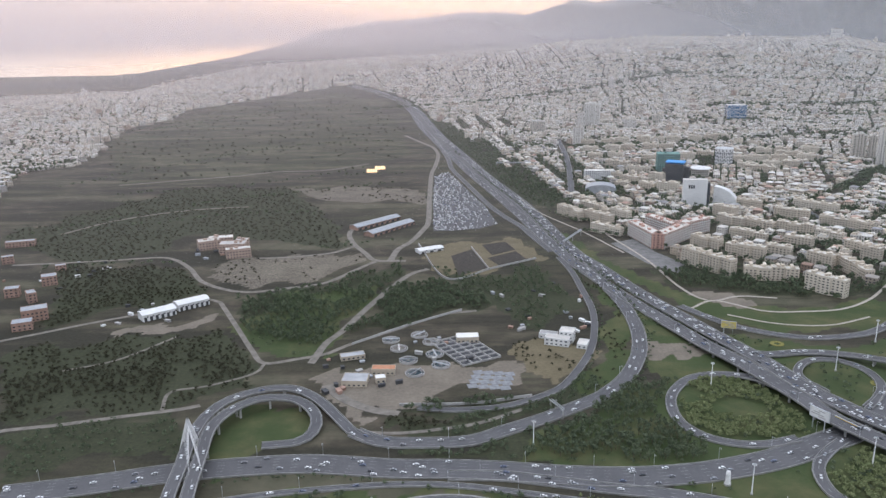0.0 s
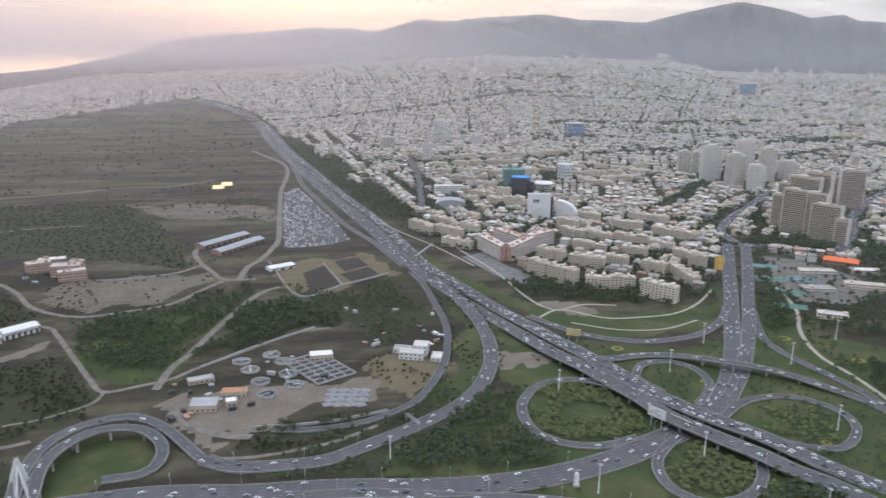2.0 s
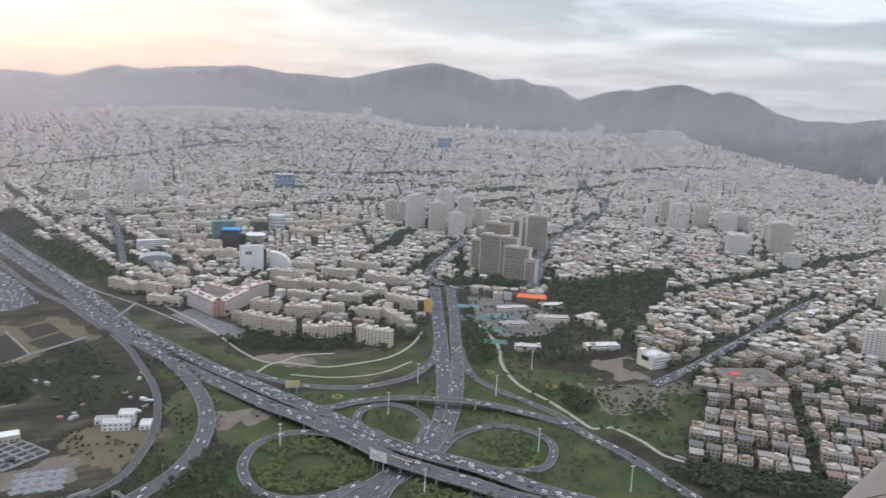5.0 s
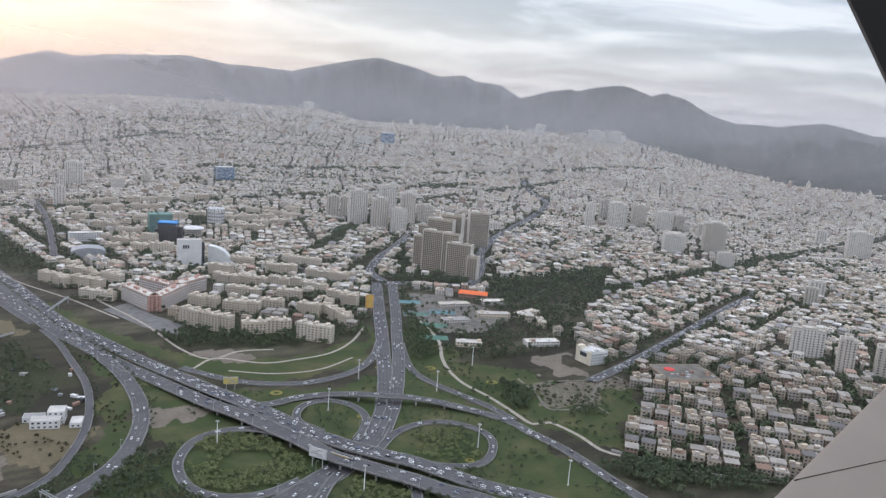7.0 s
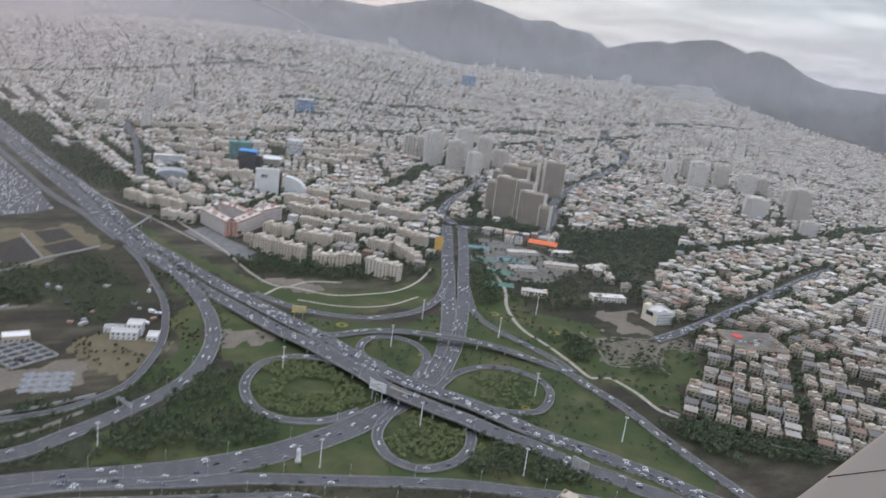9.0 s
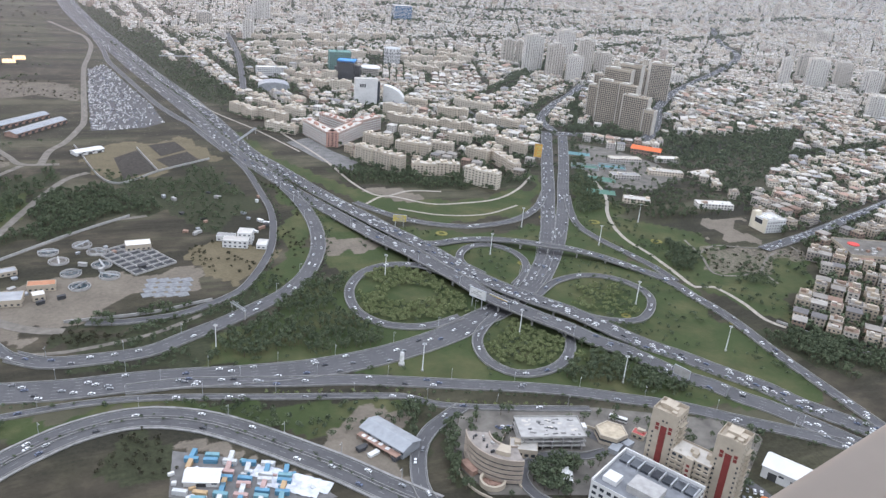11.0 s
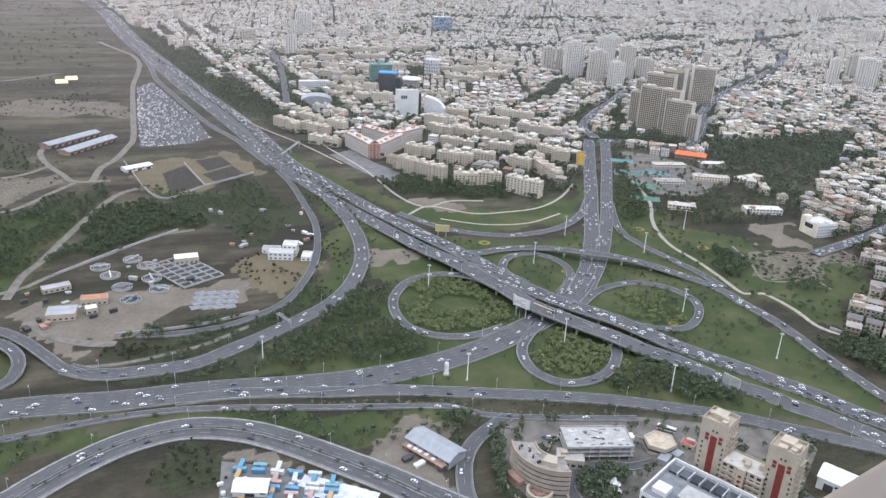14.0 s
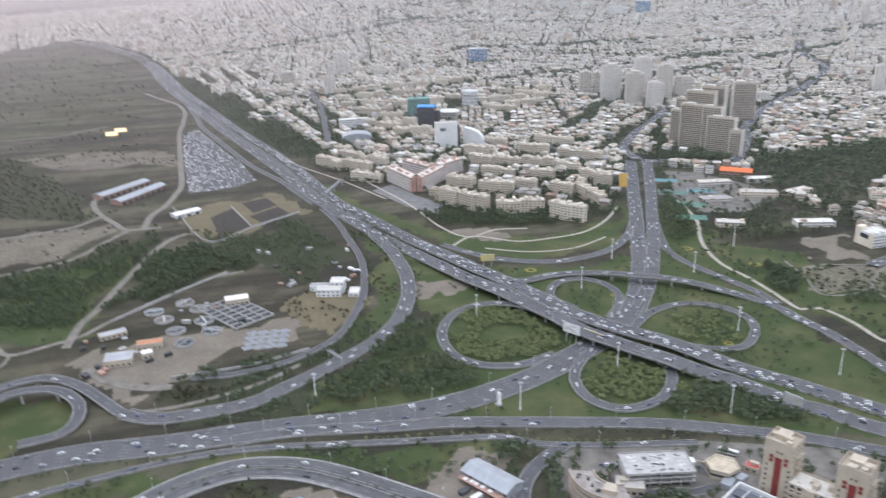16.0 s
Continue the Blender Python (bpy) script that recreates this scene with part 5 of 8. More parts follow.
part("glazed_front", box_mesh("glazed_front", [(0, -13.05, 7.8, 12, 0.5, 4.6, 0)], M_GLASS), wb, "dark recessed glazing")
part("terrace_step", box_mesh("terrace_step", [(0, -10 + k * 3.2, 13, 11, 3.0, 0.8 + k * 0.7, 0) for k in range(4)], M_WHITE), wb, "white stepped roof terrace")
part("roof_tower", box_mesh("roof_tower", [(-9, -9, 13, 6, 7, 5.5, 0)], M_CREAM), wb)
FOOTPRINTS.append((720, 509, 38))
mh = building("market_hall", "broad tan market hall with a grey roof", "hall", 720, 509, -24.5, facade(60, 48, 8.5, 4.0, 4.2, 0.5, 0.4, 0, 0, 1.0), (M_SAND, M_FORE, M_GLASS))
part("red_disc", prism("red_disc", 6.0, 0.6, 28, plain("bright_red_roof_disc", (0.62, 0.07, 0.06), 0.6, 0.1, 0.3), -14, 8, 8.7), mh, "bright red round roof panel")
for k in range(10):
    part("roof_box", box_mesh("roof_box", [(rng.uniform(-26, 26), rng.uniform(-20, 0), 8.62, rng.uniform(2, 7), rng.uniform(2, 4), rng.uniform(1, 2.6), rng.choice((0, 20)))], M_CONC if k % 3 else M_BRICK), mh)
part("entrance_wing", box_mesh("entrance_wing", [(18, -27, -0.3, 22, 8, 6.0, 0), (-16, -26, -0.3, 16, 6, 7.0, 0)], M_BRICK), mh, "brick entrance wing")

# ---- the town's houses: street by street in quarters of one direction each
QUARTERS = [(200, 1450, -84, 24.0), (150, 1800, -84, 24.0), (110, 2150, -84, 24.0), (430, 1700, -38), (640, 1480, -20), (830, 1430, -52), (560, 1150, -44), (1050, 1120, -76), (820, 760, -30), (930, 900, -33), (650, 380, -50), (800, 330, -50), (810, 610, -82), (1020, 700, -74), (1250, 900, -28), (1300, 600, -40), (1500, 1350, -30), (900, 1700, -25), (1200, 1500, -42), (1650, 800, -35), (1000, 300, -60), (60, 2000, -20), (500, 2000, -30)]
for kx, ky in ((-900, 1500), (-1100, 2100), (-700, 2700), (-200, 3300), (300, 2700), (900, 2400), (700, 3400), (1500, 2000), (1500, 2900), (2000, 1500), (2200, 2300), (2300, 900), (2900, 1500), (3000, 2500), (2100, 3300), (3500, 900), (-1500, 2700), (1300, 3700)):
    QUARTERS.append((kx, ky, -math.degrees(math.atan2(kx, ky)) + rng.uniform(-22, 22)))
for _ in range(80):
    t, rr_ = radians(rng.uniform(-32, 66)), rng.uniform(1700, 4100)
    QUARTERS.append((rr_ * math.sin(t), rr_ * math.cos(t), -math.degrees(t) + rng.uniform(-22, 22)))
QC = np.array([q[:2] for q in QUARTERS], float)
clear_lines = [(ROAD_LINES[k][0][:, :2], ROAD_LINES[k][3] / 2 + 5) for k in ROADS]
AXES = [((640, 1240), (1000, 1600)), ((900, 820), (1500, 900)), ((1500, 900), (2600, 1000)), ((1000, 1650), (1900, 1900)), ((1500, 2100), (2600, 2000)), ((300, 1750), (1500, 1900)), ((800, 2300), (1500, 2200)), ((-200, 2500), (900, 2900))]


def free(px, py, pad):
    """Which places are clear of roads, greens, avenues and the larger buildings."""
    ok = inside(px, py, BUILD)
    for k, p in AREAS.items():
        if k.split("_")[0] in ("lawn", "wood", "lot", "bare", "field", "grove", "plaza", "campus"):
            ok &= ~inside(px, py, p)
    for line, keep in clear_lines:
        for q in line[::2]:
            ok &= (px - q[0]) ** 2 + (py - q[1]) ** 2 > (keep + pad) ** 2
    for fx0, fy0, fr in FOOTPRINTS:
        ok &= (px - fx0) ** 2 + (py - fy0) ** 2 > (fr + pad * 0.5) ** 2
    for (ax, ay), (bx, by) in AXES:
        t = np.clip(((px - ax) * (bx - ax) + (py - ay) * (by - ay)) / ((bx - ax) ** 2 + (by - ay) ** 2), 0, 1)
        ok &= np.hypot(px - ax - t * (bx - ax), py - ay - t * (by - ay)) > 15
    return ok


STREET_TREES = []


def lots(step_u, step_v, rmin, rmax, pad, every=5, street=8.0):
    """Building lots in rows back to back, with streets between, quarter by quarter."""
    out = []
    for qi, (qx, qy, qa, *wide) in enumerate(QUARTERS):
        n = 75 if rmax < 2000 else 55
        u = np.arange(-n, n + 1)
        U, Vv = np.meshgrid(u, u)
        U, Vv = U.ravel(), Vv.ravel()
        uu = U * step_u + (U // every) * street * (1.0 if rmax < 2000 else 0.35)
        vv = Vv * step_v + (Vv // 2) * (wide[0] if wide else street)
        if wide:
            uu = U * 12.0 + (U // 9) * street
        ca, sa = math.cos(radians(qa)), math.sin(radians(qa))
        px, py = qx + uu * ca - vv * sa, qy + uu * sa + vv * ca
        r = np.hypot(px, py)
        m = (r > rmin) & (r < rmax) & (py > 60)
        px, py = px[m], py[m]
        own = np.argmin((px[:, None] - QC[:, 0]) ** 2 + (py[:, None] - QC[:, 1]) ** 2, 1) == qi
        px, py = px[own], py[own]
        ok = free(px, py, pad)
        out += [(a, b, qa) for a, b in zip(px[ok], py[ok])]
        if rmax > 4000:
            continue
        # trees along the streets of the quarter
        half = (wide[0] if wide else street) / 2
        k = np.arange(-n // 2, n // 2)
        T, K = np.meshgrid(np.arange(-n * step_u, n * step_u, 6.5 if rmax < 2000 else 9.0), k)
        T, K = T.ravel() + rng.uniform(-3, 3, T.size), K.ravel()
        vv = 2 * K * step_v + K * half * 2 + step_v + (step_v + 2 * half) / 2 + np.where(rng.random(T.size) < 0.3, step_v * 0.5 + half, rng.choice((-1, 1), T.size) * rng.uniform(0.2, 0.75, T.size) * half)
        tx_, ty_ = qx + T * ca - vv * sa, qy + T * sa + vv * ca
        r = np.hypot(tx_, ty_)
        m = (r > rmin) & (r < rmax) & (ty_ > 60)
        tx_, ty_ = tx_[m], ty_[m]
        own = np.argmin((tx_[:, None] - QC[:, 0]) ** 2 + (ty_[:, None] - QC[:, 1]) ** 2, 1) == qi
        tx_, ty_ = tx_[own], ty_[own]
        ok = free(tx_, ty_, 0) & (rng.random(len(tx_)) < 0.75)
        STREET_TREES.extend((a, b, rng.uniform(0.8, 1.4)) for a, b in zip(tx_[ok], ty_[ok]))
    return out


near_lots = [p for p in lots(13.4, 15.4, 550, 1750, 3, 7, 12.5) if rng.random() > 0.10]
near_lots.sort(key=lambda p: math.hypot(p[0], p[1]))


def hip_roof(w, d, h, rise, over=0.5):
    """A hipped roof with a short flat crown."""
    V = [(sx * (w / 2 + over), sy * (d / 2 + over), z) for z in (h, h + 0.2) for sx, sy in ((-1, -1), (1, -1), (1, 1), (-1, 1))]
    V += [(sx * w * 0.22, sy * d * 0.06, h + rise) for sx, sy in ((-1, -1), (1, -1), (1, 1), (-1, 1))]
    return np.array(V), np.array([(3, 2, 1, 0)] + [(a + q, a + (q + 1) % 4, a + 4 + (q + 1) % 4, a + 4 + q) for a in (0, 4) for q in range(4)] + [(8, 9, 10, 11)])


HOUSE_KINDS = []
for i in range(16):
    w, d = rng.uniform(9.6, 12.6), rng.uniform(9.4, 12.0)
    h = [6.4, 9.4, 6.6, 9.8, 6.8, 9.6, 7.0, 9.2][i % 8]
    arr = facade(w, d, h, 3.1, 3.0, 0.5, 0.45, 0.18 if i % 3 == 1 else 0, 1 + i % 2, 0.7)
    if i % 4 == 3:
        arr = {k: v for k, v in arr.items() if k in ("wall", "glazing")}
        arr["roof"] = hip_roof(w, d, h, rng.uniform(1.6, 2.6))
    HOUSE_KINDS.append((w, d, h, arr))
M_WALL_N = varied("weathered_brick_and_plaster", [(r_ * 0.72, g_ * 0.69, b_ * 0.66) for r_, g_, b_ in WALLS], stain=0.35)
M_ROOF_N = varied("dusty_flat_roofs", [(r_ * 0.62, g_ * 0.60, b_ * 0.58) for r_, g_, b_ in ROOFS], 0.9, stain=0.55)
kind_mesh = [{key: mesh_of(key.rstrip("0123456789"), *arr, part_mat(key, (M_WALL_N, M_ROOF_N, M_GLASS))) for key, arr in k[3].items()} for k in HOUSE_KINDS]
for x, y, qa in near_lots[:300]:
    i = int(rng.choice((1, 3, 5, 7, 9, 11, 13, 15, 1, 5)))
    ob = new("house", kind_mesh[i]["wall"])
    ob.matrix_basis = pose(x + rng.uniform(-2, 2), y + rng.uniform(-2, 2), 0, 0, 0, qa + rng.choice((0, 180)) + rng.uniform(-2, 2))
    tagged(ob, "flat-roofed plastered town house with dark windows", "house", "houses of the near quarters")
    roof_ob = part("roof", kind_mesh[i]["roof"], ob)
    for key, me in kind_mesh[i].items():
        if key not in ("wall", "roof"):
            part(key.rstrip("0123456789"), me, ob if key in ("glazing", "banding") else roof_ob, "", "stuff" if key in ("glazing", "banding") else "")


def town_mesh(name, places, kinds, mats, label, zf=ground_z):
    """Many houses joined, walls, roofs and windows with their own materials."""
    V, F, I, n = [], [], [], 0
    base = zf([q[0] for q in places], [q[1] for q in places])
    for (x, y, qa, s), z in zip(places, base):
        k = kinds[int(rng.integers(len(kinds)))]
        ca, sa = math.cos(radians(qa)), math.sin(radians(qa))
        for key, (v, f) in k[3].items():
            if not len(v):
                continue
            j = {"roof": 1, "glazing": 2}.get(key, 0) if len(mats) > 2 else 0
            vx, vy = v[:, 0] * s[0], v[:, 1] * s[0]
            V.append(np.column_stack([x + vx * ca - vy * sa, y + vx * sa + vy * ca, z + v[:, 2] * s[1]]))
            F.append(f + n)
            I.append(np.full(len(f), j))
            n += len(v)
    ob = new(name, mesh_of(name, np.concatenate(V), np.concatenate(F), mats, np.concatenate(I)))
    return tagged(ob, label, "houses", kind="stuff")


M_WALL_I = varied("town_walls", WALLS, island=True)
M_ROOF_I = varied("town_roofs", ROOFS, 0.9, island=True, stain=0.35)
rest = [(x + rng.uniform(-1, 1), y + rng.uniform(-1, 1), qa + rng.uniform(-2, 2), (rng.uniform(0.92, 1.05), rng.uniform(0.85, 1.2))) for x, y, qa in near_lots[300:]]
town_mesh("town_houses", rest, HOUSE_KINDS, [M_WALL_I, M_ROOF_I, M_GLASS], "closely built flat-roofed town houses in rows")
far_kinds = []
for i in range(10):
    w, d, h = rng.uniform(13, 19.5), rng.uniform(8, 11.5), rng.choice((5.5, 6.5, 7.5, 8.5, 10.0))
    b0 = boxes([(0, 0, -1, w, d, h + 1, 0)] + ([(w * 0.5, 0, -1, w * 0.4, d * 0.8, h * 0.7, 0)] if i % 3 == 0 else []))
    b1 = boxes([(rng.uniform(-0.2, 0.2) * w, rng.uniform(-0.2, 0.2) * d, h, w * 0.4, d * 0.35, 2.4, 0)])
    far_kinds.append((w, d, h, {"wall": b0, "room": b1}))
far_lots = [p for p in lots(18.0, 16.5, 1750, 3300, 3, 6, 13.0) if rng.random() > 0.1]
rim_lots = [p for p in lots(20.0, 18.0, 3300, 4250, 3, 7, 14.0) if rng.random() > 0.12]
far_lots += [p for p in rim_lots if math.hypot(p[0], p[1]) < town_end(math.degrees(math.atan2(p[0], p[1]))) + 90 * noise.noise(Vector((p[0] / 300, p[1] / 300, 2.0)))]
far_places = []
for x, y, qa in far_lots:
    tall = rng.uniform(1.8, 3.0) if rng.random() < 0.03 else 1.0
    s = 0.95 - 0.1 * smooth(3300, 4000, math.hypot(x, y))
    far_places.append((x + rng.uniform(-2, 2), y + rng.uniform(-2, 2), qa + rng.uniform(-3, 3) + (90 if rng.random() < 0.12 else 0), (s * rng.uniform(0.85, 1.1), s * rng.uniform(0.8, 1.2) * tall * (1.0 + 0.45 * smooth(2200, 2900, math.hypot(x, y)) * smooth(26, 40, math.degrees(math.atan2(x, y)))))))
town_mesh("distant_town", far_places, far_kinds, [M_FAR, M_FAR], "pale distant city buildings packed to the mountains' foot")
print("lots", len(near_lots), len(far_lots))


# ---- by the road: office towers, yard and sheds
def gable_shed(name, label, p0, p1, depth, h, wall, roofm, rise=2.2, doors=3, category="shed"):
    """A long shed with a gable roof: its front runs from p0 to p1."""
    (ax, ay), (bx, by) = p0[:2], p1[:2]
    w = math.hypot(bx - ax, by - ay)
    ang = math.atan2(by - ay, bx - ax)
    nx_, ny_ = -math.sin(ang), math.cos(ang)
    cx, cy = (ax + bx) / 2 + nx_ * depth / 2, (ay + by) / 2 + ny_ * depth / 2
    FOOTPRINTS.append((cx, cy, w * 0.55))
    V = [(sx * w / 2, sy * depth / 2, z) for z in (-0.5, h) for sx, sy in ((-1, -1), (1, -1), (1, 1), (-1, 1))] + [(-w / 2, 0, h + rise), (w / 2, 0, h + rise)]
    F = [(0, 1, 5, 4), (1, 2, 6, 9, 5), (2, 3, 7, 6), (3, 0, 4, 8, 7), (3, 2, 1, 0)]
    ob = new(name, mesh_of(name, V, F, wall))
    ob.matrix_basis = pose(cx, cy, float(ground_z(cx, cy)), 0, 0, math.degrees(ang))
    tagged(ob, label, category)
    o, e, t = 0.7, 0.6, 0.22
    R = []
    for s in (-1, 1):
        R += [(-w / 2 - e, s * (depth / 2 + o), h - o * rise / (depth / 2)), (w / 2 + e, s * (depth / 2 + o), h - o * rise / (depth / 2)), (w / 2 + e, 0, h + rise + 0.02), (-w / 2 - e, 0, h + rise + 0.02)]
    R += [(x, y, z + t) for x, y, z in R]
    RF = [(0, 1, 2, 3), (8, 9, 10, 11), (4, 5, 6, 7), (12, 13, 14, 15), (0, 1, 9, 8), (1, 2, 10, 9), (3, 0, 8, 11), (4, 5, 13, 12), (5, 6, 14, 13), (7, 4, 12, 15)]
    part("roof", mesh_of("roof", R, RF, roofm), ob, "pale sheet gable roof")
    for k in range(doors):
        x = (k + 0.5 - doors / 2) * w / doors
        part("door", box_mesh("door", [(x, -depth / 2 - 0.06, 0, min(5.0, w / doors * 0.5), 0.16, h * 0.62, 0)], M_DARK), ob, "dark roller door")
        part("window", box_mesh("window", [(x + w / doors * 0.38, -depth / 2 - 0.05, h * 0.55, min(3.0, w / doors * 0.25), 0.14, 1.2, 0)], M_GLASS), ob)
    return ob


for i in (1, 2):
    x, y = PTS["red_tower_" + str(i)]
    rt = building("red_striped_tower", "sand-coloured tower block with dark red stripes down its front", "tower block", x, y, -62, facade(15, 15, 42, 3.0, 3.4, 0.32, 0.34, 0, 2, 2.4, faces=(1, 2, 3)), (M_SAND, M_SAND, M_GLASS), "red-striped towers")
    part("red_stripe", box_mesh("red_stripe", [(0.6, -7.55, 1, 3.6, 0.5, 34, 0)], M_RED), rt, "broad dark red stripe")
    for k in (-1, 1):
        part("red_panel", box_mesh("red_panel", [(0.6 + k * 3.8, -7.55, z, 2.0, 0.4, 1.9, 0) for z in (31.5, 34.0)], M_RED), rt, "small dark red panel")
        part("porthole", box_mesh("porthole", [(0.6 + k * 1.1, -7.55, 37.6, 1.0, 0.3, 1.1, 0)], M_DARK), rt)
        part("small_window", box_mesh("small_window", [(0.6 + k * 5.8, -7.55, z, 0.9, 0.3, 1.2, 0) for z in np.arange(3, 30, 3.2)], M_GLASS), rt)
    for k in range(11):
        part("balcony", box_mesh("balcony", [(8.3, 2.0, 3 + k * 3.2, 1.7, 8, 0.25, 0), (9.1, 2.0, 3.2 + k * 3.2, 0.15, 8, 0.8, 0)], M_SAND), rt)
    part("roof_house", box_mesh("roof_house", [(-1, 2, 42, 7, 7, 3.2, 0), (3.5, -3, 42, 3, 3, 2.0, 0)], M_SAND), rt)
x, y = PTS["link"]
lk = building("balcony_building", "lower sand-coloured block with deep balconies between the towers", "apartment block", x, y, -62, facade(23, 15, 24, 3.1, 3.6, 0.6, 0.55, 0, 3, 1.2), (M_SAND, M_PALEROOF, M_GLASS))
for k in range(7):
    for s in (-1, 1):
        part("balcony", box_mesh("balcony", [(s * 7.2, -8.3, 1.6 + k * 3.1, 8, 1.7, 0.25, 0), (s * 7.2, -9.1, 1.8 + k * 3.1, 8, 0.15, 0.9, 0)], M_SAND), lk)
part("stair_tower", box_mesh("stair_tower", [(0, -8.4, 0, 4.5, 2.4, 26, 0)], M_SAND), lk)
part("stair_windows", box_mesh("stair_windows", [(0, -9.65, 2 + k * 3.1, 1.8, 0.12, 1.6, 0) for k in range(7)], M_RED), lk, "dark red stair windows")
cx, cy = 257.0, 264.0
mall = building("roof_lit_mall", "large low building with glazed roof ribs and white plant rooms", "mall", cx, cy, -63, facade(47, 39, 15, 3.8, 4.0, 0.6, 0.5, 0, 0, 1.4), (M_WHITE, plain("dull_grey_roof_sheet", (0.21, 0.215, 0.225), 0.7, 0.2, 0.2), M_GLASS))
for k in range(7):
    part("roof_light", box_mesh("roof_light", [(-19 + k * 6.4, 11, 15.1, 4.6, 7.0, 1.5, 0)], M_GLASS), mall, "glazed roof light")
    part("roof_rib", box_mesh("roof_rib", [(-16 + k * 6.4, 11, 15.1, 0.7, 9, 2.2, 0)], M_STEEL), mall)
part("plant_room", box_mesh("plant_room", [(2, -7, 15, 17, 12, 4.5, 0)], M_CONC), mall, "white plant room")
part("plant_room", box_mesh("plant_room", [(-16, -10, 15, 8, 8, 3, 0)], M_WHITE), mall)
part("roof_edge", box_mesh("roof_edge", [(0, 19.2, 15, 47.6, 0.8, 2.0, 0), (-23.4, 0, 15, 0.8, 38, 2.0, 0)], M_WHITE), mall)
FOOTPRINTS += [(cx, cy, 32), (*PTS["red_tower_1"], 12), (*PTS["red_tower_2"], 12), (*PTS["link"], 14)]

dx, dy = PTS["deck"]
deck_ob = tagged(new("parking_deck", box_mesh("parking_deck", [(0, 0, z, 40, 21, 0.5, 0) for z in (2.8, 5.8, 8.6)], M_CONC)), "open concrete parking deck with a stained roof", "car park")
deck_ob.matrix_basis = pose(dx, dy, 0, 0, 0, -16)
FOOTPRINTS.append((dx, dy, 24))
for u in np.linspace(-18, 18, 7):
    for v in (-9.5, 9.5):
        part("column", box_mesh("column", [(u, v, -0.5, 0.7, 0.7, 9.2, 0)], M_CONC), deck_ob)
part("rear_wall", box_mesh("rear_wall", [(0, 10.0, 0, 40, 0.4, 8.6, 0)], M_DARK), deck_ob)
part("parapet", box_mesh("parapet", [(0, -10.4, 9.1, 40, 0.25, 0.9, 0), (0, 10.4, 9.1, 40, 0.25, 0.9, 0), (-19.9, 0, 9.1, 0.25, 20.5, 0.9, 0), (19.9, 0, 9.1, 0.25, 20.5, 0.9, 0)], M_CONC), deck_ob)
for k in range(34):
    part("roof_patch", box_mesh("roof_patch", [(rng.uniform(-17, 17), rng.uniform(-8, 8), 9.1 + k * 0.004, rng.uniform(1.0, 5), rng.uniform(0.6, 2.4), 0.05, rng.uniform(-20, 20))], (M_DARK, M_FLAGS, M_PALEROOF)[k % 3]), deck_ob, "peeling roof patch")
part("ramp_house", box_mesh("ramp_house", [(21, 2, 0, 4, 5, 9, 0)], M_WHITE), deck_ob)

# curved office with banded storeys
def arc_band(r0, r1, a0, a1, z0, z1, n=22):
    t = np.radians(np.linspace(a0, a1, n))
    V = [(r * math.cos(a), r * math.sin(a), z) for z in (z0, z1) for r in (r0, r1) for a in t]
    k = n
    F = []
    for i in range(n - 1):
        F += [(k + i, k + i + 1, 3 * k + i + 1, 3 * k + i), (i + 1, i, 2 * k + i, 2 * k + i + 1), (2 * k + i, 3 * k + i, 3 * k + i + 1, 2 * k + i + 1), (i, i + 1, k + i + 1, k + i)]
    F += [(0, k, 3 * k, 2 * k), (2 * k - 1, k - 1, 3 * k - 1, 4 * k - 1)]
    return V, F


M_OFFICE = plain("brown_office_stone", (0.36, 0.30, 0.245), 0.85, 0.15, 0.2)
M_OFFROOF = plain("brownish_roof_screed", (0.30, 0.265, 0.235), 0.9, 0.25, 0.2)
conv, half = 207.0, 52.0
curve_ob = tagged(new("curved_office", mesh_of("curved_office", *arc_band(12.5, 25.4, conv - half + 1, conv + half - 1, -0.5, 15.2), M_GLASS)), "curved office building in bands of brown stone and dark glass", "office building")
curve_ob.matrix_basis = pose(207, 326, 0)
FOOTPRINTS.append((192, 322, 20))
for k in range(5):
    part("stone_band", mesh_of("stone_band", *arc_band(12.2, 26.0, conv - half, conv + half, 1.2 + k * 3.0, 3.2 + k * 3.0), M_OFFICE), curve_ob, "brown stone band")
part("roof", mesh_of("roof", *arc_band(12.8, 25.2, conv - half + 1, conv + half - 1, 15.2, 15.4), M_OFFROOF), curve_ob)
part("roof_rim", mesh_of("roof_rim", *arc_band(25.3, 26.1, conv - half, conv + half, 15.2, 16.4), M_OFFICE), curve_ob)
part("roof_rim", mesh_of("roof_rim", *arc_band(12.1, 12.8, conv - half, conv + half, 15.2, 16.4), M_OFFICE), curve_ob)
part("roof_room", mesh_of("roof_room", *arc_band(14.5, 21.5, conv + 12, conv + 34, 15.4, 18.0, 8), M_SAND), curve_ob, "cream plant room")
for k in range(9):
    a, r = radians(conv + rng.uniform(-40, 8)), rng.uniform(15, 23)
    part("roof_unit", box_mesh("roof_unit", [(r * math.cos(a), r * math.sin(a), 15.4, rng.uniform(1, 2.2), rng.uniform(0.8, 1.6), rng.uniform(0.8, 1.5), rng.uniform(0, 90))], M_CONC if k % 2 else M_DARK), curve_ob)
part("entrance_hall", mesh_of("entrance_hall", *arc_band(25.0, 30.0, conv - 30, conv - 6, -0.3, 3.4, 10), M_BRICK), curve_ob, "red brick entrance hall")
px, py = PTS["pavilion"]
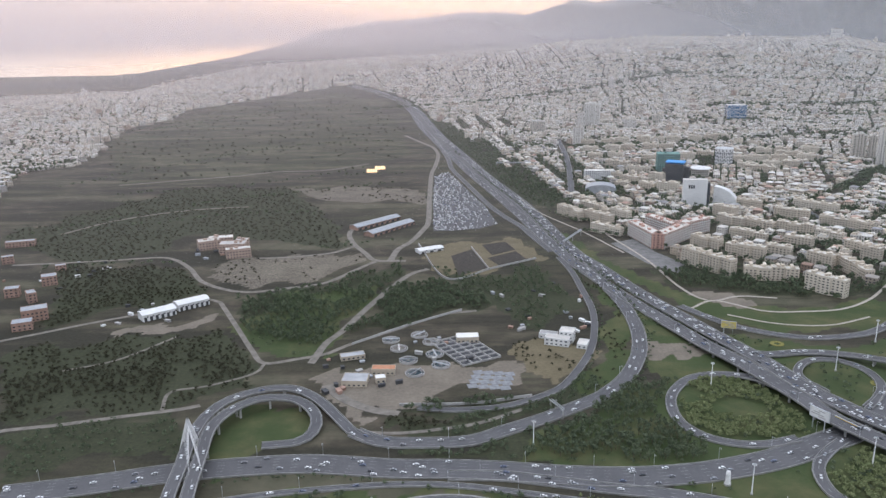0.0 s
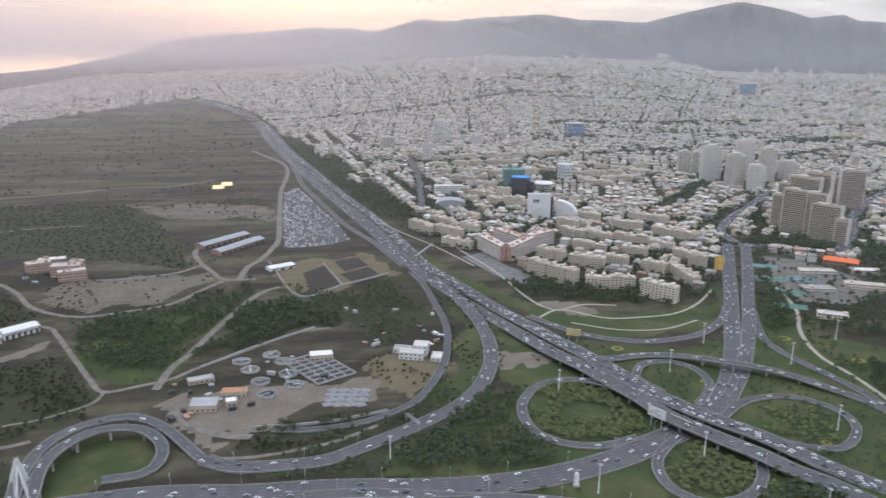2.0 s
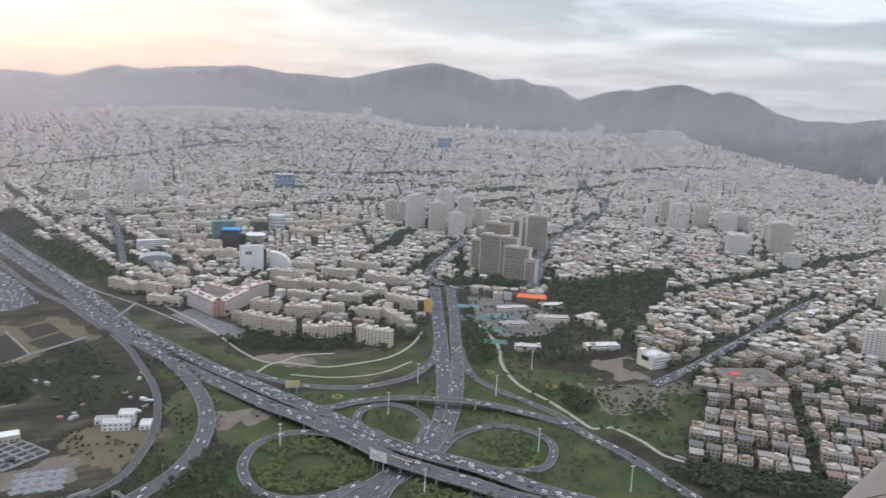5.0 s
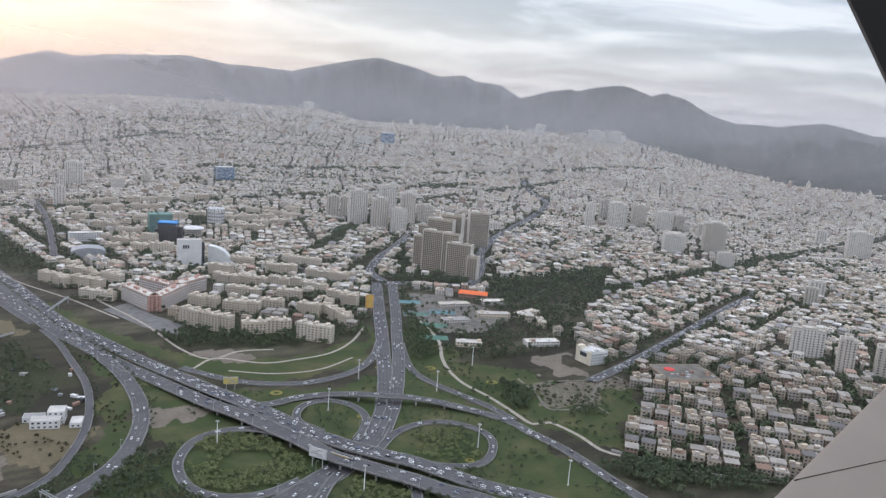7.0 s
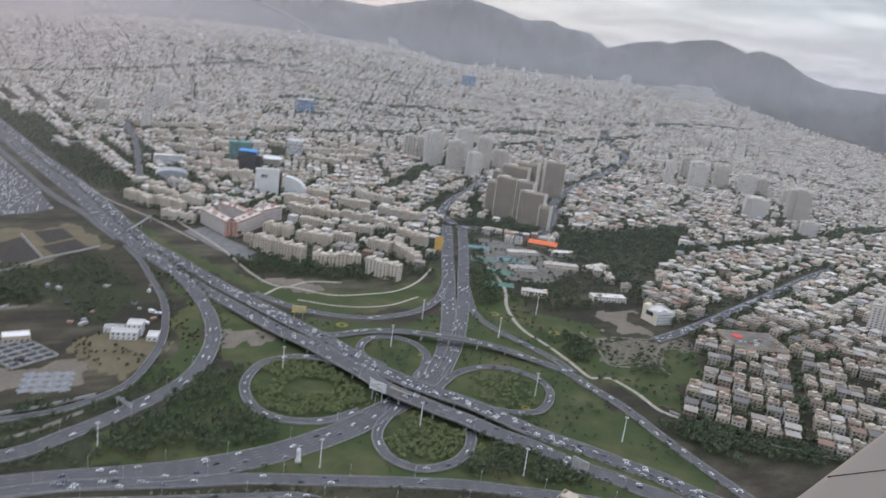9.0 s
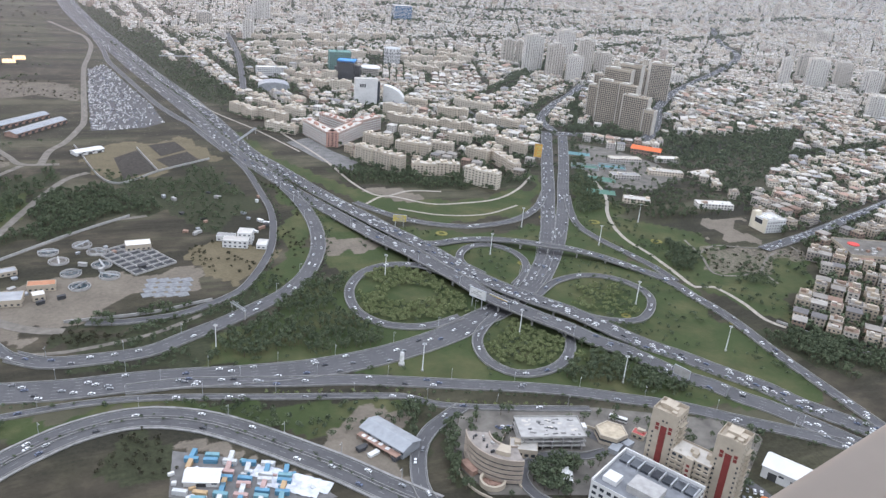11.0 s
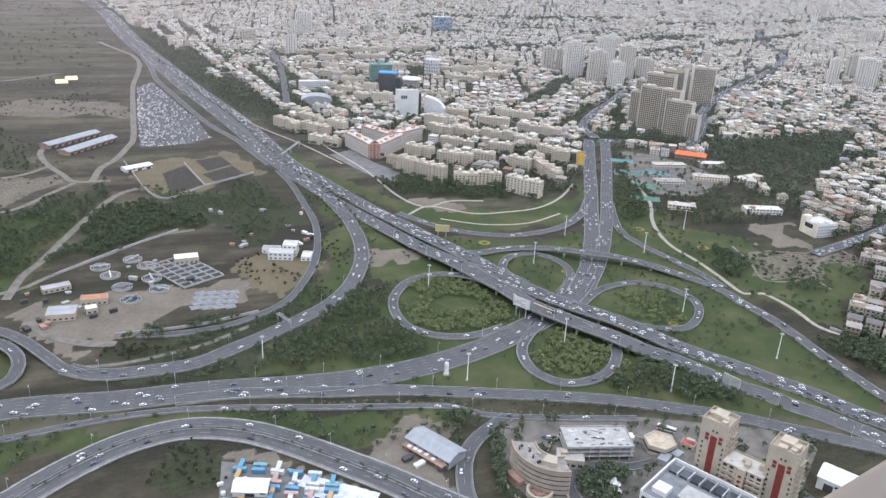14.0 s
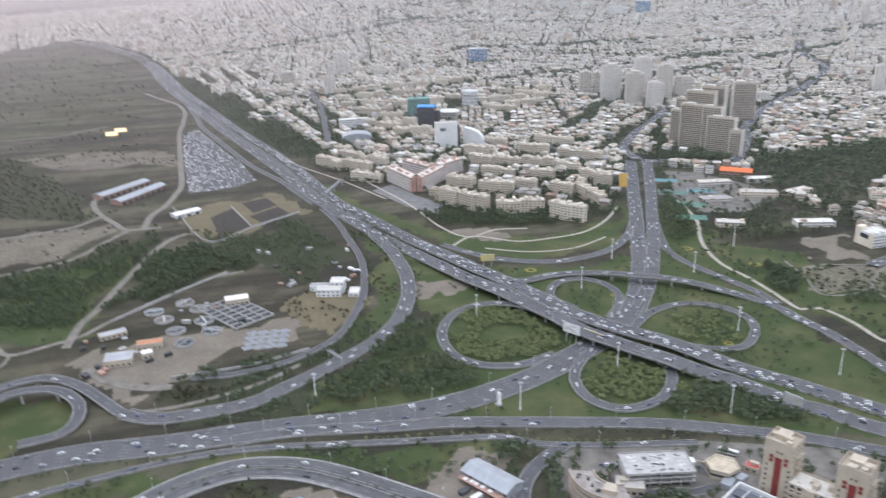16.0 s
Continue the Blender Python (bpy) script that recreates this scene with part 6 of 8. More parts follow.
building("entrance_pavilion", "low pale pavilion beside the curved office", "pavilion", px, py, -28, facade(16, 11, 5, 4.0, 3.2, 0.6, 0.5, 0, 1, 0.6), (M_SAND, M_ROOF, M_GLASS))
px, py = PTS["court"]
court = tagged(new("round_court", mesh_of("round_court", *arc_band(6.0, 7.4, 20, 380, 0, 3.2, 40), M_SAND)), "round sunken court ringed by a pale wall", "court")
court.matrix_basis = pose(px, py, 0)
part("court_floor", prism("court_floor", 5.9, 0.4, 32, M_BRICK), court)
for r0 in (2.0, 3.6):
    part("court_step", mesh_of("court_step", *arc_band(r0, r0 + 1.0, 0, 360, 0.3, 1.6 - r0 * 0.25, 28), M_BRICK), court, "brick ring step")

c0 = PTS["shed"]
gable_shed("builders_shed", "builders' shed with a pale blue-grey metal roof", c0[3], c0[2], 15, 5.5, M_METALROOF, M_METALROOF, 2.4, 4)
part_shed = scene.objects["builders_shed"]
part("lean_to", box_mesh("lean_to", [(0, -9.8, 3.0, 31, 4.4, 0.25, 0)] + [(u, -11.6, 0, 0.25, 0.25, 3.0, 0) for u in np.linspace(-15, 15, 8)], M_BRICK), part_shed, "rust-coloured lean-to roof on posts")
for k in range(5):
    part("white_sheet", box_mesh("white_sheet", [(-12 + k * 4.6 + rng.uniform(-1, 1), -9.6 + rng.uniform(-0.6, 0.6), 3.3, 2.6, 2.4, 0.12, rng.uniform(-10, 10))], M_WHITE), part_shed)
wx, wy = PTS["white_shed"]
gable_shed("white_hall", "white sheeted hall with a steep bright roof", (wx - 5, wy + 10), (wx + 7, wy - 12), 16, 8, M_WHITE, M_WHITE, 4.0, 2, "hall")

# container yard
flat_area("pavement_yard", "grey trodden yard with containers and tarpaulins", PTS["yard"], 0.02, M_FLAGS, "yard")
CONT = [plain("container_" + n, c, 0.6, 0.15, 0.4) for n, c in (("white", (0.55, 0.55, 0.54)), ("blue", (0.12, 0.27, 0.38)), ("orange", (0.46, 0.32, 0.18)), ("teal", (0.17, 0.32, 0.36)), ("rose", (0.44, 0.30, 0.27)))]
CONT_MESH = []
for m in CONT:
    ribs = [(u, s * 1.28, 0.15, 0.22, 0.1, 2.4, 0) for u in np.arange(-3.5, 3.6, 0.7) for s in (-1, 1)]
    CONT_MESH.append((box_mesh("container", [(0, 0, 0, 7.4, 2.5, 2.7, 0)], m), box_mesh("ribbing", ribs, m), box_mesh("door", [(3.75, 0, 0.15, 0.1, 1.1, 2.4, 0)], m)))
k = 0
for row in range(9):
    for col in range(6):
        qx, qy = 38 + col * 9.6 - row * 1.5, 378 - row * 4.2 - col * 4.0
        if not inside(np.array([qx]), np.array([qy]), PTS["yard"])[0] or rng.random() < 0.12 or math.hypot(qx - PTS["tent"][0], qy - PTS["tent"][1]) < 11:
            continue
        body, ribbing, door = CONT_MESH[int(rng.choice((0, 0, 1, 1, 2, 3, 4)))]
        ob = new("container", body)
        part("ribbing", ribbing, ob, "", "stuff")
        for v in (-0.6, 0.6):
            part("door", door, ob).location = (0, v, 0)
        ob.matrix_basis = pose(qx, qy, 0.14, 0, 0, -24 + rng.choice((0, 0, 90)) + rng.uniform(-5, 5))
        tagged(ob, "ribbed steel container standing in the yard", "container", "containers in the yard")
tx0, ty0 = PTS["tent"]
gable_shed("white_tent", "large white storage tent with a ridge roof", (tx0 - 8, ty0 - 3), (tx0 + 9, ty0 - 9), 11, 3.6, M_WHITE, M_WHITE, 2.6, 1, "tent")
tp = PTS["tarp"]
M_TARP = plain("dull_white_tarpaulin", (0.62, 0.63, 0.66), 0.7, 0.2, 0.25)
for k in range(7):
    sheet_v = [(u * 2.0, v * 2.0, 0.5 + 0.9 * noise.noise(Vector((u * 0.7 + k, v * 0.7, 2.0)))) for v in range(6) for u in range(7)]
    sheet_f = np.array([(v * 7 + u, v * 7 + u + 1, v * 7 + u + 8, v * 7 + u + 7) for v in range(5) for u in range(6)])
    sh = new("tarpaulin", mesh_of("tarpaulin", sheet_v + [(x, y, -0.1) for x, y, z in sheet_v], np.vstack([sheet_f, sheet_f + 42]), M_TARP))
    sh.matrix_basis = pose(64 + (k // 2) * 8.5 + (k % 2) * 2, 352 - (k // 2) * 6.6 - (k % 2) * 8, 0.2, 0, 0, -36)
    tagged(sh, "creased white tarpaulin over stored goods", "tarpaulin", "tarpaulins in the yard")
bx0, by0 = PTS["bus"]
bus = tagged(new("coach", box_mesh("coach", [(0, 0, 0.5, 11.5, 2.5, 2.7, 0), (0, 0, 3.2, 11.0, 2.2, 0.2, 0)], M_WHITE)), "white coach parked by the office wall", "bus")
bus.matrix_basis = pose(bx0, by0, 0.16, 0, 0, -48)
part("window_band", box_mesh("window_band", [(0, 0, 1.7, 11.56, 2.56, 1.0, 0)], M_GLASS), bus)
for u in (-3.8, 3.8):
    for v in (-1.1, 1.1):
        part("wheel", box_mesh("wheel", [(u, v, 0, 1.0, 0.3, 1.0, 0)], M_DARK), bus)
for nm, key, rm, s in (("red_roof_kiosk", "kiosk", plain("red_sheet_roof", (0.42, 0.10, 0.09), 0.6, 0.12, 0.3), 8),):
    px, py = PTS[key]
    building(nm, "small pale hut with a red sheet roof" if s == 7 else "single-storey pale pavilion on the forecourt", "hut", px, py, -55, facade(s, s * 0.8, 3.4, 3.4, 3.0, 0.5, 0.4, 0, 1, 0.4), (M_SAND, rm, M_GLASS))

hexh = tagged(new("six_sided_hall", prism("six_sided_hall", 10.0, 5.5, 6, M_SAND)), "low six-sided hall with a cream flat roof", "hall")
hexh.matrix_basis = pose(276, 323, 0, 0, 0, 14)
part("roof", prism("roof", 9.4, 0.15, 6, plain("cream_roof_membrane", (0.50, 0.42, 0.31), 0.9, 0.2, 0.25), z=5.5), hexh)
part("roof_rim", mesh_of("roof_rim", *arc_band(8.9, 9.9, 0, 360, 5.4, 6.2, 7), M_SAND), hexh)
part("glazing_band", prism("glazing_band", 10.06, 1.4, 6, M_GLASS, z=2.4), hexh)
part("side_wing", box_mesh("side_wing", [(-7, -10, -0.3, 9, 6, 3.6, 20), (3, -11, -0.3, 7, 5, 3.2, 10)], M_METALROOF), hexh, "grey sheet-roofed side wing")
FOOTPRINTS.append((276, 322, 13))
gable_shed("white_shelter", "small bright white sheet shelter among the trees", (229, 292), (234, 301), 5, 3.0, M_WHITE, M_WHITE, 1.2, 1, "shelter")
# the forecourt: lanes, walls, planting and parked cars
for i, pts in enumerate((((212, 280), (206, 290), (204.6, 299.5), (206.7, 308.8), (215.3, 316.5), (226.3, 319.4), (239.8, 316.7), (250, 312), (266, 312)), ((262, 338), (272, 318), (282, 305)), ((296, 296), (315, 280), (330, 262), (332, 240)))):
    make_road("F" + str(i), "road_forecourt_" + str(i + 1), "narrow asphalt lane between the office blocks", M_ASPHALT, 6.0, pts, 0.2 + 0.02 * i, i == 0, 0)
for i, pts in enumerate((((175.8, 328.2), (173.1, 317.2), (175.3, 304.2), (183, 292)), ((208, 338), (225, 350), (262, 340), (275, 330)), ((176.5, 328), (186, 324), (200, 312), (201, 298)), ((310, 310), (322, 290), (338, 270)))):
    line = spline(pts, 3.0)
    left, _ = sides(line)
    tagged(new("wall_court_" + str(i + 1), mesh_of("court_wall", *bar(line, left, 0, 0.5, -0.2, 1.6), M_SAND)), "low sand-coloured court wall", "wall", kind="structure")
M_PLANTER = plain("orange_awning", (0.62, 0.20, 0.07), 0.7, 0.15, 0.5)
for x, y in ((322, 268), (326, 246), (318, 238), (330, 277)):
    aw = tagged(new("orange_awning", prism("orange_awning", 2.6, 1.2, 10, M_PLANTER, z=2.6, r2=0.4)), "round orange awning on a post", "awning", "orange awnings")
    aw.matrix_basis = pose(x, y, 0.14)
    part("post", prism("post", 0.12, 2.7, 8, M_STEEL), aw)

# ---- west of the highway: works, sheds and farm-like buildings
gable_shed("white_warehouse", "long white warehouse with a bright sheet roof", WSHEDS[0][0], WSHEDS[0][1], 15, 7, M_WHITE, M_WHITE, 1.6, 6, "warehouse")
gable_shed("white_warehouse", "long white warehouse with a bright sheet roof", WSHEDS[1][0], WSHEDS[1][1], 15, 7, M_WHITE, M_WHITE, 1.6, 6, "warehouse")
gable_shed("brick_hangar", "long brick hangar with a pale metal roof", WSHEDS[2][0], WSHEDS[2][1], 17, 5, M_BRICK, M_METALROOF, 2.4, 8, "hangar")
gable_shed("brick_hangar", "long brick hangar with a pale metal roof", WSHEDS[3][0], WSHEDS[3][1], 17, 5, M_BRICK, M_METALROOF, 2.4, 8, "hangar")
gable_shed("field_shed", "white field shed beside the drying beds", WSHEDS[4][0], WSHEDS[4][1], 13, 4, M_WHITE, M_WHITE, 1.4, 3)
for key, mats, nm, lab in (("treat_sheds", (M_SAND, M_METALROOF, M_GLASS), "works_building", "low works building with a sheet roof"), ("brick", (plain("pinkish_stone", (0.42, 0.31, 0.25), 0.9), M_ROOF, M_GLASS), "stone_institute", "pinkish stone institute wing with a flat roof"), ("villa", (M_WHITE, M_ROOF, M_GLASS), "white_villa", "white villa with flat terraces"), ("settle", (M_BRICK, M_METALROOF, M_GLASS), "farm_building", "low brick building with a sheet roof")):
    for i, (x, y, w, d, h, ang) in enumerate(MISC[key]):
        FOOTPRINTS.append((x, y, w * 0.6))
        rm = (M_ORANGE if i == 2 else M_WHITE if i > 2 else mats[1]) if key == "treat_sheds" else mats[1]
        if key == "treat_sheds" and i == 2:
            rm = plain("faded_tile", (0.45, 0.22, 0.13), 0.9)
        building(nm, lab, "building", x, y, ang, facade(w, d, max(3.5, min(h, 5.0 if key == "treat_sheds" else 12)), 3.4, 3.6, 0.45, 0.4, 0, 2 if key == "brick" else 0, 0.5), (mats[0], rm, mats[2]), nm.replace("_", " ") + "s")
for i, (x, y) in enumerate(TANKS):
    r = 8.0
    tk = tagged(new("clarifier_tank", mesh_of("clarifier_tank", *arc_band(r - 0.45, r, 0, 360, -0.5, 1.4, 40), M_CONC)), "round concrete clarifier tank holding dark water", "tank", "clarifier tanks of the works")
    tk.matrix_basis = pose(x, y, 0, 0, 0, i * 47)
    part("water", prism("water", r - 0.62, 0.3, 40, M_TEAL if i in (4, 6, 0, 7, 5) else M_FORE, z=0.3), tk, "dark still water" if i in (4, 6, 0, 7) else "pale dry basin floor")
    part("bridge", box_mesh("bridge", [(0, 0, 1.9, 2 * r, 1.0, 0.25, 0), (0, 0.45, 2.15, 2 * r, 0.08, 0.8, 0)], M_STEEL), tk, "steel scraper bridge")
    part("centre_pier", prism("centre_pier", 1.2, 1.8, 16, M_CONC, z=0.2), tk)
    part("inner_ring", mesh_of("inner_ring", *arc_band(r - 2.2, r - 1.9, 0, 360, 0.4, 1.6, 32), M_CONC), tk)
# filter basins and drying slabs
fx1, fy1 = 26.0, 672.0
basins = tagged(new("filter_basin_grid", box_mesh("filter_basin_grid", [(u * 8.4, v * 9.5, 0, 8.0, 0.5, 1.6, 0) for u in range(-3, 4) for v in range(-2, 3)] + [(u * 8.4 - 4.2, 0, 0, 0.5, 38, 1.6, 0) for u in range(-3, 5)], M_CONC)), "grid of concrete filter basins", "basins")
basins.matrix_basis = pose(fx1 + 2, fy1 - 14, 0, 0, 0, -62)
part("basin_floor", box_mesh("basin_floor", [(0, 0, 0.05, 58, 38, 0.2, 0)], M_DARK), basins)
sx0, sy0 = PTS["slabs"]
for i in range(4):
    for j in range(4):
        sl = tagged(new("drying_slab", box_mesh("drying_slab", [(0, 0, 0, 8.2, 7.6, 0.15, 0)], plain("pale_slab", (0.22, 0.225, 0.23), 0.85, 0.25) if i + j == 0 else bpy.data.materials["pale_slab"])), "pale concrete drying slab on the ground", "slab", "drying slabs")
        sl.matrix_basis = pose(sx0 + (i - 1.5) * 8.6 + (j - 1.5) * 2.0, sy0 + (j - 1.5) * 8.4 - (i - 1.5) * 1.6, 0.02, 0, 0, 10)
for nm in ("bed_1", "bed_2", "bed_3"):
    flat_area("ground_" + nm, "dark ploughed drying bed between low walls", AREAS[nm], 0.05, M_SOIL, "bed")
    p = np.array(AREAS[nm], float)
    rows = []
    for t in np.linspace(0.06, 0.94, 12):
        a, b = p[0] + (p[1] - p[0]) * t, p[3] + (p[2] - p[3]) * t
        rows.append(((a[0] + b[0]) / 2, (a[1] + b[1]) / 2, 0.1, math.hypot(*(b - a)) * 0.94, 1.1, 0.22, math.degrees(math.atan2(b[1] - a[1], b[0] - a[0]))))
    tagged(new("furrow_ridges", box_mesh("furrow_ridges", rows, M_SOIL)), "low ridges of dark soil across a drying bed", "soil", kind="stuff")
for i, pts in enumerate(LOW_WALLS):
    line = spline(pts, 5.0)
    line[:, 2] = ground_z(line[:, 0], line[:, 1])
    left, _ = sides(line)
    tagged(new("wall_low_" + str(i + 1), mesh_of("low_wall", *bar(line, left, 0, 0.7, -0.3, 2.2), M_CONC)), "long low concrete boundary wall", "wall", kind="structure")
# rubble, sheds and stores scattered over the works
M_STORE = [M_BRICK, M_CONC, M_METALROOF, M_WHITE, M_DARK]
for cx, cy, rad, count in ((-60, 610, 34, 16), (10, 660, 30, 10), (110, 700, 40, 14), (-290, 760, 40, 10), (110, 790, 50, 10), (-440, 900, 60, 12), (140, 355, 16, 8), (-280, 985, 30, 12)):
    for _ in range(count):
        x, y = cx + rng.uniform(-rad, rad), cy + rng.uniform(-rad, rad)
        if any((x - a) ** 2 + (y - b) ** 2 < (c * 0.8) ** 2 for a, b, c in FOOTPRINTS) or any(math.hypot(x - a, y - b) < 10 for a, b in TANKS):
            continue
        l, w, h = rng.uniform(2.5, 7), rng.uniform(2, 4), rng.uniform(1.2, 3.0)
        st = tagged(new("store_hut", box_mesh("store_hut", [(0, 0, -0.1, l, w, h, 0), (0, 0, h - 0.1, l + 0.5, w + 0.5, 0.2, 0)], M_STORE[int(rng.integers(5))])), "small store hut with a flat roof", "hut", "store huts of the works")
        st.matrix_basis = pose(x, y, 0, 0, 0, rng.choice((-62, -30, 20, 28)) + rng.uniform(-6, 6))
# goods stacked between the containers
for k in range(60):
    qx, qy = PTS["tent"][0] + rng.uniform(-16, 62), PTS["tent"][1] + rng.uniform(-30, 16)
    if not inside(np.array([qx]), np.array([qy]), PTS["yard"])[0]:
        continue
    l, w, h = rng.uniform(1.6, 4.2), rng.uniform(1.4, 2.4), rng.uniform(0.8, 2.0)
    V = [(sx * l / 2 * f_, sy * w / 2 * f_, z) for z, f_ in ((0, 1.0), (h * 0.8, 1.0), (h, 0.82)) for sx, sy in ((-1, -1), (1, -1), (1, 1), (-1, 1))]
    F = [(r_ * 4 + q, r_ * 4 + (q + 1) % 4, r_ * 4 + 4 + (q + 1) % 4, r_ * 4 + 4 + q) for r_ in (0, 1) for q in range(4)] + [(8, 9, 10, 11), (3, 2, 1, 0)]
    st = tagged(new("covered_goods", mesh_of("covered_goods", V, F, (CONT + [M_WHITE, M_TARP])[int(rng.choice((0, 0, 1, 3, 2, 4, 5, 6, 6)))])), "stack of goods under a tied sheet in the yard", "goods", "covered goods in the yard")
    st.matrix_basis = pose(qx, qy, 0.14, 0, 0, rng.uniform(-40, 20))
# glasshouses lit from inside on the far hillside
kl = Mat("lit_glass", 0.4)
kl.color((0.5, 0.4, 0.25))
kl.b.inputs["Emission Color"].default_value = (1.0, 0.66, 0.30, 1)
kl.b.inputs["Emission Strength"].default_value = 1.1
for x, y in GLASSHOUSE:
    gh = tagged(new("glasshouse", box_mesh("glasshouse", [(0, 0, -0.5, 20, 34, 3.0, 0)], M_FORE)), "low glasshouse glowing warmly from inside", "glasshouse", "lit glasshouses")
    gh.matrix_basis = pose(x, y, float(ground_z(x, y)), 0, 0, 4)
    for k in range(4):
        u = -7.5 + k * 5
        part("roof_bay", mesh_of("roof_bay", [(u - 2.4, -16.5, 2.55), (u + 2.4, -16.5, 2.55), (u + 2.4, 16.5, 2.55), (u - 2.4, 16.5, 2.55), (u, -16.5, 4.2), (u, 16.5, 4.2)], [(0, 4, 5, 3), (1, 2, 5, 4), (0, 1, 4), (2, 3, 5), (3, 2, 1, 0)], kl.m), gh, "glowing glazed roof bay")


# ---- trees and scrub
def tree_arrays(r, h, crown, leaves, size, trunk=True):
    """One tree: a tapered trunk with limbs and a crown of separate leaf clumps."""
    V, F = [], []
    if trunk:
        for (x0, y0, z0, r0), (x1, y1, z1, r1) in [((0, 0, -0.3, 0.22), (0.1, 0.05, h * 0.45, 0.15))] + [((0.1, 0.05, h * 0.4, 0.12), (crown * 0.5 * math.cos(t), crown * 0.5 * math.sin(t), h * 0.72, 0.05)) for t in r.uniform(0, 6.28, 3)]:
            b = len(V)
            for k in range(3):
                t = k * 2.094
                V.append((x0 + r0 * math.cos(t), y0 + r0 * math.sin(t), z0))
            for k in range(3):
                t = k * 2.094
                V.append((x1 + r1 * math.cos(t), y1 + r1 * math.sin(t), z1))
            F += [(b + k, b + (k + 1) % 3, b + 3 + (k + 1) % 3, b + 3 + k) for k in range(3)]
    nt = len(F)
    lobes = [(r.normal(0, crown * 0.33), r.normal(0, crown * 0.33), h * r.uniform(0.5, 0.82), crown * r.uniform(0.45, 0.75)) for _ in range(5)]
    for _ in range(leaves):
        lx, ly, lz, lr = lobes[int(r.integers(5))]
        d = r.normal(size=3)
        d[2] = abs(d[2]) * 0.8 - 0.25
        d /= np.linalg.norm(d)
        c = np.array((lx, ly, lz)) + d * lr * r.uniform(0.75, 1.1) * np.array((1, 1, 0.85))
        nrm = d + r.normal(0, 0.35, 3)
        nrm /= np.linalg.norm(nrm)
        a = np.cross(nrm, r.normal(size=3))
        a /= np.linalg.norm(a) + 1e-9
        b2 = np.cross(nrm, a)
        s = size * r.uniform(0.6, 1.3)
        b = len(V)
        V += [tuple(c + a * s * p + b2 * s * q * 0.8) for p, q in ((-1, -0.3), (0.2, -1), (1, 0.3), (-0.2, 1))]
        F.append((b, b + 1, b + 2, b + 3))
    return np.array(V), np.array(F), nt


TREES = [tree_arrays(rng, rng.uniform(6, 8.5), rng.uniform(2.3, 3.2), 120, 0.52) for _ in range(7)]
TINY = [tree_arrays(rng, rng.uniform(6, 9), rng.uniform(2.6, 3.6), 14, 1.3, False) for _ in range(6)]
SHRUBS = [tree_arrays(rng, rng.uniform(2.6, 4.2), rng.uniform(1.6, 2.4), 44, 0.48, False) for _ in range(6)]
SMALL = [tree_arrays(rng, rng.uniform(6, 9), rng.uniform(2.4, 3.4), 22, 1.15, False) for _ in range(6)]

BUSHY = [tree_arrays(rng, rng.uniform(3.4, 5.0), rng.uniform(2.0, 2.8), 70, 0.5, False) for _ in range(6)]


def planting(name, label, places, kinds, leaf, category="trees"):
    """Many trees in one mesh: (x, y, size)."""
    if not len(places):
        return None
    V, F, I, n = [], [], [], 0
    base = ground_z([q[0] for q in places], [q[1] for q in places])
    for (x, y, s), z in zip(places, base):
        v, f, nt = kinds[int(rng.integers(len(kinds)))]
        t = rng.uniform(0, 6.283)
        ca, sa = math.cos(t), math.sin(t)
        V.append(np.column_stack([x + (v[:, 0] * ca - v[:, 1] * sa) * s, y + (v[:, 0] * sa + v[:, 1] * ca) * s, z + v[:, 2] * s]))
        F.append(f + n)
        ix = np.zeros(len(f), int)
        ix[:nt] = 1
        I.append(ix)
        n += len(v)
    return tagged(new(name, mesh_of(name, np.concatenate(V), np.concatenate(F), [leaf, M_BARK], np.concatenate(I))), label, category, kind="stuff")


def scatter(poly, gap, jitter=0.45, keep=1.0, pad=0.8):
    """Places in an outline, clear of the roads, thinned in patches."""
    p = np.array([q[:2] for q in poly], float)
    x0, y0 = p.min(0)
    x1, y1 = p.max(0)
    X, Y = np.meshgrid(np.arange(x0, x1, gap), np.arange(y0, y1, gap))
    X, Y = X.ravel() + rng.uniform(-jitter, jitter, X.size) * gap, Y.ravel() + rng.uniform(-jitter, jitter, X.size) * gap
    wob = 7 * np.sin(X / 17 + Y / 23) + 5 * np.sin(X / 7.3 - Y / 9.1)
    m = inside(X + wob, Y - wob, poly)
    X, Y = X[m], Y[m]
    ok = np.ones(len(X), bool)
    for key in ROADS:
        line, _, _, w = ROAD_LINES[key]
        for q in line:
            ok &= (X - q[0]) ** 2 + (Y - q[1]) ** 2 > (w / 2 + 2.2) ** 2
    for key in list(PATHS) + ["F0", "F1", "F2"]:
        line, _, _, w = ROAD_LINES[key]
        for q in line:
            ok &= (X - q[0]) ** 2 + (Y - q[1]) ** 2 > (w / 2 + 1.5) ** 2
    for fx0, fy0, fr in FOOTPRINTS:
        ok &= (X - fx0) ** 2 + (Y - fy0) ** 2 > (fr * 0.75) ** 2
    ok &= ~inside(X, Y, AREAS["open_1"])
    ok &= ~inside(X, Y, AREAS["campus"]) | (rng.random(len(X)) < 0.3)
    out = []
    for x, y in zip(X[ok], Y[ok]):
        if noise.noise(Vector((x / 38, y / 38, 1.7))) + rng.uniform(-0.35, 0.35) < keep - 0.45:
            out.append((x, y, rng.uniform(0.7, 1.2)))
    return out


